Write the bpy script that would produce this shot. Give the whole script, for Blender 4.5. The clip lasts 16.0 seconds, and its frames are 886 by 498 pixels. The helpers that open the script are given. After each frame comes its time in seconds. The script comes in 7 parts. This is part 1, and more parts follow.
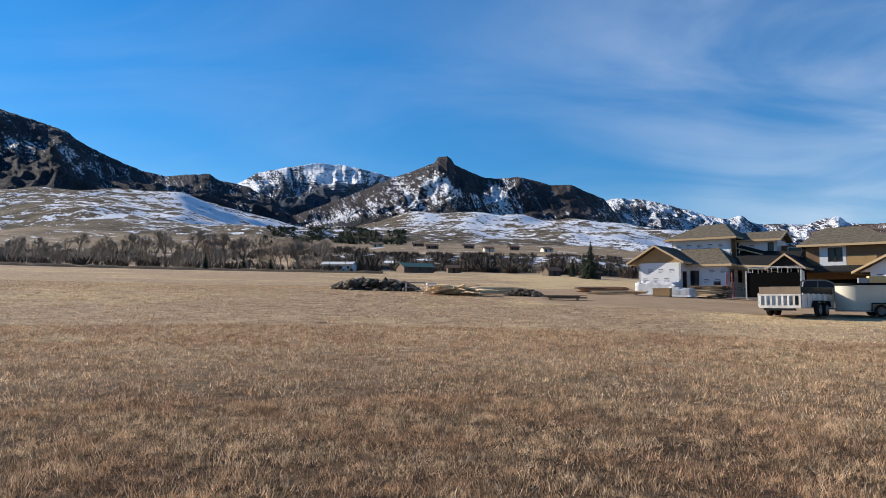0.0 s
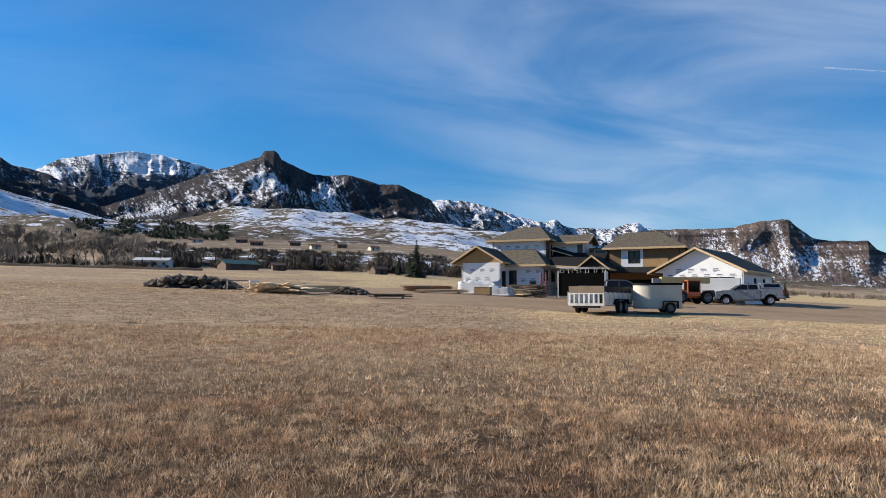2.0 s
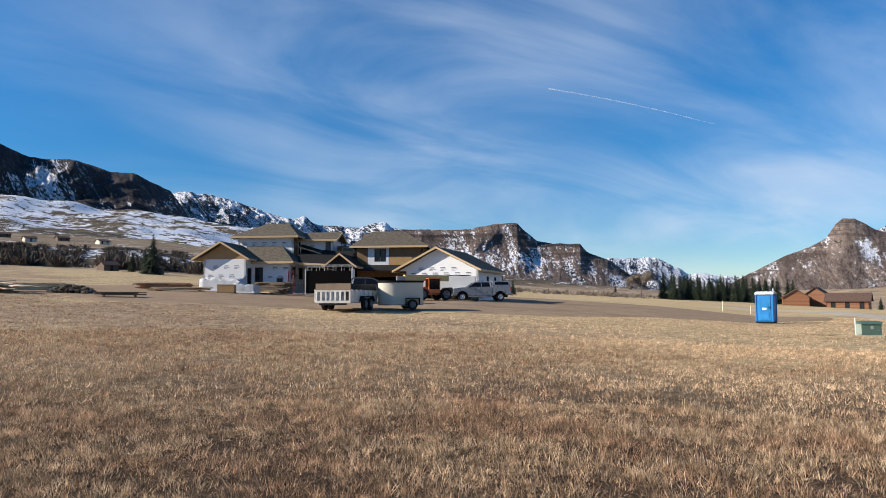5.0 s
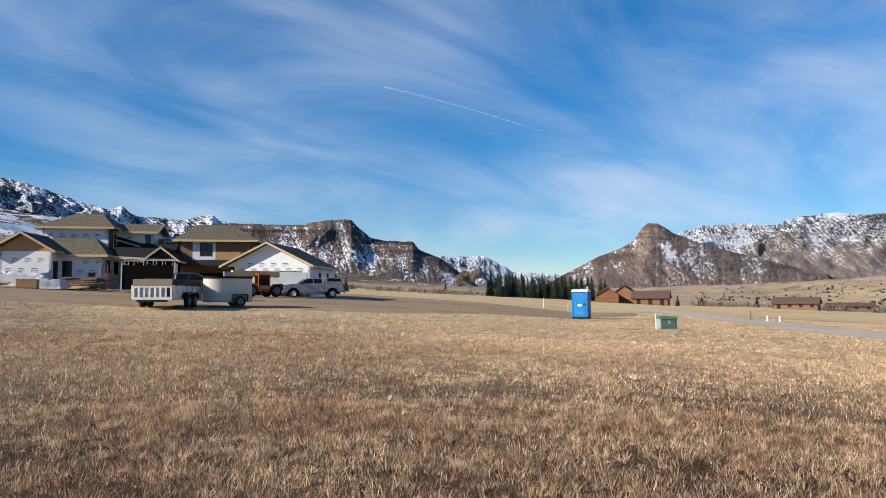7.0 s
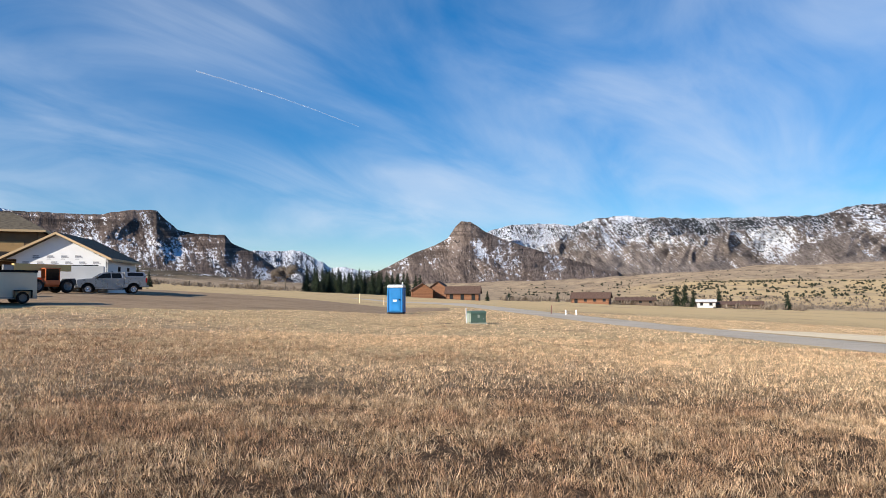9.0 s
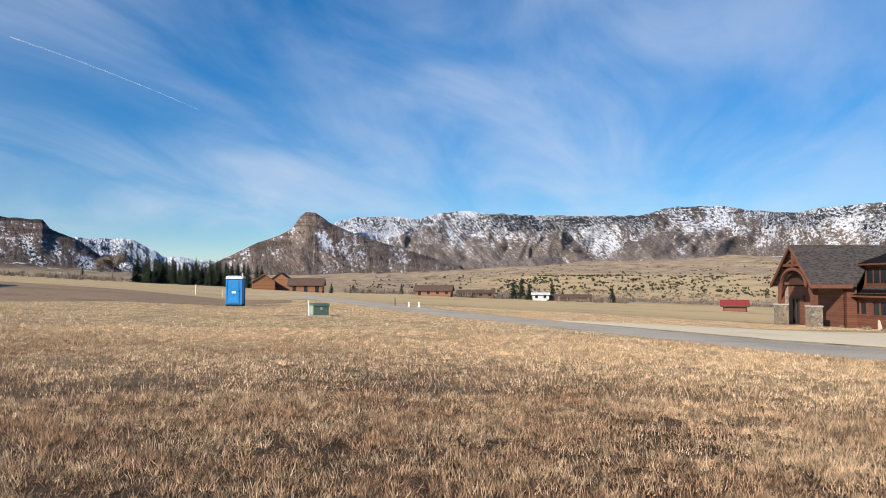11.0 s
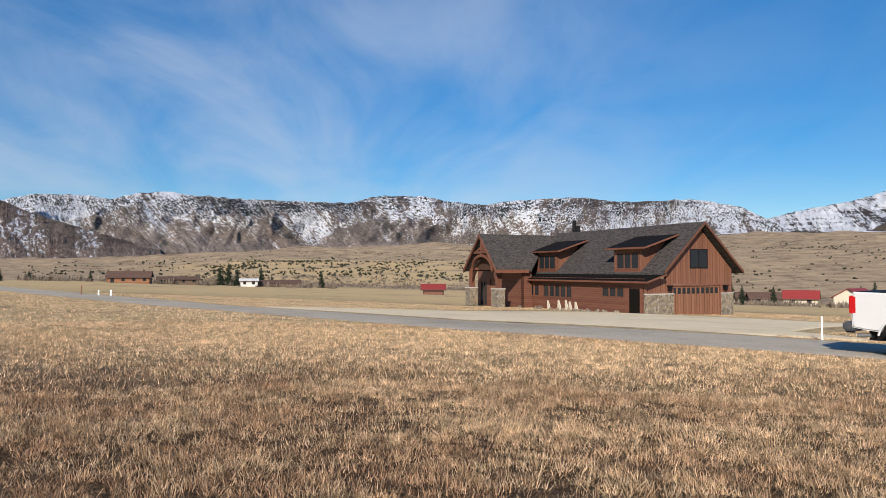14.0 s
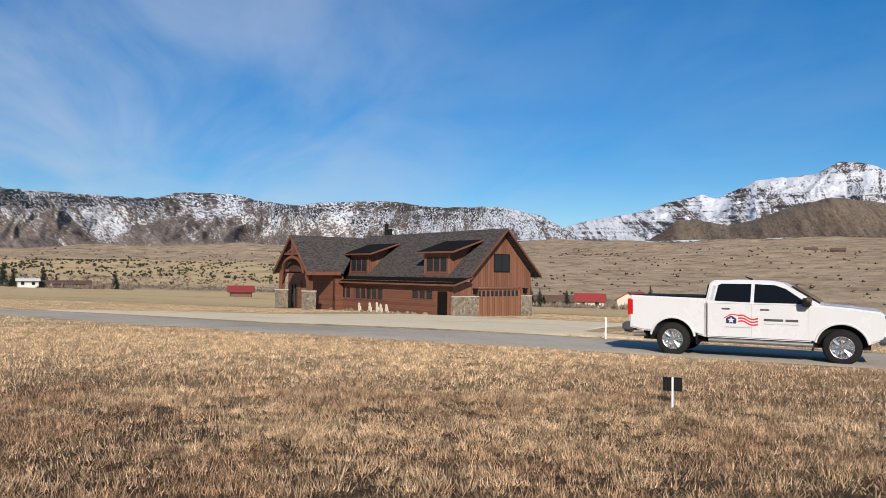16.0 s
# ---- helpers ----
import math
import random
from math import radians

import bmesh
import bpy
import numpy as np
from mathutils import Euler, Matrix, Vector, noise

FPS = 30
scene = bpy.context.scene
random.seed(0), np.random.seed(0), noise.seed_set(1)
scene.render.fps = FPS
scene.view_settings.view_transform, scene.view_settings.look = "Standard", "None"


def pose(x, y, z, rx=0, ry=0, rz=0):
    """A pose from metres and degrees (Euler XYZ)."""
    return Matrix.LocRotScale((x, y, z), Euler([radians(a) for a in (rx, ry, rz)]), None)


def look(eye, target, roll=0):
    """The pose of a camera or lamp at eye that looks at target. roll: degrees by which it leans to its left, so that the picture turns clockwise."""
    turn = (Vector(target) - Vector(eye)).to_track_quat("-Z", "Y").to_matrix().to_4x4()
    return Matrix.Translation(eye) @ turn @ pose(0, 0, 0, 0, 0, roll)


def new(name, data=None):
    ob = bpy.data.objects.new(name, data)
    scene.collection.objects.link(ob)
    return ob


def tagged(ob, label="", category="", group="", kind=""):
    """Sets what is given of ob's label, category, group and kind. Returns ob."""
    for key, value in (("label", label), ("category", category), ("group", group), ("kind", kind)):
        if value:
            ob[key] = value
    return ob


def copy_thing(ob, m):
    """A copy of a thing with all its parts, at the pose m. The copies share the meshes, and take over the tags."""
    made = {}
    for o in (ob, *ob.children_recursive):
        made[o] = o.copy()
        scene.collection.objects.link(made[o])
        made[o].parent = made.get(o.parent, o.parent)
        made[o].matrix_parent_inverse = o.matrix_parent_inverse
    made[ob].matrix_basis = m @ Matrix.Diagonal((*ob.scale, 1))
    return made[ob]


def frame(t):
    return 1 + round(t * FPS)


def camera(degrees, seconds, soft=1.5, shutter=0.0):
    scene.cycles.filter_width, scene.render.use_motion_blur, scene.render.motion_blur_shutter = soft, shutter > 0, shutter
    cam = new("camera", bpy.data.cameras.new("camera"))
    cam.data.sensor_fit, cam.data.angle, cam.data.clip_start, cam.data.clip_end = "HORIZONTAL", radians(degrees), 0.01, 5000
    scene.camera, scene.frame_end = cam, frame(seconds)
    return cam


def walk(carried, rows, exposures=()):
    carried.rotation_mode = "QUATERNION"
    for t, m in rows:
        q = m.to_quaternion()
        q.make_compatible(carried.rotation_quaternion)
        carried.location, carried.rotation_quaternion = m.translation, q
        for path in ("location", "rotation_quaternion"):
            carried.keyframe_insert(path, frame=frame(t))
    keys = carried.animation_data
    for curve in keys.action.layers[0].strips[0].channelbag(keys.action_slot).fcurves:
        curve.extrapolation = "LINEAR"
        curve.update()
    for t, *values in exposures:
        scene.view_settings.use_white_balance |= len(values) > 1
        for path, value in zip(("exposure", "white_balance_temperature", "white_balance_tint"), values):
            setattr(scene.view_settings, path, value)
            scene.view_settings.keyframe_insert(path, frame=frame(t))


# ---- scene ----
# Plan: the camera stands near the origin, y points along its first view; az is degrees to the left of y, r metres.
SUN_AZ, SUN_EL = 68.0, 26.0
EYE = 1.6

cam = camera(63.26, 16.0, soft=0.7)
ROWS = [  # seconds, pitch from straight down, roll, yaw
    (0, 94.39, -0.31, -0.02), (0.5, 94.4, -0.39, -3.3), (1, 94.36, -0.31, -6.83), (1.5, 94.31, -0.29, -10.03),
    (2, 94.32, -0.21, -13.73), (2.5, 94.37, -0.07, -17.4), (3, 94.38, 0.01, -20.88), (3.5, 94.33, 0.07, -24.27),
    (4, 94.25, 0.14, -27.3), (6.5, 93.9, 0.24, -43.48), (7, 93.81, 0.17, -46.79), (7.5, 93.75, 0.16, -50.16),
    (8, 93.73, 0.3, -53.65), (8.5, 93.58, 0.29, -57.63), (9, 93.4, 0.25, -61.28), (11.5, 92.54, -0.13, -76.99),
    (12, 92.23, 0.03, -80.84), (12.5, 91.92, 0.29, -85.01), (13, 91.7, 0.37, -88.81), (13.5, 91.6, 0.19, -92.43),
    (14, 91.67, -0.02, -96.38), (14.5, 91.77, -0.25, -100.02), (15, 91.83, -0.42, -103.8), (15.5, 91.88, -0.54, -107.7),
    (16, 91.94, -0.63, -111.24),
]


def held(pitch, roll, yaw):
    """The phone is held a forearm in front of the turning axis."""
    return pose(-0.2 * math.sin(radians(yaw)), 0.2 * math.cos(radians(yaw)), EYE, pitch, roll, yaw)


walk(cam, [(t, held(p, ro, ya)) for t, p, ro, ya in ROWS],
     exposures=((0, 0.6), (4, 0.54), (6.5, 0.54), (8, 0.56), (9, 0.56), (11.5, 0.4), (13, 0.28), (16, 0.2)))

# ---- world and sun ----
world = bpy.data.worlds.new("sky")
scene.world = world
world.use_nodes = True
wt = world.node_tree
wt.nodes.clear()


def wnode(kind, **inputs):
    n = wt.nodes.new(kind)
    for k, v in inputs.items():
        n.inputs[k.replace("_", " ")].default_value = v
    return n


sky = wt.nodes.new("ShaderNodeTexSky")
sky.sky_type, sky.sun_disc = "NISHITA", False
sky.sun_elevation, sky.sun_rotation = radians(SUN_EL), radians(-SUN_AZ)
sky.altitude, sky.air_density, sky.dust_density, sky.ozone_density = 1700, 0.95, 0.2, 2.5
wco = wt.nodes.new("ShaderNodeTexCoord")
# thin high cirrus: long streaks drawn out along one bearing
wsep = wt.nodes.new("ShaderNodeSeparateXYZ")
wt.links.new(wco.outputs["Generated"], wsep.inputs[0])
wz = wt.nodes.new("ShaderNodeMath")
wz.operation = "ADD"
wz.inputs[1].default_value = 0.22
wt.links.new(wsep.outputs[2], wz.inputs[0])
wdiv = wt.nodes.new("ShaderNodeVectorMath")
wdiv.operation = "DIVIDE"
wt.links.new(wco.outputs["Generated"], wdiv.inputs[0])
wcmb = wt.nodes.new("ShaderNodeCombineXYZ")
for k in range(3):
    wt.links.new(wz.outputs[0], wcmb.inputs[k])
wt.links.new(wcmb.outputs[0], wdiv.inputs[1])
wmap = wt.nodes.new("ShaderNodeMapping")
wmap.inputs["Rotation"].default_value = (0, 0, radians(20))
wmap.inputs["Scale"].default_value = (0.5, 1.0, 0.0)
wt.links.new(wdiv.outputs[0], wmap.inputs[0])
wn1 = wnode("ShaderNodeTexNoise", Scale=1.9, Detail=9.0, Roughness=0.55, Distortion=0.8)
wt.links.new(wmap.outputs[0], wn1.inputs["Vector"])
wn2 = wnode("ShaderNodeTexNoise", Scale=0.9, Detail=3.0, Roughness=0.5, Distortion=0.4)
wt.links.new(wdiv.outputs[0], wn2.inputs["Vector"])
wmul = wt.nodes.new("ShaderNodeMath")
wmul.operation = "MULTIPLY"
wt.links.new(wn1.outputs[0], wmul.inputs[0])
wt.links.new(wn2.outputs[0], wmul.inputs[1])
wramp = wnode("ShaderNodeMapRange")
wramp.interpolation_type = "SMOOTHSTEP"
wramp.inputs["From Min"].default_value, wramp.inputs["From Max"].default_value = 0.1, 0.5
wramp.inputs["To Min"].default_value, wramp.inputs["To Max"].default_value = 0.0, 0.62
wt.links.new(wmul.outputs[0], wramp.inputs[0])
# the veil is thickest round one bearing
wdot = wt.nodes.new("ShaderNodeVectorMath")
wdot.operation = "DOT_PRODUCT"
wdot.inputs[1].default_value = (0.87, 0.5, 0.0)
wt.links.new(wco.outputs["Generated"], wdot.inputs[0])
wveil = wnode("ShaderNodeMapRange")
wveil.interpolation_type = "SMOOTHSTEP"
wveil.inputs["From Min"].default_value, wveil.inputs["From Max"].default_value = 0.42, 1.0
wveil.inputs["To Min"].default_value, wveil.inputs["To Max"].default_value = 0.2, 1.0
wt.links.new(wdot.outputs["Value"], wveil.inputs[0])
wamt = wt.nodes.new("ShaderNodeMath")
wamt.operation = "MULTIPLY"
wt.links.new(wramp.outputs[0], wamt.inputs[0])
wt.links.new(wveil.outputs[0], wamt.inputs[1])
whsv = wt.nodes.new("ShaderNodeHueSaturation")
whsv.inputs["Saturation"].default_value = 1.42
wt.links.new(sky.outputs[0], whsv.inputs["Color"])
wlow = wnode("ShaderNodeMapRange")
wlow.inputs["From Min"].default_value, wlow.inputs["From Max"].default_value = 0.03, 0.32
wlow.inputs["To Min"].default_value, wlow.inputs["To Max"].default_value = 0.74, 1.0
wt.links.new(wsep.outputs[2], wlow.inputs[0])
wt.links.new(wlow.outputs[0], whsv.inputs["Value"])
wmix = wt.nodes.new("ShaderNodeMix")
wmix.data_type = "RGBA"
wt.links.new(wamt.outputs[0], wmix.inputs[0])
wt.links.new(whsv.outputs[0], wmix.inputs[6])
wmix.inputs[7].default_value = (5.0, 5.6, 6.5, 1)
wbg = wt.nodes.new("ShaderNodeBackground")
wbg.inputs[1].default_value = 0.1
wt.links.new(wmix.outputs[2], wbg.inputs[0])
wout = wt.nodes.new("ShaderNodeOutputWorld")
wt.links.new(wbg.outputs[0], wout.inputs[0])

sun_data = bpy.data.lights.new("sun", "SUN")
sun_data.energy, sun_data.angle, sun_data.color = 5.0, radians(0.5), (1.0, 0.9, 0.77)
sun_way = Vector((-math.sin(radians(SUN_AZ)) * math.cos(radians(SUN_EL)), math.cos(radians(SUN_AZ)) * math.cos(radians(SUN_EL)), math.sin(radians(SUN_EL))))
sun = new("sun", sun_data)
sun.matrix_world = look(sun_way * 300, (0, 0, 0))


# ---- materials ----
def node_mat(name, rough=0.8, metal=0.0):
    m = bpy.data.materials.new(name)
    m.use_nodes = True
    nt = m.node_tree
    b = nt.nodes["Principled BSDF"]
    b.inputs["Roughness"].default_value, b.inputs["Metallic"].default_value = rough, metal
    return m, nt, b


def tex(nt, scale, detail=4.0, rough=0.55, stretch=(1, 1, 1), source="Object", kind="noise", distort=0.0):
    co = nt.nodes.new("ShaderNodeTexCoord")
    mp = nt.nodes.new("ShaderNodeMapping")
    mp.inputs["Scale"].default_value = stretch
    nt.links.new(co.outputs[source], mp.inputs[0])
    n = nt.nodes.new("ShaderNodeTexNoise" if kind == "noise" else "ShaderNodeTexVoronoi")
    n.inputs["Scale"].default_value = scale
    if kind == "noise":
        n.inputs["Detail"].default_value, n.inputs["Roughness"].default_value, n.inputs["Distortion"].default_value = detail, rough, distort
    nt.links.new(mp.outputs[0], n.inputs["Vector"])
    return n.outputs[0]


def ramp(nt, fac, stops):
    r = nt.nodes.new("ShaderNodeValToRGB")
    e = r.color_ramp.elements
    while len(e) < len(stops):
        e.new(0.5)
    for k, (p, c) in enumerate(stops):
        e[k].position, e[k].color = p, (*c, 1)
    nt.links.new(fac, r.inputs[0])
    return r.outputs[0]


def mix(nt, fac, a, b, blend="MIX"):
    m = nt.nodes.new("ShaderNodeMix")
    m.data_type, m.blend_type = "RGBA", blend
    for k, v in ((0, fac), (6, a), (7, b)):
        if isinstance(v, (int, float)):
            m.inputs[k].default_value = v
        elif isinstance(v, tuple):
            m.inputs[k].default_value = (*v, 1)
        else:
            nt.links.new(v, m.inputs[k])
    return m.outputs[2]


def span(nt, value, a, b, lo=0.0, hi=1.0):
    m = nt.nodes.new("ShaderNodeMapRange")
    m.interpolation_type = "SMOOTHSTEP"
    for k, v in zip(("From Min", "From Max", "To Min", "To Max"), (a, b, lo, hi)):
        m.inputs[k].default_value = v
    nt.links.new(value, m.inputs[0])
    return m.outputs[0]


def calc(nt, op, a, b=0.0):
    m = nt.nodes.new("ShaderNodeMath")
    m.operation = op
    for k, v in enumerate((a, b)):
        if isinstance(v, (int, float)):
            m.inputs[k].default_value = v
        else:
            nt.links.new(v, m.inputs[k])
    return m.outputs[0]


def bump(nt, b, height, strength=0.3, dist=0.02):
    n = nt.nodes.new("ShaderNodeBump")
    n.inputs["Strength"].default_value, n.inputs["Distance"].default_value = strength, dist
    nt.links.new(height, n.inputs["Height"])
    nt.links.new(n.outputs[0], b.inputs["Normal"])


def plain(name, colour, rough=0.6, metal=0.0, vary=0.25, scale=6.0, fine=60.0, stretch=(1, 1, 1), relief=0.15, spec=None):
    """Paint, wood, metal and the like: one colour, stained at a large scale and grained at a small one."""
    m, nt, b = node_mat(name, rough, metal)
    big, small = tex(nt, scale, 4, 0.6, stretch), tex(nt, fine, 5, 0.65, stretch)
    dark = tuple(c * (1 - vary) for c in colour)
    light = tuple(min(1.0, c * (1 + vary * 0.6)) for c in colour)
    c1 = ramp(nt, big, [(0.3, dark), (0.5, colour), (0.72, light)])
    c2 = mix(nt, 0.35, c1, ramp(nt, small, [(0.3, dark), (0.7, light)]))
    info = nt.nodes.new("ShaderNodeObjectInfo")
    hs = nt.nodes.new("ShaderNodeHueSaturation")
    nt.links.new(span(nt, info.outputs["Random"], 0, 1, 1 - vary * 0.5, 1 + vary * 0.5), hs.inputs["Value"])
    nt.links.new(c2, hs.inputs["Color"])
    nt.links.new(hs.outputs[0], b.inputs["Base Color"])
    rr = span(nt, big, 0.3, 0.7, max(0.02, rough - 0.08), min(1, rough + 0.1))
    nt.links.new(rr, b.inputs["Roughness"])
    if spec is not None:
        b.inputs["Specular IOR Level"].default_value = spec
    if relief:
        bump(nt, b, small, relief, 0.01)
    return m


def island_random(nt):
    g = nt.nodes.new("ShaderNodeNewGeometry")
    return g.outputs["Random Per Island"]


def normal_z(nt):
    g = nt.nodes.new("ShaderNodeNewGeometry")
    s = nt.nodes.new("ShaderNodeSeparateXYZ")
    nt.links.new(g.outputs["True Normal"], s.inputs[0])
    return s.outputs[2]


def mountain_mat(name, rock, soil, wood_dark=(0.014, 0.018, 0.022), wood_light=(0.034, 0.04, 0.04), strata=0.0):
    """Rock and scree cut by runnels, drifted snow and dark timber; the mesh says how much snow and timber lies where."""
    m, nt, b = node_mat(name, 0.92)
    b.inputs["Specular IOR Level"].default_value = 0.12

    def along(scale, detail, rough, stretch, distort=0.0):
        """Noise in metres along the slope and down it."""
        at_ = nt.nodes.new("ShaderNodeAttribute")
        at_.attribute_name = "fall"
        mp = nt.nodes.new("ShaderNodeMapping")
        mp.inputs["Scale"].default_value = stretch
        nt.links.new(at_.outputs["Vector"], mp.inputs[0])
        n = nt.nodes.new("ShaderNodeTexNoise")
        for k, v in (("Scale", scale), ("Detail", detail), ("Roughness", rough), ("Distortion", distort)):
            n.inputs[k].default_value = v
        nt.links.new(mp.outputs[0], n.inputs["Vector"])
        return n.outputs[0]

    cv = nt.nodes.new("ShaderNodeAttribute")
    cv.attribute_name = "cover"
    sp = nt.nodes.new("ShaderNodeSeparateColor")
    nt.links.new(cv.outputs["Color"], sp.inputs[0])
    runnel, mid, fine = along(0.026, 7, 0.66, (1, 0.3, 1), 0.5), along(0.017, 7, 0.68, (1, 0.8, 1), 0.6), along(0.13, 5, 0.78, (1, 0.9, 1))
    tone = calc(nt, "ADD", calc(nt, "MULTIPLY", runnel, 0.5), calc(nt, "MULTIPLY", fine, 0.5))
    base = mix(nt, span(nt, mid, 0.38, 0.62), rock, soil)
    base = mix(nt, 0.75, base, ramp(nt, tone, [(0.4, tuple(c * 0.4 for c in rock)), (0.5, tuple((p + q) / 2 for p, q in zip(rock, soil))), (0.6, tuple(min(1, c * 1.45) for c in soil))]))
    if strata:
        bands = along(0.05, 5, 0.62, (0.07, 1, 1), 0.3)
        base = mix(nt, calc(nt, "MULTIPLY", calc(nt, "MULTIPLY", span(nt, bands, 0.47, 0.55), strata), sp.outputs[2]), base, tuple(c * 0.35 for c in rock))

    def weigh(*rows):
        """A sum of noises about their middle, each by its weight."""
        total = None
        for v, k in rows:
            q = calc(nt, "MULTIPLY", calc(nt, "SUBTRACT", v, 0.5), k)
            total = q if total is None else calc(nt, "ADD", total, q)
        return total

    snow_n = calc(nt, "ADD", sp.outputs[0], weigh((runnel, 1.9), (mid, 1.1), (fine, 2.2)))
    if strata:
        snow_n = calc(nt, "ADD", snow_n, calc(nt, "MULTIPLY", calc(nt, "MULTIPLY", calc(nt, "SUBTRACT", 0.5, bands), 1.1), sp.outputs[2]))
    col = mix(nt, span(nt, snow_n, 0.45, 0.66), base, (0.74, 0.77, 0.83))
    wood_n = calc(nt, "ADD", sp.outputs[1], weigh((mid, 1.6), (runnel, 0.8), (along(0.17, 4, 0.78, (1, 0.7, 1)), 2.8)))
    col = mix(nt, span(nt, wood_n, 0.48, 0.56), col, mix(nt, fine, wood_dark, wood_light))
    nt.links.new(col, b.inputs["Base Color"])
    bump(nt, b, calc(nt, "ADD", runnel, calc(nt, "MULTIPLY", fine, 0.6)), 1.0, 16.0)
    return m


def grass_blade_mat():
    m, nt, b = node_mat("dry_grass", 0.75)
    b.inputs["Specular IOR Level"].default_value = 0.25
    rnd = island_random(nt)
    big, mid = tex(nt, 0.09, 4, 0.6), tex(nt, 0.6, 4, 0.65)
    warm = ramp(nt, rnd, [(0.0, (0.2, 0.115, 0.065)), (0.35, (0.4, 0.275, 0.165)), (0.7, (0.62, 0.475, 0.31)), (1.0, (0.8, 0.66, 0.48))])
    rust = ramp(nt, rnd, [(0.0, (0.13, 0.075, 0.045)), (0.5, (0.38, 0.235, 0.14)), (1.0, (0.7, 0.52, 0.35))])
    pale = ramp(nt, rnd, [(0.0, (0.36, 0.245, 0.145)), (0.5, (0.74, 0.545, 0.345)), (1.0, (0.86, 0.69, 0.48))])
    c = mix(nt, span(nt, mid, 0.42, 0.6), warm, rust)
    east = nt.nodes.new("ShaderNodeSeparateXYZ")
    nt.links.new(nt.nodes.new("ShaderNodeTexCoord").outputs["Object"], east.inputs[0])
    c = mix(nt, span(nt, calc(nt, "ADD", big, span(nt, east.outputs[0], 2, 26, 0, 0.2)), 0.5, 0.7), c, pale)
    tone = span(nt, tex(nt, 4.0, 6, 0.8), 0.4, 0.6, 0.4, 1.35)
    c = mix(nt, 1.0, mix(nt, 1.0, c, (0.99, 0.955, 0.92), "MULTIPLY"), calc(nt, "MULTIPLY", tone, 1.14), "MULTIPLY")
    nt.links.new(c, b.inputs["Base Color"])
    tr = nt.nodes.new("ShaderNodeBsdfTranslucent")
    nt.links.new(c, tr.inputs["Color"])
    ms = nt.nodes.new("ShaderNodeMixShader")
    ms.inputs[0].default_value = 0.3
    nt.links.new(b.outputs[0], ms.inputs[1])
    nt.links.new(tr.outputs[0], ms.inputs[2])
    nt.links.new(ms.outputs[0], nt.nodes["Material Output"].inputs["Surface"])
    return m


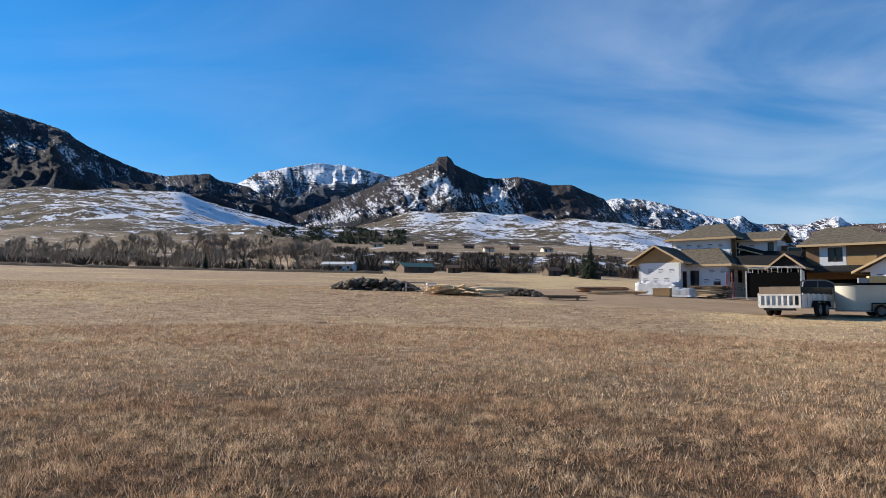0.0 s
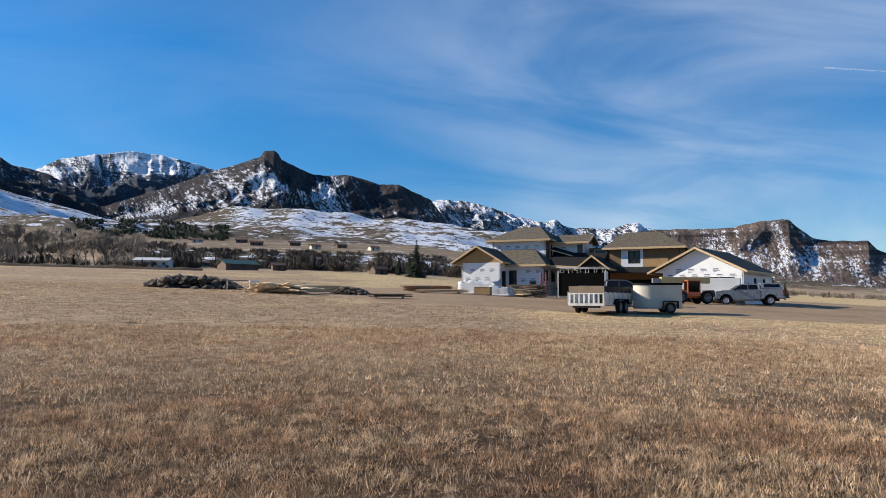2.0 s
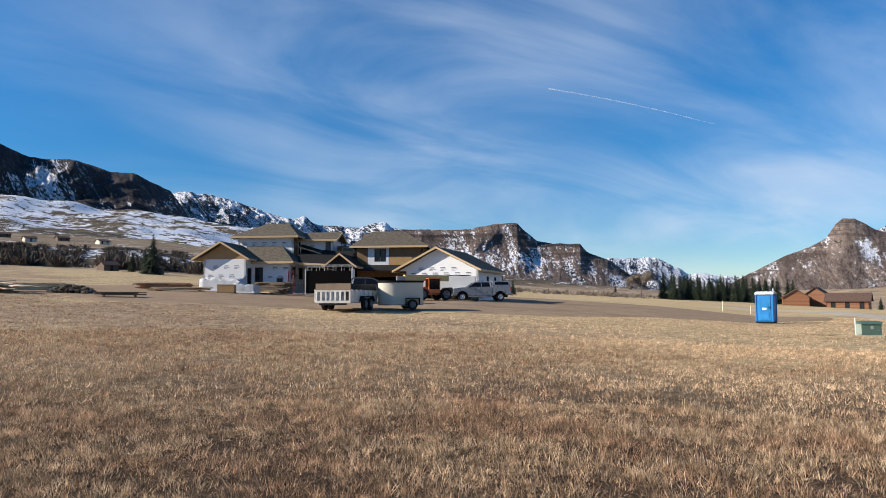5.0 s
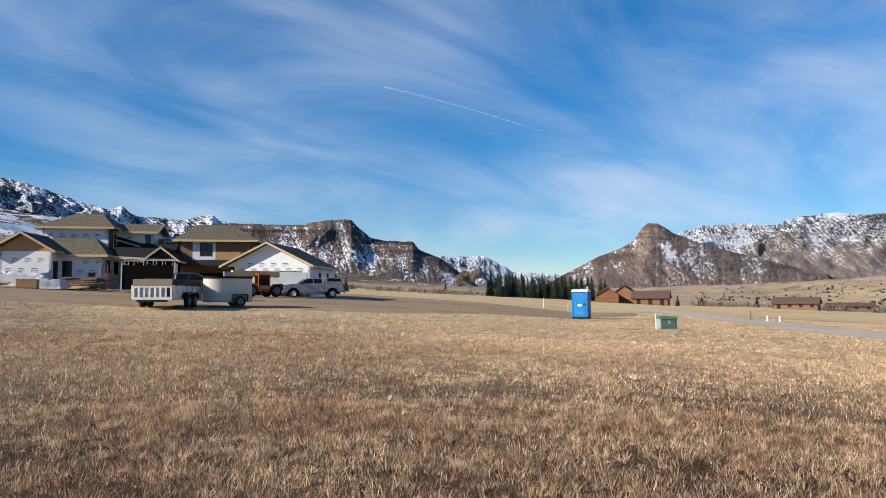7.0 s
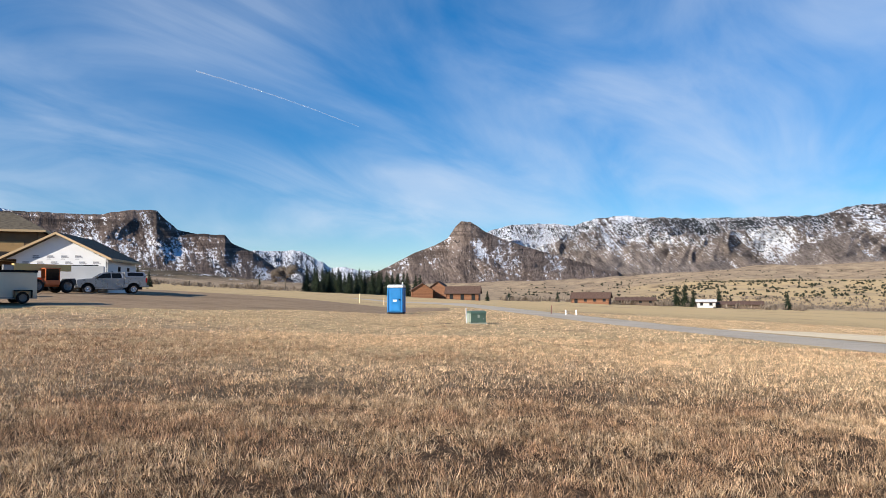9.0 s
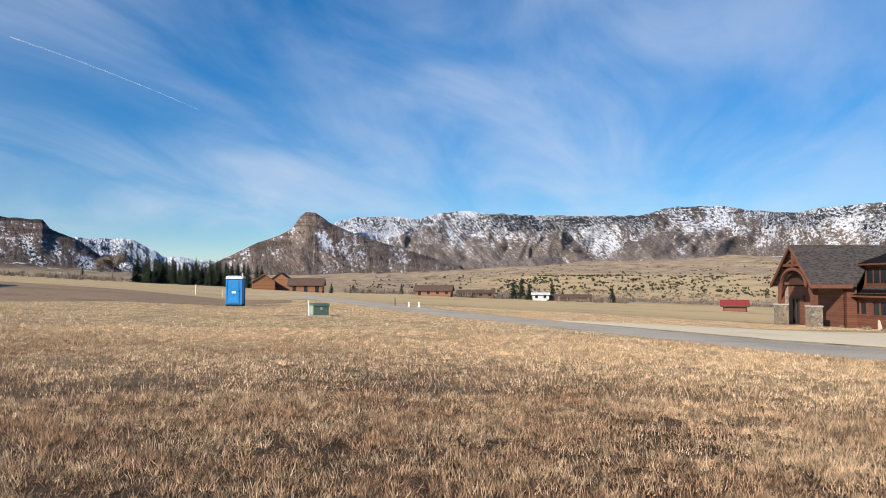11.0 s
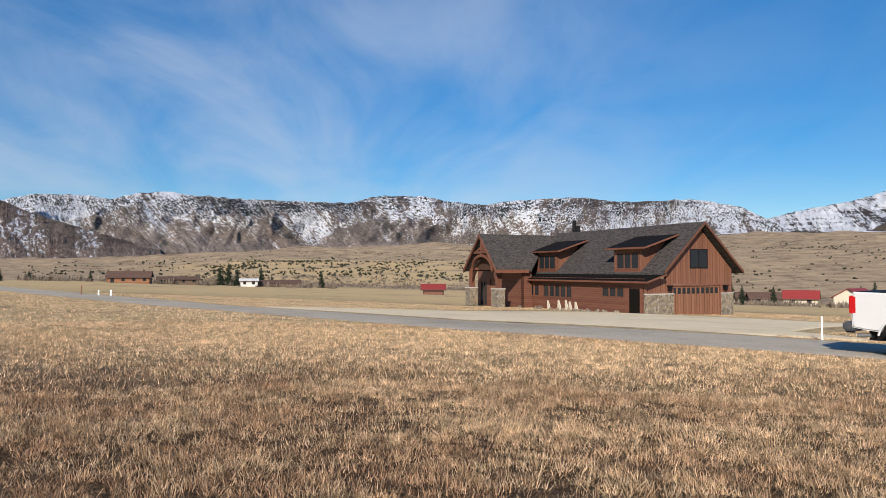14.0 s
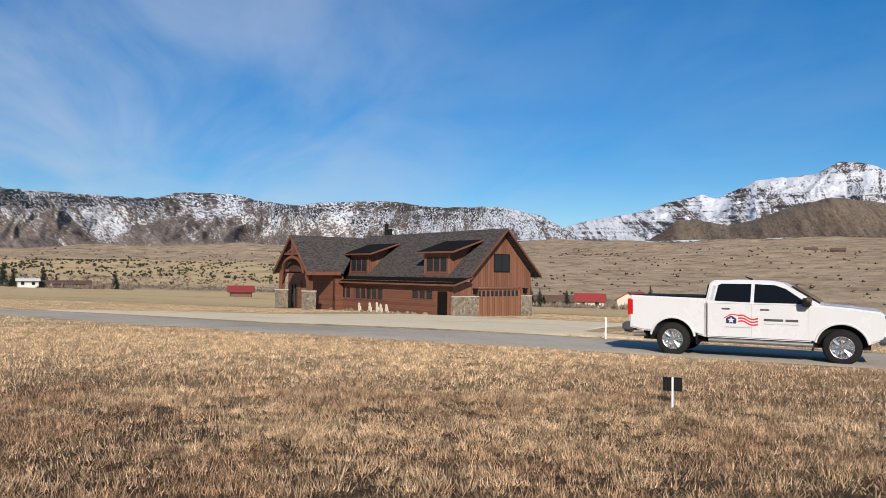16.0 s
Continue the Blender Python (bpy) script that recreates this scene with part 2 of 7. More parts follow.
def ground_mat():
    """Dry grass field with bare patches near; sage and straw hills, snow patches by the cover attribute far off."""
    m, nt, b = node_mat("ground", 0.95)
    b.inputs["Specular IOR Level"].default_value = 0.1
    fine, mid, big = tex(nt, 16.0, 9, 0.82), tex(nt, 0.8, 5, 0.65), tex(nt, 0.06, 5, 0.6)
    straw = ramp(nt, fine, [(0.38, (0.14, 0.09, 0.052)), (0.5, (0.44, 0.322, 0.205)), (0.63, (0.62, 0.475, 0.315))])
    rust = ramp(nt, fine, [(0.38, (0.11, 0.065, 0.04)), (0.5, (0.36, 0.25, 0.155)), (0.63, (0.54, 0.395, 0.255))])
    pale = ramp(nt, fine, [(0.38, (0.32, 0.225, 0.12)), (0.5, (0.56, 0.42, 0.23)), (0.63, (0.7, 0.56, 0.34))])
    field = mix(nt, span(nt, mid, 0.42, 0.6), straw, rust)
    east = nt.nodes.new("ShaderNodeSeparateXYZ")
    nt.links.new(nt.nodes.new("ShaderNodeTexCoord").outputs["Object"], east.inputs[0])
    field = mix(nt, span(nt, calc(nt, "ADD", big, span(nt, east.outputs[0], 2, 26, 0, 0.2)), 0.48, 0.68), field, pale)
    field = mix(nt, span(nt, tex(nt, 0.35, 6, 0.7), 0.59, 0.67), field, (0.2, 0.14, 0.095))
    sage = ramp(nt, tex(nt, 0.05, 7, 0.7), [(0.3, (0.15, 0.11, 0.075)), (0.48, (0.34, 0.255, 0.17)), (0.7, (0.5, 0.385, 0.25))])
    sage = mix(nt, span(nt, tex(nt, 0.25, 4, 0.7), 0.6, 0.68), sage, (0.07, 0.065, 0.045))
    at = nt.nodes.new("ShaderNodeAttribute")
    at.attribute_name = "cover"
    sp = nt.nodes.new("ShaderNodeSeparateColor")
    nt.links.new(at.outputs["Color"], sp.inputs[0])
    # Near the eye, dark colour stands for soil and the shade between blades.
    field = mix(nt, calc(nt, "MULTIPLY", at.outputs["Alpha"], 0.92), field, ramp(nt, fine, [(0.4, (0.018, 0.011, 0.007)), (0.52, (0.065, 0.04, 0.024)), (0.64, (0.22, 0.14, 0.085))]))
    field = mix(nt, 1.0, field, span(nt, tex(nt, 1.5, 7, 0.8, (1, 1, 1)), 0.4, 0.6, 0.62, 1.15), "MULTIPLY")
    wild, snow, gold = sp.outputs[0], sp.outputs[1], sp.outputs[2]
    sage = mix(nt, span(nt, snow, 0.08, 0.22), sage, ramp(nt, tex(nt, 0.06, 7, 0.72), [(0.35, (0.035, 0.03, 0.022)), (0.5, (0.09, 0.072, 0.05)), (0.68, (0.16, 0.128, 0.09))]))
    col = mix(nt, wild, field, sage)
    col = mix(nt, calc(nt, "MULTIPLY", gold, span(nt, tex(nt, 0.03, 6, 0.6), 0.3, 0.55)), col, (0.58, 0.43, 0.23))
    drift = calc(nt, "ADD", calc(nt, "MULTIPLY", calc(nt, "SUBTRACT", tex(nt, 0.016, 9, 0.68, (1, 1, 2.5), distort=1.5), 0.5), 1.8), calc(nt, "MULTIPLY", snow, 0.62))
    drift = calc(nt, "ADD", drift, calc(nt, "MULTIPLY", calc(nt, "SUBTRACT", tex(nt, 0.09, 8, 0.8), 0.5), 2.2))
    geo = nt.nodes.new("ShaderNodeNewGeometry")
    sunward = nt.nodes.new("ShaderNodeVectorMath")
    sunward.operation = "DOT_PRODUCT"
    nt.links.new(geo.outputs["Normal"], sunward.inputs[0])
    sunward.inputs[1].default_value = (-math.sin(radians(SUN_AZ)), math.cos(radians(SUN_AZ)), 0.0)
    drift = calc(nt, "ADD", drift, span(nt, snow, 0.0, 0.1, -1.5, 0.0))
    drift = calc(nt, "SUBTRACT", drift, calc(nt, "MULTIPLY", sunward.outputs["Value"], 0.9))
    col = mix(nt, span(nt, drift, 0.4, 0.52), col, (0.72, 0.75, 0.81))
    nt.links.new(col, b.inputs["Base Color"])
    bump(nt, b, calc(nt, "ADD", fine, mid), 0.6, 0.06)
    return m


# ---- terrain ----
def lattice(ix, iy, seed):
    n = np.sin(ix * 127.1 + iy * 311.7 + seed * 74.7) * 43758.5453
    return n - np.floor(n)


def vnoise(x, y, seed=0):
    ix, iy = np.floor(x), np.floor(y)
    fx, fy = x - ix, y - iy
    fx, fy = fx * fx * (3 - 2 * fx), fy * fy * (3 - 2 * fy)
    a, b_, c, d = lattice(ix, iy, seed), lattice(ix + 1, iy, seed), lattice(ix, iy + 1, seed), lattice(ix + 1, iy + 1, seed)
    return (a + (b_ - a) * fx) * (1 - fy) + (c + (d - c) * fx) * fy


def fbm(x, y, seed=0, octaves=5, gain=0.5):
    s, amp, tot = 0.0, 1.0, 0.0
    for k in range(octaves):
        s, tot = s + amp * vnoise(x * 2.03 ** k, y * 2.03 ** k, seed + k * 13), tot + amp
        amp *= gain
    return s / tot - 0.5


def ridged(x, y, seed=0, octaves=5, gain=0.55):
    s, amp, tot = 0.0, 1.0, 0.0
    for k in range(octaves):
        s, tot = s + amp * (1 - np.abs(2 * vnoise(x * 2.03 ** k, y * 2.03 ** k, seed + k * 17) - 1)), tot + amp
        amp *= gain
    return s / tot


def grid_mesh(name, xyz, nu, nv, mat, smooth=True):
    """A sheet of nu by nv points."""
    i = np.arange(nu * nv).reshape(nu, nv)
    q = np.stack([i[:-1, :-1], i[1:, :-1], i[1:, 1:], i[:-1, 1:]], -1).reshape(-1, 4)
    me = bpy.data.meshes.new(name)
    me.vertices.add(nu * nv)
    me.vertices.foreach_set("co", np.asarray(xyz, dtype=np.float32).ravel())
    me.loops.add(q.size)
    me.loops.foreach_set("vertex_index", q.ravel().astype(np.int32))
    me.polygons.add(len(q))
    me.polygons.foreach_set("loop_start", (np.arange(len(q)) * 4).astype(np.int32))
    me.polygons.foreach_set("loop_total", np.full(len(q), 4, dtype=np.int32))
    me.update(calc_edges=True)
    if smooth:
        me.shade_smooth()
    me.materials.append(mat)
    return me


# slope of the near ground by bearing, and the height of the land beyond, as angles from the eye
SLOPE_AZ = [-240, -180, -150, -130, -118, -98, -72, -63, -57, -50, -35, -24, -15, 10, 32, 60, 120, 180]
SLOPE = [.02, -.02, -.036, -.037, -.0335, -.029, -.009, -.002, -.002, .008, .0225, .027, .0355, .045, .047, .05, .02, -.02]
FAR_AZ = [-240, -180, -143, -130, -118, -108, -98, -90, -80, -72, -64, -57, -48, -40, -32, -24, -16, -10, 0, 10, 20, 32, 60, 120, 180]
FAR = {
    250: [1.0, -1.5, -2.1, -2.6, -2.5, -2.1, -1.75, -1.6, -1.35, -.95, -.7, -.3, .15, .6, 1.0, 1.4, 1.75, 2.1, 2.45, 2.5, 2.5, 2.5, 2.5, 1.0, -1.5],
    355: [1.1, -1.4, -1.95, -2.35, -2.3, -1.95, -1.62, -1.4, -1.1, -.8, -.65, -.2, .25, .75, 1.1, 1.6, 2.0, 2.4, 2.6, 2.6, 2.65, 2.7, 2.7, 1.1, -1.4],
    410: [1.2, -1.3, -1.9, -2.2, -2.1, -1.85, -1.55, -1.3, -1.0, -.75, -.6, -.15, .3, .85, 1.2, 2.4, 3.4, 3.75, 3.95, 3.9, 2.8, 2.8, 2.8, 1.2, -1.3],
    450: [1.2, -1.3, -1.8, -2.1, -2.05, -1.8, -1.5, -1.2, -.9, -.7, -.6, -.15, .35, .9, 1.2, 2.5, 3.5, 3.85, 4.05, 4.0, 3.1, 2.9, 2.9, 1.2, -1.3],
    900: [2.0, 1.0, 1.75, 1.65, 1.55, .9, .8, .95, .9, .1, -.1, 0, .5, 1.2, 1.8, 3.2, 4.3, 4.7, 4.9, 4.9, 4.9, 4.7, 4.6, 2.0, 1.0],
    1500: [3.0, 2.0, 2.85, 2.55, 2.5, 2.3, 2.1, 1.9, 1.35, .9, .6, .2, .8, 1.6, 2.5, 4.5, 5.6, 6.5, 6.4, 5.7, 8.0, 7.2, 7.0, 3.0, 2.0],
    4900: [3.2, 2.2, 2.0, 2.0, 2.0, 2.0, 2.0, 1.5, .8, .5, .3, .1, .5, 1.2, 2.0, 3.5, 4.5, 5.0, 5.0, 5.0, 6.0, 6.0, 6.0, 3.0, 2.2],
}


def land(az, r):
    """Height of the ground at a bearing and distance."""
    az, r = np.asarray(az, float), np.asarray(r, float)
    k = np.interp(az, SLOPE_AZ, SLOPE)
    near = r * k * (0.35 + 0.65 * np.clip((r - 5) / 45, 0, 1))
    rs = sorted(FAR)
    hs = [near] + [EYE + q * np.tan(np.radians(np.interp(az, FAR_AZ, FAR[q]))) for q in rs]
    marks = [130] + rs
    near_end = 130 * k
    hs[0] = np.where(r < 130, near, near_end)
    z = hs[0]
    for j in range(1, len(marks)):
        w = np.clip((r - marks[j - 1]) / (marks[j] - marks[j - 1]), 0, 1)
        z = np.where(r > marks[j - 1], hs[j - 1] * (1 - w) + hs[j] * w, z)
    x, y = -np.sin(np.radians(az)) * r, np.cos(np.radians(az)) * r
    z = z + 0.08 * fbm(x / 2.5, y / 2.5, 3, 3) * np.clip(r / 6, 0, 1) * np.clip((17 - r) / 5, 0, 1)
    z = z + np.clip((r - 300) / 600, 0, 1) * (ridged(x / 260, y / 260, 7, 5) - 0.6) * np.clip(r / 60, 0, 24) * np.clip((1700 - r) / 300, 0, 1)
    hill = np.clip((r - 620) / 300, 0, 1) * np.clip((1750 - r) / 250, 0, 1)
    snowside = np.clip((az + 34) / 14, 0.25, 1)
    z = z + hill * snowside * (60 * fbm(x / 300 + 3.1, y / 420, 17, 4, 0.45) + 16 * (ridged(x / 110, y / 150, 19, 3) - 0.6))
    return z


def at(az, r, up=0.0):
    a = radians(az)
    return Vector((-math.sin(a) * r, math.cos(a) * r, float(land(az, r)) + up))


def ground_z(x, y):
    return float(land(math.degrees(math.atan2(-x, y)), math.hypot(x, y)))


GROUND = ground_mat()
gu = np.concatenate([np.arange(-150, 45, 0.53), np.arange(45, 211, 3.0)])
gr = np.concatenate([np.geomspace(0.05, 4, 20), np.geomspace(4.3, 130, 110), np.geomspace(134, 500, 90), np.geomspace(506, 1750, 140), np.geomspace(1800, 4900, 12)])
U, Rr = np.meshgrid(gu, gr, indexing="ij")
Uw = np.where(U > 180, U - 360, U)
Z = land(Uw, Rr)
ground_me = grid_mesh("ground", np.stack([-np.sin(np.radians(U)) * Rr, np.cos(np.radians(U)) * Rr, Z], -1), len(gu), len(gr), GROUND)
cover = np.zeros((len(gu), len(gr), 4), dtype=np.float32)
# Alpha: where the near ground is coloured dark for soil and grass shade.
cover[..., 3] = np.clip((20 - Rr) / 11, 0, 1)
edge = np.interp(Uw, [-180, -118, -90, -72, -57, -40, -20, 0, 40], [300, 290, 300, 300, 320, 300, 260, 270, 270])
cover[..., 0] = np.clip((Rr - edge) / 60, 0, 1)
cover[..., 1] = np.interp(Uw, [-118, -60, -45, -34, -20, 12, 32, 60], [0.1, 0.05, 0.2, 0.42, 0.58, 0.56, 0.28, 0.22]) * np.clip((Rr - 640) / 350, 0, 1)
cover[..., 2] = np.clip((Rr - 70) / 40, 0, 1) * np.clip((edge + 40 - Rr) / 60, 0, 1) * np.interp(Uw, [-150, -100, -60, -45, -30], [1, 1, 0.9, 0.7, 0.0]) 
cover[..., 1] = np.maximum(cover[..., 1], 0.5 * np.clip((Rr - 355) / 20, 0, 1) * np.clip((425 - Rr) / 15, 0, 1) * np.clip((Uw + 16) / 3, 0, 1) * np.clip((9 - Uw) / 2, 0, 1))
cover[..., 1] = np.maximum(cover[..., 1], 0.15 * np.clip((Rr - 425) / 30, 0, 1) * np.clip((Uw + 22) / 6, 0, 1))
bench = np.clip(1 - np.abs(Rr - 1500) / 60, 0, 1) * np.clip((Uw + 139) / 3, 0, 1) * np.clip((-92 - Uw) / 4, 0, 1)
cover[..., 1] = np.maximum(cover[..., 1], bench * 1.3)
cover[..., 2] = np.maximum(cover[..., 2], np.clip((Rr - 420) / 60, 0, 1) * np.clip((860 - Rr) / 90, 0, 1) * np.clip((Uw + 101) / 3, 0, 1) * np.clip((-74 - Uw) / 4, 0, 1) * 0.8)
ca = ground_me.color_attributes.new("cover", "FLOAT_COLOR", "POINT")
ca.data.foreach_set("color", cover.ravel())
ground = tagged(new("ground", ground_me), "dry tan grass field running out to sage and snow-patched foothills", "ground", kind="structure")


def mountain(name, label, crest, base, r_base, r_crest, mat, seed, snow, woods, spots=(), spur=0.16, cliff=0.0, step=0.06, rough=0.11, nv=110, bands=0.6):
    """A range: its crest by (bearing, angle from the eye), slopes cut by gullies and spurs, and a back.
    snow, woods: how much lies at a height (0 foot, 1 crest); spots: more or less of both round a bearing and height."""
    lo, hi = crest[-1][0], crest[0][0]
    az = np.concatenate([np.arange(lo, min(-145, hi), 0.5), np.arange(max(lo, -145), min(hi, 35), step), np.arange(max(35, lo), hi + 0.1, 0.5)])
    ca_, ce = [p[0] for p in crest][::-1], [p[1] for p in crest][::-1]
    e = np.interp(az, ca_, ce) + rough * 2.2 * fbm(az * 1.7, az * 0 + seed, seed, 6, 0.62)
    b0 = np.interp(az, [p[0] for p in base][::-1], [p[1] for p in base][::-1])
    v = np.concatenate([np.linspace(0, 1, nv), 1 + np.linspace(0.06, 0.9, 6)])
    A, V = np.meshgrid(az, v, indexing="ij")
    E, B = np.repeat(e[:, None], len(v), 1), np.repeat(b0[:, None], len(v), 1)
    zc, zb = r_crest * np.tan(np.radians(E)), r_base * np.tan(np.radians(B))
    Vc = np.clip(V, 0, 1)
    metres = np.radians(A) * r_crest
    arc = metres / 520.0
    drop = (r_crest - r_base) / 520.0
    sway = 0.6 * fbm(arc * 0.7, Vc * 1.4, seed + 5)
    g = ridged(arc + sway + 0.25 * Vc, Vc * drop * 0.55 + seed, seed, 4, 0.5)
    g2 = ridged(arc * 3.6 + sway * 4, Vc * drop * 0.9 + seed, seed + 3, 4, 0.55)
    fine = fbm(arc * 11, Vc * drop * 9, seed + 9, 4, 0.62)
    body = np.sin(np.pi * np.clip(Vc, 0, 1)) ** 0.7
    prof = Vc ** 1.25
    if cliff:
        prof = prof * (1 - cliff) + cliff * (0.55 * Vc + 0.45 / (1 + np.exp(-22 * (Vc - 0.86 + 0.05 * fbm(arc * 2, arc * 0, seed + 3)))))
        prof = prof / prof.max()
    Rm = r_base + (r_crest - r_base) * np.where(V <= 1, V, 1 + (V - 1) * 1.2)
    Rm = Rm - ((g - 0.55) + 0.3 * (g2 - 0.55)) * body * (r_crest - r_base) * spur * 1.3
    z = EYE + zb + (zc - zb) * prof
    z = z + body * ((g - 0.6) * spur * 2.1 + (g2 - 0.6) * spur * 0.6 + fine * 0.06) * (zc - zb) * 0.95
    z = np.where(V > 1, z - (V - 1) * (zc - zb) * 0.9, z)
    z = np.where(V <= 0.001, z - 40, z)
    x, y = -np.sin(np.radians(A)) * Rm, np.cos(np.radians(A)) * Rm
    me = grid_mesh(name, np.stack([x, y, z], -1), len(az), len(v), mat)
    # snow keeps in gullies and on ground turned from the sun; timber keeps off the spurs' backs
    nn = np.empty(len(me.vertices) * 3, dtype=np.float32)
    me.vertices.foreach_get("normal", nn)
    nx, ny = (nn.reshape(-1, 3)[:, k].reshape(A.shape) for k in range(2))
    shade = nx * math.sin(radians(SUN_AZ)) - ny * math.cos(radians(SUN_AZ))
    sn = np.interp(Vc, *zip(*snow)) + 0.14 * shade + 0.32 * (0.58 - g2) + 0.15 * (0.58 - g) + 0.2 * fbm(arc * 1.3, Vc * drop * 1.6, seed + 21, 3)
    wd = np.interp(Vc, *zip(*woods)) + 0.3 * fbm(arc * 1.6, Vc * drop * 2.2, seed + 31, 4) + 0.12 * shade
    for a0, v0, da, dv, ds, dw in spots:
        k = np.exp(-((A - a0) / da) ** 2 - ((Vc - v0) / dv) ** 2)
        sn, wd = sn + 0.6 * ds * k, wd + 0.7 * dw * k
    cover = np.stack([sn, wd, np.clip((Vc - bands) / 0.15, 0, 1), np.ones_like(sn)], -1).astype(np.float32)
    me.color_attributes.new("cover", "FLOAT_COLOR", "POINT").data.foreach_set("color", cover.ravel())
    up = (z - EYE) / Rm * r_crest
    lean = 0.3 + 1.8 * fbm(arc * 0.5, arc * 0 + 2.0, seed + 41, 3)
    fall = np.stack([metres - lean * up, up, np.full_like(z, seed * 10.0)], -1).astype(np.float32)
    me.attributes.new("fall", "FLOAT_VECTOR", "POINT").data.foreach_set("vector", fall.ravel())
    return tagged(new(name, me), label, "mountain", kind="structure")


# The bluish rock and timber colours below have distance haze painted in.
M_DARK = mountain_mat("forested_rock", (0.04, 0.042, 0.05), (0.065, 0.065, 0.075), (0.014, 0.018, 0.026), (0.03, 0.036, 0.046))
M_KNOB = mountain_mat("volcanic_rock", (0.045, 0.04, 0.043), (0.07, 0.06, 0.062), (0.013, 0.016, 0.022), (0.03, 0.034, 0.038))
M_SNOW = mountain_mat("snowfields", (0.07, 0.08, 0.1), (0.1, 0.11, 0.13), (0.02, 0.03, 0.05), (0.045, 0.06, 0.085), 0.3)
M_RIDGE = mountain_mat("snowy_ridge", (0.06, 0.062, 0.07), (0.1, 0.1, 0.11), (0.018, 0.024, 0.034), (0.04, 0.048, 0.06))
M_GAP = mountain_mat("far_snow_hills", (0.08, 0.085, 0.1), (0.12, 0.12, 0.13), (0.03, 0.04, 0.055), (0.06, 0.07, 0.085))
M_CLIFF = mountain_mat("brown_cliffs", (0.13, 0.098, 0.085), (0.2, 0.155, 0.13), (0.025, 0.026, 0.03), (0.05, 0.048, 0.048), 0.85)
M_BUTTE = mountain_mat("red_brown_butte", (0.15, 0.112, 0.095), (0.235, 0.185, 0.155), (0.03, 0.028, 0.03), (0.06, 0.052, 0.048), 0.6)
M_RANGE = mountain_mat("stepped_range", (0.19, 0.155, 0.138), (0.29, 0.242, 0.208), (0.02, 0.024, 0.028), (0.045, 0.048, 0.048), 0.75)
M_PEAK = mountain_mat("high_peak", (0.16, 0.135, 0.13), (0.22, 0.19, 0.18), (0.05, 0.045, 0.045), (0.08, 0.07, 0.068), 0.9)
M_FOOT = mountain_mat("bare_foothill", (0.17, 0.13, 0.1), (0.22, 0.17, 0.125), (0.03, 0.03, 0.024), (0.06, 0.055, 0.04))

mountain("mountain_left", "dark forested mountainside with thin snow", [(75, 13), (55, 14), (38, 13.8), (32.1, 12.98), (30.1, 12.5), (27.9, 11.9), (27.4, 11.45), (24.9, 10.33), (22.6, 9.58), (21.4, 9.37), (18.2, 9.75), (17.4, 9.28), (15.7, 9.03), (13.6, 8.17), (11.8, 6.7), (10, 5.3)], [(75, 6), (26, 7), (21, 7), (16, 6), (10, 5)], 1650, 2900, M_DARK, 11,
         [(0, 0.05), (0.4, 0.3), (0.8, 0.35), (1, 0.4)], [(0, 0.6), (0.3, 0.6), (0.6, 0.45), (1, 0.55)],
         [(30.5, 0.6, 1.6, 0.16, 0.5, -0.3), (27.5, 0.66, 1.4, 0.12, 0.55, -0.3), (25.5, 0.35, 1.2, 0.12, 0.3, -0.2), (22, 0.6, 1.2, 0.12, 0.3, -0.2), (15.5, 0.4, 0.7, 0.14, 0.5, -0.35), (19, 0.8, 1.5, 0.1, 0.25, -0.15)], step=0.075)
mountain("mountain_far_snow", "distant snow-topped mountain above dark forest", [(19, 7.5), (16.1, 9.14), (14.5, 10.08), (11, 10.81), (9.9, 11.02), (7.9, 10.87), (4.3, 10.12), (2.9, 9.79), (0, 8.5)], [(19, 5.5), (0, 5.5)], 3300, 4500, M_SNOW, 23,
         [(0, 0.1), (0.45, 0.3), (0.62, 0.5), (1, 0.66)], [(0, 0.75), (0.5, 0.6), (0.68, 0.2), (1, 0.05)], (), 0.18)
mountain("mountain_knob", "dark rocky mountain with a knob summit and snow streaks", [(13.5, 6.2), (10.1, 7.5), (7.4, 8.59), (4.3, 9.95), (1.8, 10.78), (0.75, 11.2), (0.45, 11.66), (-0.3, 11.74), (-0.62, 11.5), (-0.9, 11.02), (-3.4, 9.95), (-4.5, 9.95), (-5.9, 10.06), (-7.9, 9.55), (-8.6, 9.3), (-10.1, 9.37), (-11.9, 8.58), (-12.7, 8.25), (-13.6, 7.01), (-14.3, 6.03), (-15.2, 5)], [(13.5, 5.8), (3.8, 6.2), (-3, 6.6), (-9.7, 6.3), (-15.2, 4.8)], 1750, 2600, M_KNOB, 31,
         [(0, 0.15), (0.2, 0.45), (0.5, 0.52), (0.8, 0.4), (1, 0.25)], [(0, 0.75), (0.14, 0.5), (0.3, 0.18), (1, 0.3)],
         [(-0.3, 0.5, 1.7, 0.2, 0.35, -0.2), (-4.4, 0.75, 1.0, 0.3, 0.5, -0.4), (6.5, 0.4, 4, 0.25, 0.22, -0.1), (-10, 0.5, 3.8, 0.6, -0.5, -0.15), (-2.6, 0.8, 1.0, 0.25, -0.5, 0.2), (0, 0.97, 1.2, 0.12, -0.4, -0.1)], 0.24, 0.45, 0.055, 0.05, 120)
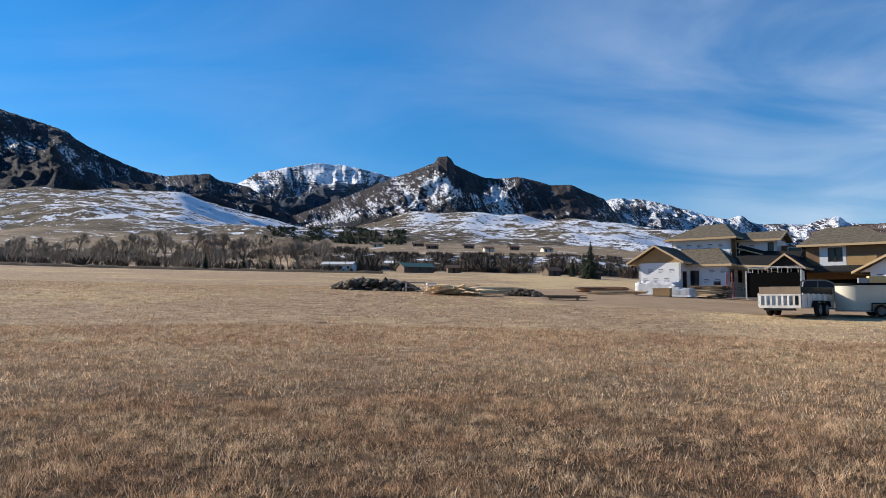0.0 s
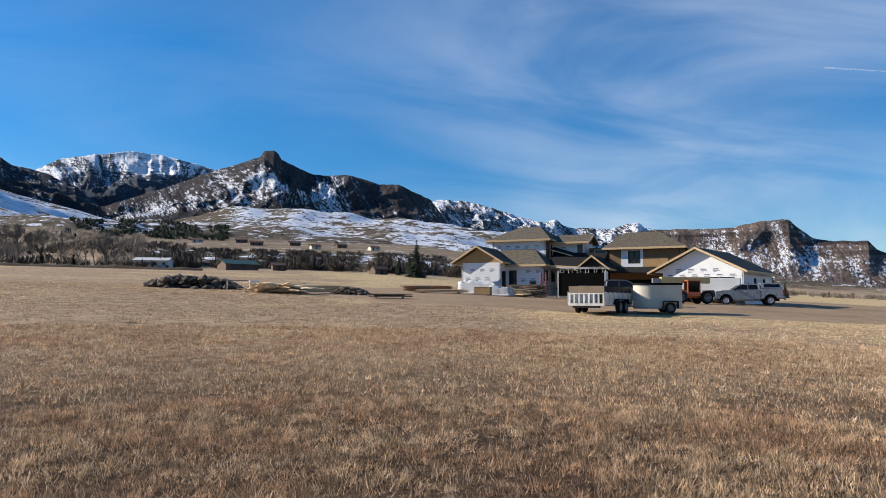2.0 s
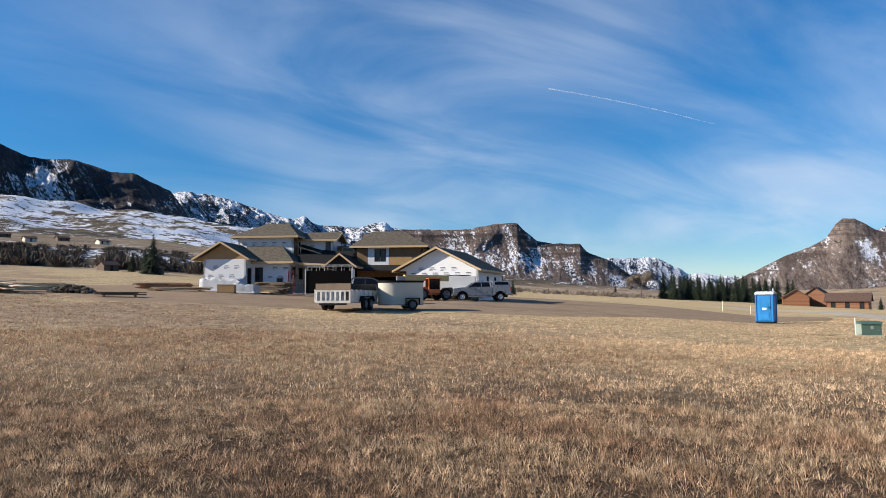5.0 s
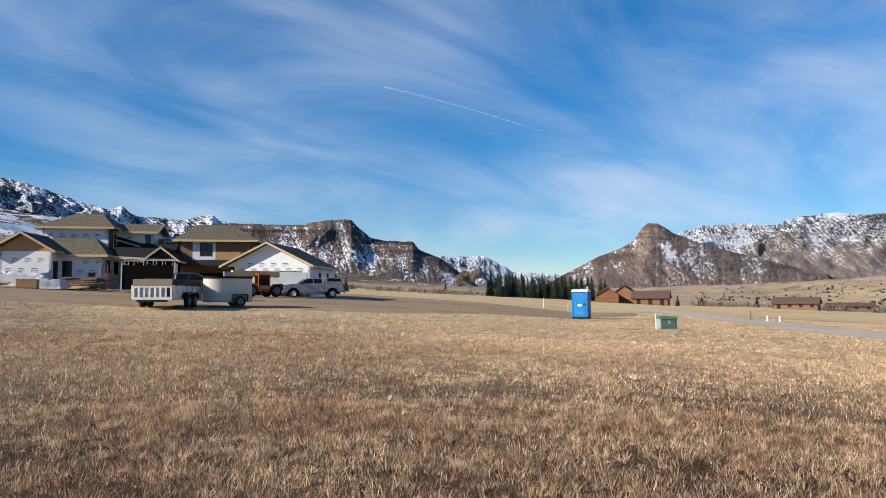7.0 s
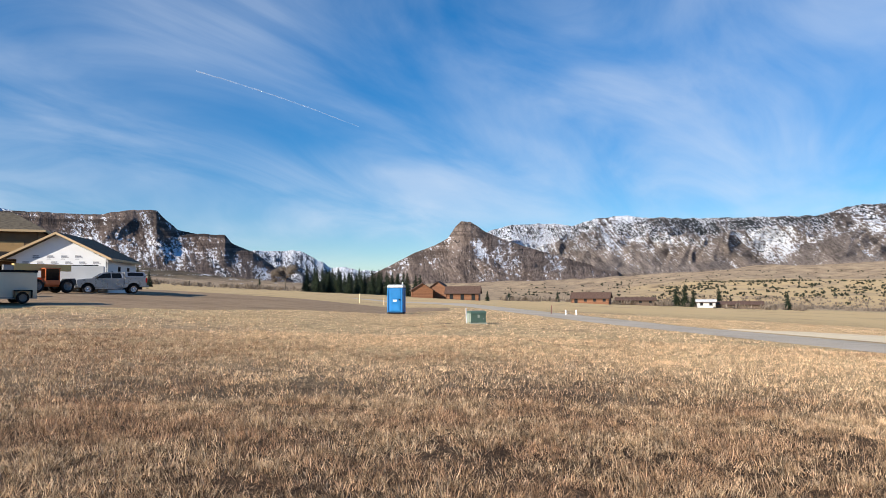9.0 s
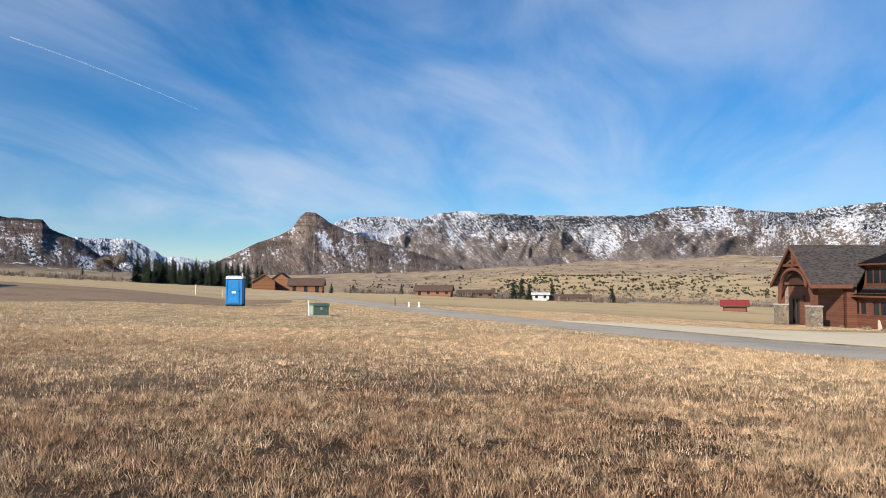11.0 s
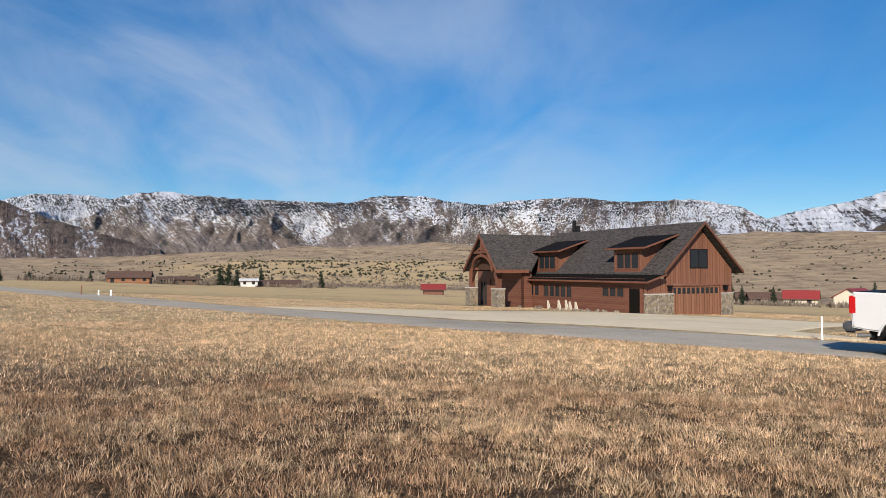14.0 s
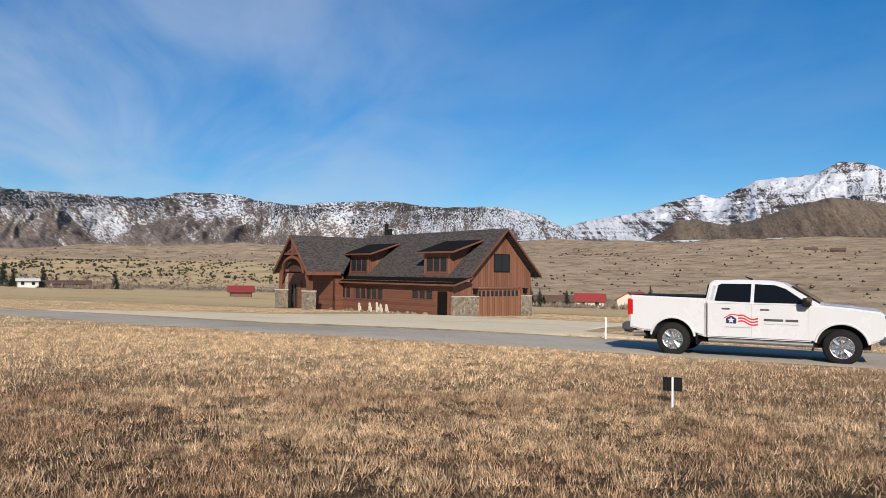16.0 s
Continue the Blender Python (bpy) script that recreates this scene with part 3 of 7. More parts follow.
mountain("mountain_snow_ridge", "snow-covered jagged ridge", [(-8, 6.5), (-13.2, 8.24), (-15.7, 8.08), (-18.2, 7.39), (-20.2, 6.72), (-21.8, 6.41), (-22.6, 6.6), (-23.1, 6.19), (-23.9, 5.91), (-27, 5.78), (-28.1, 6.13), (-29, 6.2), (-29.5, 5.78), (-31.8, 5.5), (-36, 5.0)], [(-8, 4), (-36, 2.2)], 2300, 3700, M_RIDGE, 43,
         [(0, 0.35), (0.5, 0.6), (1, 0.75)], [(0, 0.42), (0.5, 0.25), (1, 0.18)], [(-27, 0.9, 2.5, 0.2, -0.2, 0.2)], 0.24, 0.0, 0.075)
mountain("mountain_cliff", "brown layered cliff with snow slopes below", [(-27, 5.3), (-30.4, 5.69), (-34, 5.63), (-35.7, 5.69), (-37.9, 6.1), (-39.5, 6.12), (-40, 5.58), (-41, 4.73), (-42, 4.49), (-44.4, 4.38), (-44.9, 3.78), (-46.5, 3.1), (-47.8, 2.2), (-49, 1.2), (-50.5, 0.5)], [(-27, 1.6), (-38, 1.4), (-46, .8), (-50.5, 0.3)], 1600, 2300, M_CLIFF, 57,
         [(0, 0.3), (0.3, 0.46), (0.7, 0.5), (0.84, 0.3), (1, 0.2)], [(0, 0.4), (0.3, 0.22), (0.7, 0.1), (1, 0.16)],
         [(-40.4, 0.6, 1.6, 0.28, 0.38, -0.3), (-36.5, 0.5, 1.6, 0.2, 0.12, -0.1), (-44.5, 0.5, 2.0, 0.5, 0.05, 0.12)], 0.14, 0.55, 0.05, 0.06, 120, 0.74)
mountain("mountain_gap", "far snowy hills closing the valley gap", [(-44, 3.2), (-47.5, 3.2), (-50.1, 3.22), (-51.2, 2.67), (-52.4, 1.96), (-53.3, 1.98), (-54.6, 1.72), (-56.2, 1.65), (-58.5, 1.6)], [(-44, 0.3), (-58.5, 0.1)], 3200, 4300, M_GAP, 61,
         [(0, 0.3), (1, 0.7)], [(0, 0.4), (1, 0.2)], (), 0.2, nv=70)
mountain("mountain_butte", "red-brown butte with a blunt rock summit", [(-54.5, 0.7), (-56.2, 1.65), (-58.9, 3.06), (-60.7, 3.71), (-61.7, 4.3), (-62.3, 5.2), (-62.75, 5.62), (-63.5, 5.58), (-64.7, 4.75), (-66.5, 4.0), (-69, 3.2), (-72, 2.3), (-75, 1.6)], [(-54.5, 0.0), (-63, .4), (-69, .7), (-75, 1.0)], 1500, 2100, M_BUTTE, 71,
         [(0, 0.15), (0.3, 0.25), (0.7, 0.3), (1, 0.15)], [(0, 0.15), (0.3, 0.12), (1, 0.1)],
         [(-62.6, 0.85, 0.9, 0.25, -0.8, 0.0), (-64.2, 0.66, 0.9, 0.22, 0.6, -0.3), (-65.8, 0.45, 1.2, 0.25, 0.42, -0.1), (-68, 0.3, 1.2, 0.25, 0.3, 0.0), (-64.6, 0.92, 0.8, 0.12, -0.3, 0.3)], 0.18, 0.35, 0.05, 0.05, 110, 0.72)
mountain("mountain_range", "long stepped range dusted with snow and timber", [(-61, 3.5), (-64, 4.6), (-65.1, 4.83), (-66.8, 5.27), (-70.2, 5.35), (-71.4, 5.09), (-73.1, 5.59), (-75.5, 5.86), (-77.4, 5.5), (-81.4, 5.45), (-88.9, 5.26), (-91.2, 5.86), (-94.7, 5.88), (-97.3, 5.37), (-99.4, 5.15), (-101.9, 5.5), (-106.4, 5.68), (-111.2, 5.22), (-115.3, 5.36), (-116.8, 5.08), (-119.1, 4.59), (-120.8, 3.62), (-122.5, 2.6)], [(-61, 0.6), (-75.7, 1.3), (-85, 1.7), (-98, 2.0), (-122.5, 2.3)], 1900, 3000, M_RANGE, 83,
         [(0, 0.0), (0.25, 0.26), (0.42, 0.48), (0.7, 0.54), (1, 0.6)], [(0, -0.1), (0.35, 0.12), (0.6, 0.34), (0.85, 0.44), (1, 0.4)],
         [(-82, 0.86, 6.5, 0.16, -0.1, 0.28), (-68, 0.7, 3, 0.2, 0.18, -0.25), (-75.5, 0.97, 1.2, 0.1, 0.5, -0.4), (-93, 0.85, 3.5, 0.3, 0.1, -0.12), (-104, 0.6, 7, 0.3, 0.14, -0.1), (-117.5, 0.7, 3, 0.5, 0.35, -0.25), (-90, 0.3, 2.5, 0.14, 0.2, -0.1)], 0.26, 0.3, 0.07, 0.1, 110, 0.72)
mountain("mountain_peak", "high snow-covered peak with dark rock bands", [(-118.5, 2.8), (-120.2, 3.62), (-123.4, 4.36), (-126.4, 4.9), (-128.9, 5.6), (-130.9, 6.1), (-132.1, 5.78), (-134.8, 7.01), (-138.5, 7.24), (-140.3, 8.04), (-141.3, 7.94), (-142.9, 7.37), (-150, 6.5), (-165, 5), (-180, 4)], [(-118.5, 2), (-180, 2)], 2600, 3900, M_PEAK, 97,
         [(0, 0.35), (0.4, 0.55), (1, 0.72)], [(0, 0.1), (0.5, 0.0), (1, -0.2)], (), 0.2, 0.2, 0.08, bands=0.3)
mountain("foothill", "bare brown foothill with scattered trees", [(-125.5, 2.3), (-127.3, 2.73), (-129.3, 4.22), (-130.5, 4.29), (-132.9, 3.75), (-135.2, 4.33), (-137.1, 5.1), (-139.6, 5.61), (-142.9, 5.09), (-155, 4.5), (-175, 3)], [(-125.5, 2), (-175, 2)], 1700, 2300, M_FOOT, 103,
         [(0, -0.4), (1, -0.1)], [(0, -0.05), (0.6, 0.08), (1, 0.05)], (), 0.2, 0.0, 0.09)


# ---- building helpers ----
def thing(name, place, turn=0.0, label="", category="", group="", kind=""):
    ob = new(name)
    ob.empty_display_size = 0.2
    ob.matrix_basis = pose(*place, 0, 0, turn)
    return tagged(ob, label, category, group, kind)


def finish(name, bm, mat, smooth=False):
    me = bpy.data.meshes.new(name)
    bmesh.ops.recalc_face_normals(bm, faces=bm.faces)
    bm.to_mesh(me)
    bm.free()
    me.materials.append(mat)
    if smooth:
        me.shade_smooth()
    return me


def part(name, bm, mat, parent, label="", smooth=False):
    ob = new(name, finish(name, bm, mat, smooth))
    ob.parent = parent
    if label:
        ob["label"] = label
    return ob


def box(bm, x0, x1, y0, y1, z0, z1):
    v = [bm.verts.new(p) for p in ((x0, y0, z0), (x1, y0, z0), (x1, y1, z0), (x0, y1, z0), (x0, y0, z1), (x1, y0, z1), (x1, y1, z1), (x0, y1, z1))]
    for q in ((3, 2, 1, 0), (4, 5, 6, 7), (0, 1, 5, 4), (1, 2, 6, 5), (2, 3, 7, 6), (3, 0, 4, 7)):
        bm.faces.new([v[i] for i in q])
    return bm


def boxes(*rows):
    bm = bmesh.new()
    for r in rows:
        box(bm, *r)
    return bm


def round_box(x0, x1, y0, y1, z0, z1, b=0.02, seg=2):
    bm = boxes((x0, x1, y0, y1, z0, z1))
    bmesh.ops.bevel(bm, geom=bm.edges[:], offset=b, segments=seg, affect="EDGES")
    return bm


def prism(bm, pts, off):
    """A flat outline pushed along off."""
    a = [bm.verts.new(p) for p in pts]
    b = [bm.verts.new(Vector(p) + Vector(off)) for p in pts]
    n = len(pts)
    bm.faces.new(a)
    bm.faces.new(b[::-1])
    for i in range(n):
        bm.faces.new((a[i], b[i], b[(i + 1) % n], a[(i + 1) % n]))
    return bm


def slab(pts, t=0.18):
    """A roof plane with its thickness below it."""
    return prism(bmesh.new(), pts, (0, 0, -t))


def rod(bm, p, q, r0, r1=None, n=8, cap=True):
    p, q = Vector(p), Vector(q)
    r1 = r0 if r1 is None else r1
    m = (q - p).to_track_quat("Z", "Y").to_matrix()
    a, b = [], []
    for i in range(n):
        c, s = math.cos(2 * math.pi * i / n), math.sin(2 * math.pi * i / n)
        a.append(bm.verts.new(p + m @ Vector((c * r0, s * r0, 0))))
        b.append(bm.verts.new(q + m @ Vector((c * r1, s * r1, 0))))
    for i in range(n):
        bm.faces.new((a[i], a[(i + 1) % n], b[(i + 1) % n], b[i]))
    if cap:
        bm.faces.new(a[::-1])
        bm.faces.new(b)
    return bm


def beam(bm, p, q, w, h):
    """A board from p to q, w wide to the side and h high, its top edge on the line."""
    p, q = Vector(p), Vector(q)
    d = (q - p).normalized()
    s = d.cross(Vector((0, 0, 1))).normalized() * (w / 2)
    u = Vector((0, 0, -h))
    prism(bm, [p - s, q - s, q - s + u, p - s + u], s * 2)
    return bm


def lathe(profile, n=28):
    """Turned round the y axis: rows of (radius, y)."""
    bm = bmesh.new()
    rings = [[bm.verts.new((r * math.cos(2 * math.pi * i / n), y, r * math.sin(2 * math.pi * i / n))) for i in range(n)] for r, y in profile]
    for a, b in zip(rings, rings[1:]):
        for i in range(n):
            bm.faces.new((a[i], a[(i + 1) % n], b[(i + 1) % n], b[i]))
    return bm


def lump(bm, c, r, rng, flat=0.7):
    vs = bmesh.ops.create_icosphere(bm, subdivisions=1, radius=1.0)["verts"]
    k = [rng.uniform(0.65, 1.3) for _ in range(3)]
    for v in vs:
        s = r * rng.uniform(0.75, 1.2)
        v.co = Vector((v.co.x * s * k[0], v.co.y * s * k[1], v.co.z * s * flat * k[2])) + Vector(c)


def raw_mesh(name, verts, faces_flat, sides, mat):
    """A mesh from flat arrays; every face has the same number of sides."""
    me = bpy.data.meshes.new(name)
    nf = len(faces_flat) // sides
    me.vertices.add(len(verts))
    me.vertices.foreach_set("co", np.asarray(verts, dtype=np.float32).ravel())
    me.loops.add(len(faces_flat))
    me.loops.foreach_set("vertex_index", np.asarray(faces_flat, dtype=np.int32))
    me.polygons.add(nf)
    me.polygons.foreach_set("loop_start", np.arange(nf, dtype=np.int32) * sides)
    me.polygons.foreach_set("loop_total", np.full(nf, sides, dtype=np.int32))
    me.update(calc_edges=True)
    me.materials.append(mat)
    return me


# ---- more materials ----
def stone_mat():
    m, nt, b = node_mat("stone_veneer", 0.85)
    co = nt.nodes.new("ShaderNodeTexCoord")
    v = nt.nodes.new("ShaderNodeTexVoronoi")
    v.feature = "DISTANCE_TO_EDGE"
    v.inputs["Scale"].default_value = 5.0
    c = nt.nodes.new("ShaderNodeTexVoronoi")
    c.inputs["Scale"].default_value = 5.0
    for n in (v, c):
        nt.links.new(co.outputs["Object"], n.inputs["Vector"])
    sp = nt.nodes.new("ShaderNodeSeparateColor")
    nt.links.new(c.outputs["Color"], sp.inputs[0])
    col = ramp(nt, sp.outputs[0], [(0.0, (0.07, 0.06, 0.05)), (0.3, (0.27, 0.21, 0.14)), (0.55, (0.36, 0.32, 0.26)), (0.75, (0.16, 0.15, 0.14)), (1.0, (0.3, 0.22, 0.13))])
    col = mix(nt, 0.3, col, ramp(nt, tex(nt, 22, 5, 0.7), [(0.3, (0.1, 0.08, 0.06)), (0.7, (0.42, 0.36, 0.28))]))
    gap = span(nt, v.outputs["Distance"], 0.0, 0.05)
    nt.links.new(mix(nt, gap, (0.07, 0.06, 0.05), col), b.inputs["Base Color"])
    bump(nt, b, gap, 0.9, 0.05)
    return m


def siding_mat(name, a, bcol, pitch, upright=False):
    """Lapped or upright boards: narrow dark joints, every board its own tone."""
    m, nt, b = node_mat(name, 0.6)
    co = nt.nodes.new("ShaderNodeTexCoord")
    sp = nt.nodes.new("ShaderNodeSeparateXYZ")
    nt.links.new(co.outputs["Object"], sp.inputs[0])
    along = calc(nt, "ADD", sp.outputs[0], sp.outputs[1]) if upright else sp.outputs[2]
    t = calc(nt, "DIVIDE", along, pitch)
    row, fr = calc(nt, "FLOOR", t), calc(nt, "FRACT", t)
    wn = nt.nodes.new("ShaderNodeTexWhiteNoise")
    wn.noise_dimensions = "1D"
    nt.links.new(row, wn.inputs["W"])
    tone = mix(nt, wn.outputs["Value"], a, bcol)
    grain = tex(nt, 5, 6, 0.7, (6, 6, 0.4) if upright else (0.5, 0.5, 8))
    tone = mix(nt, 0.35, tone, ramp(nt, grain, [(0.3, tuple(c * 0.55 for c in a)), (0.7, bcol)]))
    joint = span(nt, fr, 0.02, 0.14)
    nt.links.new(mix(nt, joint, tuple(c * 0.3 for c in a), tone), b.inputs["Base Color"])
    bump(nt, b, fr if not upright else joint, 0.7, 0.03)
    return m


def shingle_mat(name, a, bcol):
    m, nt, b = node_mat(name, 0.9)
    b.inputs["Specular IOR Level"].default_value = 0.2
    co = nt.nodes.new("ShaderNodeTexCoord")
    sp = nt.nodes.new("ShaderNodeSeparateXYZ")
    nt.links.new(co.outputs["Object"], sp.inputs[0])
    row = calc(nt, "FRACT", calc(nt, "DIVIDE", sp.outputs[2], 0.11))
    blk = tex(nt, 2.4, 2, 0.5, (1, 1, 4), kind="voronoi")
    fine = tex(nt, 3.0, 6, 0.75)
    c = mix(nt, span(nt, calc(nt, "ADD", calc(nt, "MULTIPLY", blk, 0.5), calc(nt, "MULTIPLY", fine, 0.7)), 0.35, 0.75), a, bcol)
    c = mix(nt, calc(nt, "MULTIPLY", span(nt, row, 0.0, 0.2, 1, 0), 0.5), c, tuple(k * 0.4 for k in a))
    nt.links.new(c, b.inputs["Base Color"])
    bump(nt, b, row, 0.5, 0.02)
    return m


def gravel_mat(name, a, bcol, wet=0.0):
    m, nt, b = node_mat(name, 0.95)
    b.inputs["Specular IOR Level"].default_value = 0.15
    f, md, bg = tex(nt, 14, 6, 0.75), tex(nt, 0.7, 5, 0.65), tex(nt, 0.1, 5, 0.6, (1, 1, 1))
    c = mix(nt, span(nt, md, 0.35, 0.65), a, bcol)
    c = mix(nt, 0.4, c, ramp(nt, f, [(0.3, tuple(k * 0.5 for k in a)), (0.7, tuple(min(1, k * 1.5) for k in bcol))]))
    c = mix(nt, span(nt, bg, 0.5, 0.7, 0, 0.5), c, tuple(k * 0.7 for k in a))
    nt.links.new(c, b.inputs["Base Color"])
    bump(nt, b, calc(nt, "ADD", f, md), 0.7, 0.04)
    return m


def foliage_mat(name, a, bcol):
    m, nt, b = node_mat(name, 0.7)
    b.inputs["Specular IOR Level"].default_value = 0.2
    r = island_random(nt)
    nt.links.new(ramp(nt, r, [(0.0, a), (0.6, tuple((x + y) / 2 for x, y in zip(a, bcol))), (1.0, bcol)]), b.inputs["Base Color"])
    return m


def glass_mat(name, tint=(0.02, 0.025, 0.03), rough=0.05):
    m, nt, b = node_mat(name, rough)
    b.inputs["Base Color"].default_value = (*tint, 1)
    b.inputs["Specular IOR Level"].default_value = 0.35
    nt.links.new(span(nt, tex(nt, 3, 3), 0.3, 0.7, rough, rough + 0.06), b.inputs["Roughness"])
    return m


WRAP = plain("house_wrap", (0.72, 0.73, 0.74), 0.45, 0, 0.06, 0.8, 14, relief=0.25)
PRINT = plain("grey_print", (0.16, 0.17, 0.2), 0.6, relief=0)
FASCIA = plain("raw_fir_fascia", (0.5, 0.36, 0.2), 0.7, stretch=(1, 1, 6))
OSB = plain("osb_sheathing", (0.42, 0.26, 0.11), 0.75, 0, 0.25, 1.5, 40)
SHEATH = plain("brown_sheathing", (0.2, 0.115, 0.055), 0.75, 0, 0.3, 1.2, 30)
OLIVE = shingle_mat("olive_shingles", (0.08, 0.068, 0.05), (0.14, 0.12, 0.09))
# Near-black for black surfaces, and for shade painted inside openings.
DARK = plain("black_and_shade", (0.01, 0.009, 0.008), 0.9, relief=0, spec=0.05)
GLASS = glass_mat("window_glass")
TINT = glass_mat("tinted_glass", (0.006, 0.007, 0.008), 0.03)
CEDAR_H = siding_mat("red_cedar_laps", (0.135, 0.052, 0.034), (0.205, 0.088, 0.057), 0.2)
CEDAR_V = siding_mat("red_cedar_boards", (0.16, 0.066, 0.038), (0.25, 0.112, 0.067), 0.28, True)
DOORWOOD = siding_mat("garage_door_wood", (0.19, 0.083, 0.045), (0.29, 0.138, 0.08), 0.3, True)
TIMBER = plain("stained_timber", (0.15, 0.06, 0.036), 0.6, 0, 0.3, 2, 30, (1, 1, 0.3))
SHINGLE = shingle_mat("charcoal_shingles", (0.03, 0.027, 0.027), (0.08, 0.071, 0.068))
BLACKROOF = plain("black_seam_metal", (0.01, 0.009, 0.009), 0.85, 0, 0.3, 2, 20, relief=0, spec=0.08)
UNDERLAY = plain("black_roofing_underlay", (0.025, 0.024, 0.024), 0.8, 0, 0.3, 2, 20, relief=0, spec=0.1)
CEDAR = plain("reddish_sawn_boards", (0.4, 0.21, 0.11), 0.75, 0, 0.35, 2, 30)
STONE = stone_mat()
TRIM = plain("brown_trim", (0.055, 0.028, 0.02), 0.6)
LOGW = siding_mat("orange_logs", (0.19, 0.08, 0.038), (0.3, 0.138, 0.068), 0.3)
BROWNROOF = shingle_mat("brown_shingles", (0.085, 0.05, 0.038), (0.14, 0.09, 0.07))
REDROOF = plain("red_metal_roof", (0.3, 0.045, 0.04), 0.5, 0.1)
GREENROOF = plain("green_metal_roof", (0.055, 0.115, 0.09), 0.5, 0.1)
CREAM = plain("cream_siding", (0.6, 0.55, 0.45), 0.7)
GREYWALL = plain("weathered_boards", (0.12, 0.085, 0.062), 0.85)
WHITEWALL = plain("white_sheet_metal", (0.62, 0.63, 0.62), 0.6, 0, 0.15, 0.6, 10)
DIRT = gravel_mat("yard_dirt", (0.25, 0.172, 0.105), (0.35, 0.25, 0.16))
ASPHALT = gravel_mat("worn_chipseal", (0.42, 0.365, 0.295), (0.52, 0.46, 0.38))
PALEPAD = gravel_mat("pale_gravel", (0.78, 0.61, 0.41), (0.85, 0.69, 0.49))
CONCRETE = gravel_mat("concrete", (0.46, 0.44, 0.4), (0.52, 0.5, 0.46))
WHITEPAINT = plain("white_paint", (0.58, 0.59, 0.61), 0.22, 0, 0.03, 1.5, 40, relief=0)
OLDWHITE = plain("scuffed_white_paint", (0.62, 0.61, 0.58), 0.5, 0, 0.35, 3, 30)
SILVER = plain("silver_paint", (0.3, 0.31, 0.33), 0.3, 0.5, 0.1, 2, 60, relief=0)
DARKPAINT = plain("dark_faded_paint", (0.05, 0.055, 0.06), 0.45, 0.2, 0.3, 3, 40, relief=0)
RUBBER = plain("tyre_rubber", (0.016, 0.016, 0.017), 0.85, 0, 0.3, 8, 90, spec=0.15)
ALLOY = plain("bright_alloy", (0.72, 0.73, 0.74), 0.22, 0.9, 0.1, 12, 80, relief=0)
STEEL = plain("dull_steel", (0.3, 0.3, 0.3), 0.5, 0.8)
CHROME = plain("chrome", (0.8, 0.8, 0.81), 0.08, 1.0, 0.05, relief=0)
BLACKP = plain("black_plastic", (0.009, 0.009, 0.01), 0.6, 0, 0.2, 6, 60, spec=0.14)
REDLENS = plain("red_lens", (0.5, 0.012, 0.015), 0.15, relief=0)
CLEARLENS = plain("lamp_lens", (0.3, 0.32, 0.34), 0.1, 0.3, relief=0)
RED = plain("red_vinyl", (0.6, 0.03, 0.05), 0.4, relief=0)
NAVY = plain("navy_vinyl", (0.02, 0.03, 0.12), 0.4, relief=0)
GREYV = plain("grey_vinyl", (0.42, 0.43, 0.45), 0.4, relief=0)
CHAR = plain("charcoal_vinyl", (0.06, 0.065, 0.075), 0.4, relief=0)
BLUE = plain("blue_polyethylene", (0.008, 0.2, 0.52), 0.45, 0, 0.15, 3, 40)
WHITEPLASTIC = plain("white_plastic", (0.75, 0.77, 0.78), 0.5)
UTIL = plain("utility_green", (0.07, 0.125, 0.1), 0.55, 0, 0.2, 3, 30)
UTIL2 = plain("pale_utility_green", (0.3, 0.36, 0.31), 0.6, 0, 0.2, 3, 30)
ORANGE = plain("machine_orange", (0.58, 0.15, 0.045), 0.45, 0, 0.2, 3, 30)
YELLOWP = plain("pale_boom_paint", (0.68, 0.5, 0.2), 0.5, 0, 0.15, 3, 30)
LUMBER = plain("fresh_lumber", (0.74, 0.57, 0.36), 0.75, 0, 0.25, 2, 30, (1, 1, 1))
OLDWOOD = plain("grey_weathered_wood", (0.2, 0.15, 0.105), 0.85, 0, 0.35, 2, 30)
TARP = plain("plastic_sheet", (0.5, 0.52, 0.54), 0.35, 0, 0.2, 2, 10, relief=0.6)
BRUSH = foliage_mat("heaped_clods", (0.03, 0.022, 0.016), (0.24, 0.19, 0.14))
CANVAS = plain("cream_fibreglass", (0.56, 0.52, 0.42), 0.55, 0, 0.12, 1.5, 20)
NEEDLE = foliage_mat("conifer_needles", (0.012, 0.02, 0.012), (0.04, 0.055, 0.03))
TWIG = foliage_mat("bare_twigs", (0.13, 0.105, 0.085), (0.28, 0.23, 0.18))
TWIGDARK = foliage_mat("dark_brush_twigs", (0.04, 0.032, 0.026), (0.11, 0.085, 0.065))
BARK = plain("bark", (0.17, 0.14, 0.11), 0.9, 0, 0.3, 3, 20)
SAGE = foliage_mat("juniper", (0.02, 0.026, 0.016), (0.07, 0.072, 0.045))
BLADE = grass_blade_mat()


# ---- roads and yards ----
ROAD_S, ROAD_N = Vector((0.775, 0.632)), Vector((0.632, -0.775))


def road_xy(s, n):
    p = ROAD_S * s + ROAD_N * n
    return p.x, p.y


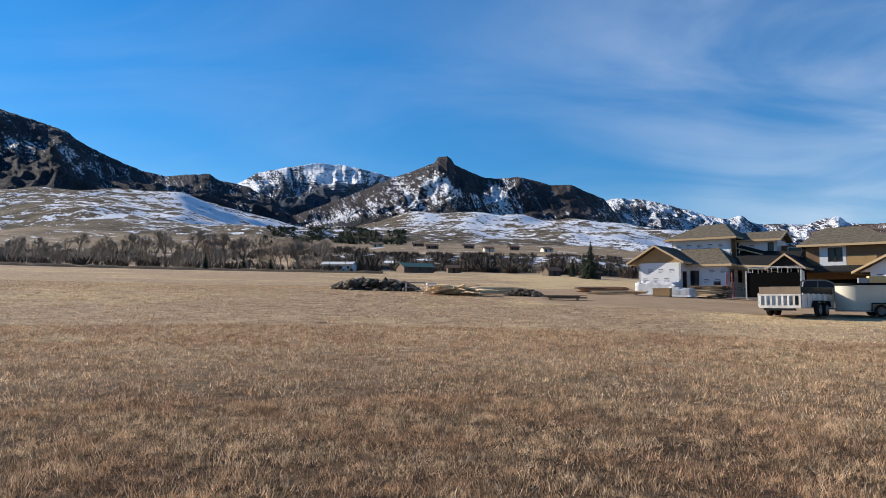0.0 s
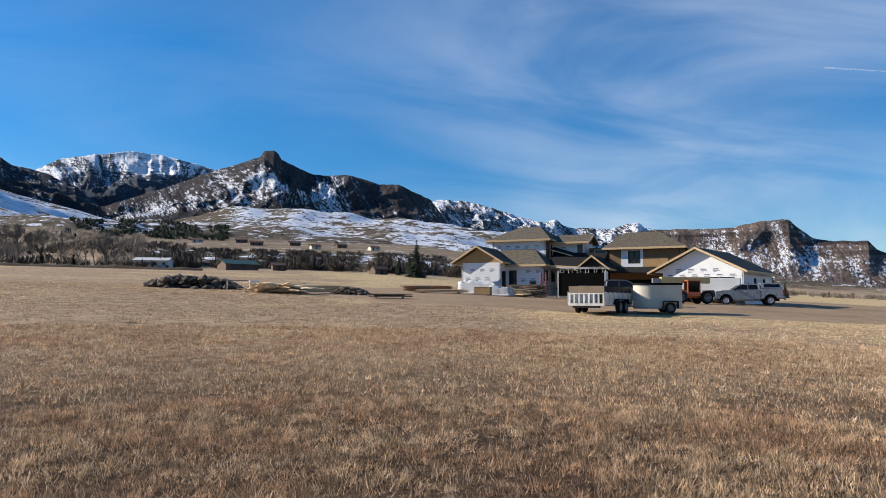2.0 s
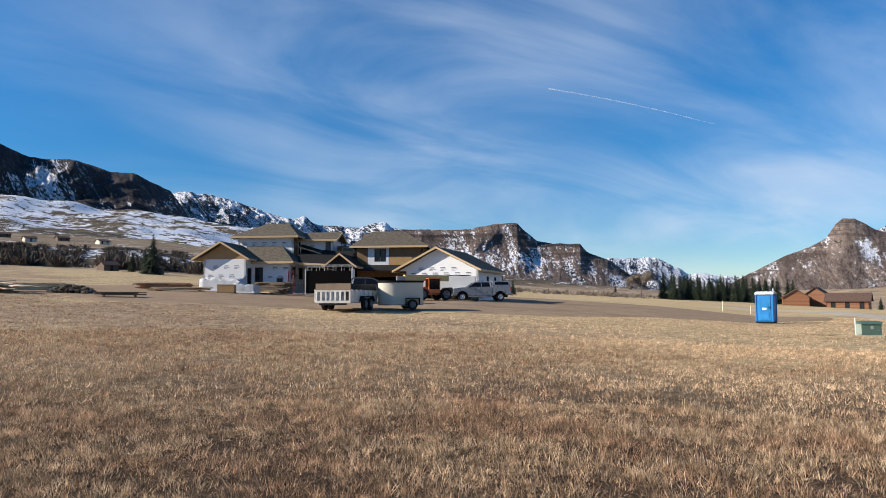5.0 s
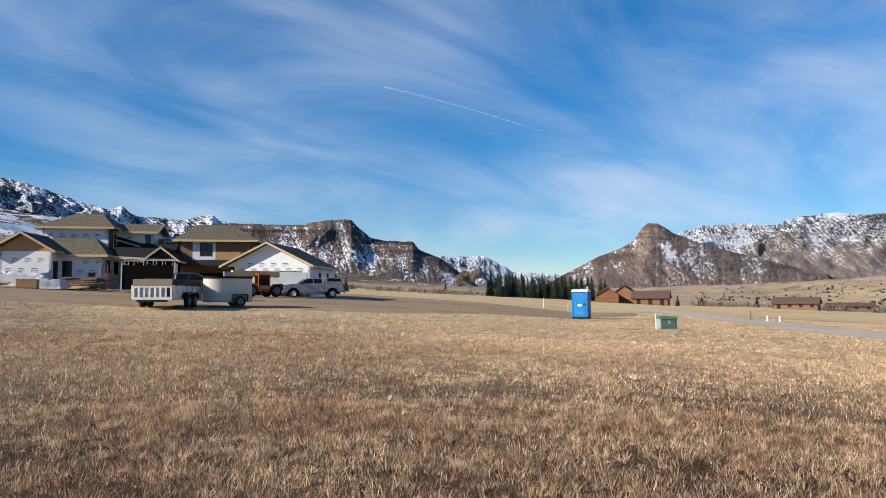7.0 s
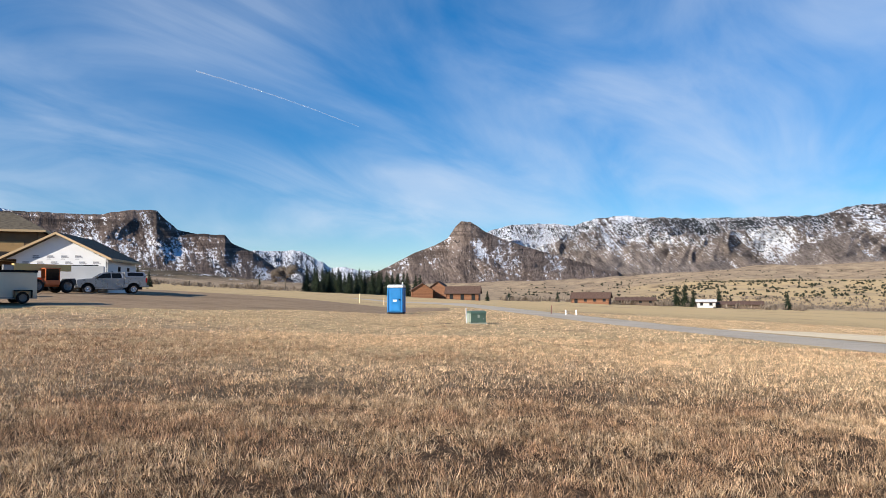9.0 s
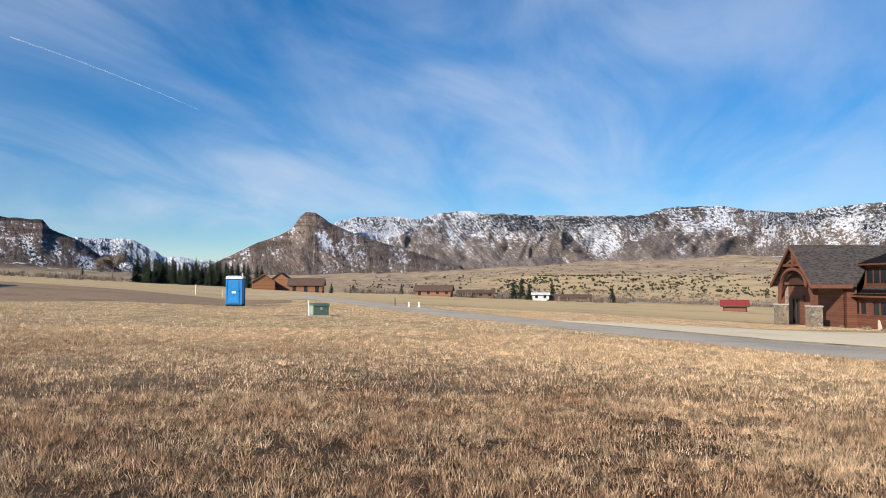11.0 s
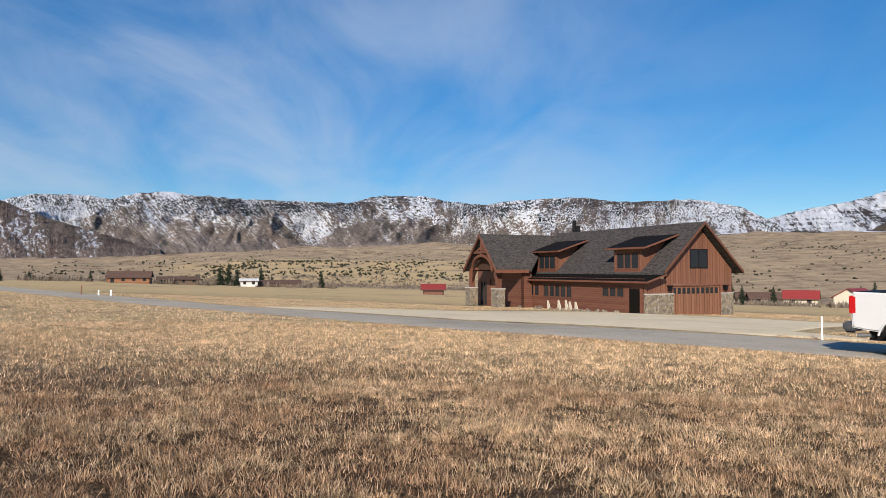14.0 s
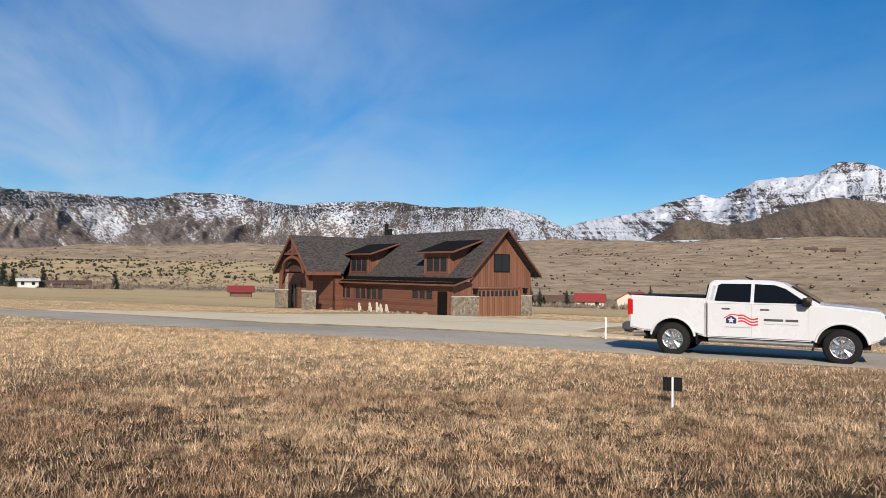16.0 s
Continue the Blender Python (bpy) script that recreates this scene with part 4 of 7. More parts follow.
def sheet(name, rows, mat, label, lift=0.05):
    """A surface laid on the ground: rows of (x, y) points, with a short skirt at its edge."""
    nu, nv = len(rows), len(rows[0])
    xyz = np.array(rows, dtype=float)
    az, r = np.degrees(np.arctan2(-xyz[..., 0], xyz[..., 1])), np.hypot(xyz[..., 0], xyz[..., 1])
    z = land(az, r) + lift
    z[:, 0] -= lift + 0.04
    z[:, -1] -= lift + 0.04
    z[0] -= lift + 0.04
    z[-1] -= lift + 0.04
    me = grid_mesh(name, np.concatenate([xyz, z[..., None]], -1), nu, nv, mat)
    return tagged(new(name, me), label, name.split("_")[-1], kind="structure")


def road_edge(s, side, seed):
    return side + 0.35 * float(fbm(np.array(s / 4.0), np.array(0.0), seed, 4))


rows = []
for s in np.arange(-70, 150, 1.0):
    bend = max(0.0, s - 95) ** 2 * 0.004
    lo, hi = road_edge(s, 18.0, 5), road_edge(s, 24.6, 9)
    rows.append([road_xy(s, lo + (hi - lo) * k / 8 - bend) for k in range(9)])
sheet("road", rows, ASPHALT, "narrow worn grey chip-sealed road", 0.03)

YARD_AZ = [2, -3, -8, -16, -25, -34, -42, -50, -56, -62]
YARD_IN = [70, 57, 46, 44, 42.5, 42.5, 43, 50, 55, 66]
YARD_OUT = [84, 88, 92, 118, 122, 118, 112, 96, 82, 76]
rows = []
for a in np.arange(2, -62.1, -0.5):
    i0 = np.interp(-a, [-q for q in YARD_AZ], YARD_IN) + 2.2 * float(fbm(np.array(a / 2.5), np.array(1.0), 21, 4))
    o0 = np.interp(-a, [-q for q in YARD_AZ], YARD_OUT) + 3 * float(fbm(np.array(a / 2.0), np.array(4.0), 23, 4))
    rows.append([(-math.sin(radians(a)) * (i0 + (o0 - i0) * k / 26), math.cos(radians(a)) * (i0 + (o0 - i0) * k / 26)) for k in range(27)])
sheet("gravel_yard", rows, DIRT, "bare brown dirt and gravel building yard", 0.06)

rows = []
for s in np.arange(6, 42, 0.6):
    far_n = 25.2 + np.interp(s, [6, 10, 14, 33, 38, 42], [0.6, 4, 29, 29, 16, 0.8])
    rows.append([road_xy(s, 25.0 + (far_n - 25.0) * k / 14) for k in range(15)])
sheet("gravel_drive", rows, PALEPAD, "pale tan gravel drive in front of the timber house", 0.055)


rows = []
for a in np.arange(36, 4.6, -0.25):
    r0 = 226 + 0.9 * max(0, a - 8) + 3 * float(fbm(np.array(a / 3), np.array(2.0), 31, 4))
    wob = 0.5 + 1.2 * max(0.0, 0.5 + float(fbm(np.array(a * 1.3), np.array(7.0), 33, 4)))
    rows.append([(*at(a, r0 + d)[:2], ground_z(*at(a, r0 + d)[:2]) + h * wob * 0.6) for d, h in ((-2.5, -0.3), (-1.2, 0.5), (0.0, 1.1), (2.0, 1.0), (6.0, -0.3))])
BANKSOIL = gravel_mat("dark_bank_soil", (0.05, 0.036, 0.026), (0.1, 0.075, 0.052))
tagged(new("ditch_bank", grid_mesh("ditch_bank", np.array(rows), len(rows), 5, BANKSOIL)), "low dark earth bank along the field edge", "bank", kind="structure")


def on_paving(x, y):
    """True where road, yard or drive leaves no grass."""
    s, n = x * ROAD_S.x + y * ROAD_S.y, x * ROAD_N.x + y * ROAD_N.y
    az, r = np.degrees(np.arctan2(-x, y)), np.hypot(x, y)
    road = (n > 17.9) & (n < 24.7)
    yard = (az < 2) & (az > -62) & (r > np.interp(-az, [-q for q in YARD_AZ], YARD_IN)) & (r < np.interp(-az, [-q for q in YARD_AZ], YARD_OUT))
    return road | yard | ((n >= 24.7) & (s > 9) & (s < 40) & (n < 55))


# ---- houses ----
def wall(name, parent, a, b, z0, z1, mat, holes=(), thick=0.2, label=""):
    """An upright wall from a to b (plan), its face on the line and its body behind it (to the left of a to b); holes: (from, to, sill, head)."""
    a, b = Vector(a), Vector(b)
    d = (b - a)
    length = d.length
    d.normalize()
    nrm = Vector((-d.y, d.x)) * thick
    bm = bmesh.new()

    def piece(s0, s1, q0, q1):
        if s1 - s0 > 0.005 and q1 - q0 > 0.005:
            p = [(a + d * s0), (a + d * s1)]
            prism(bm, [(p[0].x, p[0].y, q0), (p[1].x, p[1].y, q0), (p[1].x, p[1].y, q1), (p[0].x, p[0].y, q1)], (nrm.x, nrm.y, 0))

    s = 0.0
    for h0, h1, q0, q1 in sorted(holes):
        piece(s, h0, z0, z1)
        piece(h0, h1, z0, q0)
        piece(h0, h1, q1, z1)
        s = h1
    piece(s, length, z0, z1)
    bmesh.ops.remove_doubles(bm, verts=bm.verts[:], dist=0.0005)
    return part(name, bm, mat, parent, label)


def window(parent, a, b, h, trim_mat, panes=1, name="window", depth=0.06, bar=0.07, proud=False):
    """A window in a hole h of the wall from a to b: frame, and each pane with a bar between."""
    a, b = Vector(a), Vector(b)
    d = (b - a).normalized()
    n = Vector((-d.y, d.x))
    h0, h1, q0, q1 = h

    def block(bm, s0, s1, k0, k1, d0, d1):
        p, q = a + d * s0 + n * d0, a + d * s1 + n * d0
        o = n * (d1 - d0)
        prism(bm, [(p.x, p.y, k0), (q.x, q.y, k0), (q.x, q.y, k1), (p.x, p.y, k1)], (o.x, o.y, 0))

    bm = bmesh.new()
    block(bm, h0, h1, q0, q0 + bar, -0.03, depth)
    block(bm, h0, h1, q1 - bar, q1, -0.03, depth)
    block(bm, h0, h0 + bar, q0 + bar, q1 - bar, -0.03, depth)
    block(bm, h1 - bar, h1, q0 + bar, q1 - bar, -0.03, depth)
    w = (h1 - h0 - 2 * bar) / panes
    for i in range(1, panes):
        c = h0 + bar + w * i
        block(bm, c - bar * 0.6, c + bar * 0.6, q0 + bar, q1 - bar, -0.02, depth)
    fr = part(name, bm, trim_mat, parent)
    for i in range(panes):
        bm = bmesh.new()
        s0 = h0 + bar + w * i
        block(bm, s0, s0 + w, q0 + bar, q1 - bar, *((-0.015, -0.004) if proud else (depth + 0.004, depth + 0.02)))
        part("pane", bm, GLASS, fr)
    return fr


def print_marks(parent, a, b, z0, z1, rng, skip=()):
    """The maker's print on house wrap: rows of short grey bars, 4 mm proud."""
    a, b = Vector(a), Vector(b)
    length = (b - a).length
    d = (b - a).normalized()
    n = Vector((-d.y, d.x))
    bm = bmesh.new()
    z = z0
    k = 0
    while z < z1:
        s = 0.5 + (k % 2) * 0.55
        while s < length - 0.7:
            if not any(u - 0.75 < s < v and p - 0.3 < z < q for u, v, p, q in skip):
                for j, (w, hgt) in enumerate(((0.5, 0.09), (0.62, 0.05), (0.34, 0.05))):
                    p = a + d * s - n * 0.006
                    zz = z - j * 0.13
                    prism(bm, [(p.x, p.y, zz), (p.x + d.x * w, p.y + d.y * w, zz), (p.x + d.x * w, p.y + d.y * w, zz + hgt), (p.x, p.y, zz + hgt)], (n.x * 0.004, n.y * 0.004, 0))
            s += 1.15
        z += 0.95
        k += 1
    return tagged(part("printed_mark", bm, PRINT, parent, "rows of grey print bars"), kind="stuff")


def roof_plane(parent, pts, mat, t=0.16, name="roof_plane", label=""):
    return part(name, slab(pts, t), mat, parent, label)


def fascia(parent, *runs, mat=None, h=0.22, w=0.06):
    for p, q in runs:
        part("fascia", beam(bmesh.new(), p, q, w, h), mat or FASCIA, parent)


def gable_roof(parent, x0, x1, y0, y1, ze, zr, mat, axis="y", edge=None, t=0.16):
    """A two-sided roof over a rectangle; axis is the way of the ridge."""
    if axis == "y":
        m = (x0 + x1) / 2
        a = [(x0, y0, ze), (m, y0, zr), (m, y1, zr), (x0, y1, ze)]
        b = [(m, y0, zr), (x1, y0, ze), (x1, y1, ze), (m, y1, zr)]
        runs = [((x0, y0 - .02, ze), (m, y0 - .02, zr)), ((m, y0 - .02, zr), (x1, y0 - .02, ze)), ((x0 - .02, y0, ze), (x0 - .02, y1, ze)), ((x1 + .02, y0, ze), (x1 + .02, y1, ze))]
    else:
        m = (y0 + y1) / 2
        a = [(x0, y0, ze), (x1, y0, ze), (x1, m, zr), (x0, m, zr)]
        b = [(x0, m, zr), (x1, m, zr), (x1, y1, ze), (x0, y1, ze)]
        runs = [((x0 - .02, y0, ze), (x0 - .02, m, zr)), ((x1 + .02, y0, ze), (x1 + .02, m, zr)), ((x1 + .02, m, zr), (x1 + .02, y1, ze)), ((x0, y0 - .02, ze), (x1, y0 - .02, ze))]
    roof_plane(parent, a, mat, t)
    roof_plane(parent, b, mat, t)
    fascia(parent, *runs, mat=edge)


def hip_roof(parent, x0, x1, y0, y1, ze, rx0, rx1, ry, zr, mat, edge=None):
    roof_plane(parent, [(x0, y0, ze), (x1, y0, ze), (rx1, ry, zr), (rx0, ry, zr)], mat)
    roof_plane(parent, [(x1, y0, ze), (x1, y1, ze), (rx1, ry, zr)], mat)
    roof_plane(parent, [(x1, y1, ze), (x0, y1, ze), (rx0, ry, zr), (rx1, ry, zr)], mat)
    roof_plane(parent, [(x0, y1, ze), (x0, y0, ze), (rx0, ry, zr)], mat)
    fascia(parent, ((x0, y0 - .02, ze), (x1, y0 - .02, ze)), ((x1 + .02, y0, ze), (x1 + .02, y1, ze)), ((x0 - .02, y0, ze), (x0 - .02, y1, ze)), mat=edge)


def gable_wall(parent, x0, x1, y, z0, zr, mat, thick=0.15, name="gable"):
    """The triangle under a gable that faces -y."""
    return part(name, prism(bmesh.new(), [(x0, y, z0), (x1, y, z0), ((x0 + x1) / 2, y, zr)], (0, thick, 0)), mat, parent)


def building_site_house():
    """House under construction; x runs along its front, y to its back."""
    rng = random.Random(4)
    h = thing("unfinished_house", (20.97, 77.2, 3.05), -39, "unfinished two-storey house in white wrap with olive shingle roofs", "house")
    # west wing with the gable to the front
    wall("wall", h, (0, 0), (4.6, 0), -1.2, 3.0, WRAP)
    print_marks(h, (0, 0), (4.6, 0), 1.3, 2.9, rng)
    gable_wall(h, -0.85, 4.85, 0.02, 2.85, 4.62, OSB)
    wall("wall", h, (0, 8), (0, 0), -1.2, 3.0, WRAP)
    wall("wall", h, (4.6, 0), (4.6, 2), -1.2, 3.0, WRAP, [(0.4, 1.5, -0.2, 2.1)])
    window(h, (4.6, 0), (4.6, 2), (0.4, 1.5, -0.2, 2.1), TRIM, 1, "door")
    gable_roof(h, -1.1, 5.1, -0.6, 7.0, 3.05, 4.88, OLIVE)
    # recessed block with a hipped roof
    hol = [(0.25, 1.15, 0.1, 2.2), (2.6, 3.4, 0.3, 1.1)]
    wall("wall", h, (4.6, 2), (8.7, 2), -1.2, 2.75, WRAP, hol)
    window(h, (4.6, 2), (8.7, 2), hol[0], TRIM)
    window(h, (4.6, 2), (8.7, 2), hol[1], GREYV)
    print_marks(h, (4.6, 2), (8.7, 2), 1.2, 2.6, rng, hol)
    hol = [(0.5, 1.9, 1.0, 2.3), (3.2, 4.6, 1.0, 2.3)]
    wall("wall", h, (8.7, 2), (8.7, 13), -1.4, 2.75, WRAP, hol)
    for q in hol:
        window(h, (8.7, 2), (8.7, 13), q, TRIM)
    print_marks(h, (8.7, 2), (8.7, 9), 0.4, 2.6, rng, hol)
    roof_plane(h, [(3.9, 1.4, 2.8), (9.25, 1.4, 2.8), (6.4, 6, 5.0), (2.4, 6, 5.0)], OLIVE)
    roof_plane(h, [(9.25, 1.4, 2.8), (9.25, 18, 2.8), (6.4, 18, 5.0), (6.4, 6, 5.0)], OLIVE)
    fascia(h, ((4.6, 1.38, 2.8), (9.25, 1.38, 2.8)), ((9.27, 1.4, 2.8), (9.27, 18, 2.8)))
    # upper storey
    wall("wall", h, (1.55, 5.5), (8.0, 5.5), 3.2, 5.75, WRAP)
    print_marks(h, (1.55, 5.5), (8.0, 5.5), 5.1, 5.5, rng)
    wall("wall", h, (8.0, 5.5), (8.0, 12.5), 3.2, 5.75, WRAP, [(1.9, 2.5, 3.9, 5.4)])
    window(h, (8.0, 5.5), (8.0, 12.5), (1.9, 2.5, 3.9, 5.4), TRIM)
    part("corner_sheathing", boxes((8.012, 8.02, 5.48, 6.9, 3.3, 5.7)), SHEATH, h)
    wall("wall", h, (1.55, 12.5), (1.55, 5.5), 3.2, 5.75, WRAP)
    hip_roof(h, 0.9, 8.7, 4.9, 13.2, 5.88, 3.7, 6.3, 9.0, 7.68, OLIVE)
    # stair block with its gable to the side
    hol = [(2.9, 3.5, 3.7, 5.3)]
    wall("wall", h, (8.2, 7.6), (12.0, 7.6), 2.8, 5.55, WRAP, hol)
    window(h, (8.2, 7.6), (12.0, 7.6), hol[0], TRIM)
    print_marks(h, (8.2, 7.6), (12.0, 7.6), 4.0, 5.4, rng, hol)
    wall("wall", h, (12.0, 7.6), (12.0, 11.2), 2.8, 5.55, WRAP)
    part("gable", prism(bmesh.new(), [(12.0, 7.2, 5.5), (12.0, 11.6, 5.5), (12.0, 9.4, 6.5)], (-0.15, 0, 0)), SHEATH, h)
    gable_roof(h, 7.6, 12.6, 6.9, 11.9, 5.6, 6.62, OLIVE, "x")
    # link with dark low roofs and a porch gable
    wall("wall", h, (12.0, 9.5), (15.0, 9.5), -1.6, 5.0, SHEATH, [(0.6, 2.0, 3.6, 4.8)])
    window(h, (12.0, 9.5), (15.0, 9.5), (0.6, 2.0, 3.6, 4.8), WRAP)
    roof_plane(h, [(9.3, 3.0, 2.75), (14.6, 3.0, 2.45), (14.6, 7.5, 4.2), (8.3, 7.5, 4.5)], UNDERLAY, label="black roofing underlay on the link roof")
    fascia(h, ((9.3, 2.97, 2.75), (14.6, 2.97, 2.45)))
    roof_plane(h, [(8.4, 6.2, 4.75), (11.0, 6.2, 3.95), (11.0, 7.5, 4.3), (8.4, 7.5, 5.1)], UNDERLAY)
    fascia(h, ((8.4, 6.17, 4.75), (11.0, 6.17, 3.95)), h=0.14)
    gable_roof(h, 12.6, 16.2, 0.6, 9.0, 2.2, 3.6, UNDERLAY)
    gable_wall(h, 12.9, 15.9, 0.9, 2.15, 3.4, UNDERLAY)
    for x in (13.0, 15.8):
        part("post", boxes((x - 0.1, x + 0.1, 0.9, 1.1, -1.6, 2.1)), TRIM, h)
    # An opaque near-black sheet paints the deep shade under the low roofs.
    wall("wall", h, (8.9, 8.2), (22, 8.2), -1.8, 2.4, DARK, label="black sheet painted as the deep shade of open framing")
    # east two-storey block
    hol = [(2.0, 3.3, 2.95, 4.35)]
    wall("wall", h, (15.0, 6.5), (22.4, 6.5), 1.2, 4.7, SHEATH, hol)
    window(h, (15.0, 6.5), (22.4, 6.5), hol[0], TRIM, 2)
    part("wrap_sheet", boxes((16.25, 16.99, 6.478, 6.494, 2.4, 4.6), (18.31, 18.62, 6.478, 6.494, 2.4, 4.6), (16.99, 18.31, 6.478, 6.494, 2.4, 2.94), (16.99, 18.31, 6.478, 6.494, 4.36, 4.6)), WRAP, h)
    part("osb_panel", boxes((18.66, 21.2, 6.478, 6.494, 2.35, 3.55)), OSB, h, "unpainted yellow sheathing board")
    wall("wall", h, (22.4, 6.5), (22.4, 14), 1.2, 4.7, SHEATH)
    hip_roof(h, 14.3, 23.1, 5.9, 14.6, 4.7, 16.0, 19.6, 10.6, 6.75, OLIVE)
    roof_plane(h, [(14.8, 3.0, 1.95), (22.0, 3.0, 1.85), (22.0, 6.6, 2.6), (14.8, 6.6, 2.6)], UNDERLAY)
    # garage wing, turned from the rest of the house
    before = set(h.children)
    hol = [(0.85, 3.3, -1.35, 1.15), (4.2, 6.7, -1.35, 1.15)]
    wall("wall", h, (21.4, 0.6), (28.9, 0.6), -2.0, 1.75, WRAP, hol)
    # Near-black panels stand in for the shaded garage interior.
    for q in hol:
        part("garage_opening", boxes((21.4 + q[0], 21.4 + q[1], 1.6, 1.7, -1.9, 1.2)), DARK, h, "black panel painted as shade inside the open garage doorway")
    gable_wall(h, 20.55, 28.75, 0.62, 1.65, 3.85, WRAP)
    print_marks(h, (22.2, 0.6), (27.6, 0.6), 1.9, 2.8, rng)
    print_marks(h, (21.4, 0.6), (28.9, 0.6), 1.35, 1.6, rng)
    hol = [(3.2, 4.0, -0.2, 1.1), (6.4, 7.2, -0.2, 1.1)]
    wall("wall", h, (28.9, 0.6), (28.9, 10.4), -2.2, 1.75, WRAP, hol)
    for q in hol:
        window(h, (28.9, 0.6), (28.9, 10.4), q, TRIM)
    gable_roof(h, 20.15, 29.35, -0.1, 11.0, 1.72, 4.1, OLIVE)
    swing = Matrix.Translation((25.1, 0.6, 0)) @ Matrix.Rotation(radians(-13), 4, "Z") @ Matrix.Diagonal((1.04, 1, 1, 1)) @ Matrix.Translation((-25.1, -0.6, 0))
    for ob in set(h.children) - before:
        ob.matrix_basis = swing @ ob.matrix_basis
    return h


def timber_house():
    """Red cedar house with stone piers; x runs along its long side away from the garage, y out of that side."""
    h = thing("timber_house", (55.63, -22.47, -2.1), 18, "red cedar timber house with stone piers and dark roofs", "house")
    # garage gable, facing -x
    gx = [(-9.8, -2.2)]
    bm = bmesh.new()
    prism(bm, [(0, -9.8, 2.55), (0, -2.2, 2.55), (0, -2.2, 3.75), (0, -6.0, 7.3), (0, -9.8, 3.75)], (0.2, 0, 0))
    part("gable_wall", bm, CEDAR_V, h)
    for q in ((0.01, 0.2, -3.0, 0.0, 1.75, 2.549), (0.01, 0.2, -2.199, -0.05, 2.55, 3.0), (0.01, 0.2, -9.8, -8.4, 1.75, 2.549)):
        part("gable_wall", boxes(q), CEDAR_V, h)
    for y0, y1 in ((-3.0, 0.0), (-9.85, -8.45)):
        part("stone_base", boxes((-0.12, 0.15, y0, y1, -1.2, 1.72)), STONE, h, "rough brown stone veneer")
        part("stone_cap", boxes((-0.17, 0.15, y0 - 0.02, y1 + 0.02, 1.724, 1.8)), CONCRETE, h)
    gd = part("garage_door", boxes((0.08, 0.14, -8.4, -3.05, -0.6, 2.4)), DOORWOOD, h, "stained wooden garage door with a row of lights")
    for i in range(10):
        y = -8.2 + i * 0.53
        part("pane", boxes((0.066, 0.079, y, y + 0.34, 1.75, 2.25)), GLASS, gd)
    part("door_trim", boxes((-0.04, 0.06, -8.52, -8.4, -0.6, 2.52), (-0.04, 0.06, -3.05, -2.93, -0.6, 2.52), (-0.04, 0.06, -8.4, -3.05, 2.4, 2.52)), TIMBER, h)
    fr = part("window", boxes((-0.05, 0.0, -6.95, -6.87, 3.85, 5.45), (-0.05, 0.0, -5.0, -4.92, 3.85, 5.45), (-0.05, 0.0, -6.87, -5.0, 3.85, 3.93), (-0.05, 0.0, -6.87, -5.0, 5.37, 5.45), (-0.05, 0.0, -5.98, -5.9, 3.93, 5.37)), BLACKP, h)
    for y0, y1 in ((-6.87, -5.98), (-5.9, -5.0)):
        part("pane", boxes((-0.03, -0.006, y0, y1, 3.93, 5.37)), GLASS, fr)
    for y in (-2.55, -8.9):
        lamp = part("wall_lantern", boxes((-0.28, -0.02, y - 0.14, y + 0.14, 2.0, 2.35)), BLACKP, h)
        part("lantern_cap", prism(bmesh.new(), [(-0.34, y - 0.2, 2.35), (-0.34, y + 0.2, 2.35), (0, y + 0.2, 2.35), (0, y - 0.2, 2.35)], (0, 0, 0.1)), BLACKP, lamp)
    # main roof
    ridge = (-6.0, 7.72)
    roof_plane(h, [(-0.7, -1.2, 3.38), (-0.7, ridge[0], ridge[1]), (21.0, ridge[0], ridge[1]), (21.0, -1.2, 3.38)], SHINGLE, 0.2)
    roof_plane(h, [(-0.7, ridge[0], ridge[1]), (-0.7, -10.5, 3.62), (21.0, -10.5, 3.62), (21.0, ridge[0], ridge[1])], SHINGLE, 0.2)
    fascia(h, ((-0.73, -1.5, 3.64), (-0.73, ridge[0], 7.72)), ((-0.73, ridge[0], 7.72), (-0.73, -10.5, 3.6)), mat=TIMBER, h=0.24)
    # long side with the lean-to
    hol = [(2.56, 5.73, 1.35, 2.3), (10.08, 15.14, 1.05, 2.32), (15.77, 19.77, 1.05, 2.32)]
    wall("long_wall", h, (20.2, 0), (0.1, 0), -1.2, 3.0, CEDAR_H, [(20.2 - b, 20.2 - a, q0, q1) for a, b, q0, q1 in hol], thick=0.2)
    for (a, b, q0, q1), n in zip(hol, (3, 5, 4)):
        window(h, (20.2, 0), (0.1, 0), (20.2 - b, 20.2 - a, q0, q1), TIMBER, n, "window", 0.08, 0.12)
    part("side_door", boxes((0.58, 1.9, 0.004, 0.05, -1.2, 2.15)), DARK, h, "dark side door under the eave")
    part("door_trim", boxes((1.92, 2.06, 0.004, 0.07, -1.2, 2.3), (0.4, 0.56, 0.004, 0.07, -1.2, 2.3)), TIMBER, h)
    roof_plane(h, [(-0.9, 0.6, 2.78), (20.0, 0.6, 2.78), (20.0, -1.5, 3.4), (-0.9, -1.5, 3.4)], BLACKROOF, 0.12, label="black standing-seam lean-to roof")
    for i in range(26):
        x = -0.5 + i * 0.8
        part("roof_seam", beam(bmesh.new(), (x, 0.6, 2.815), (x, -1.5, 3.435), 0.03, 0.04), BLACKROOF, h)
    fascia(h, ((-0.9, 0.63, 2.79), (20.0, 0.63, 2.79)), ((-0.93, 0.6, 2.79), (-0.93, -1.5, 3.41)), mat=TIMBER, h=0.15)
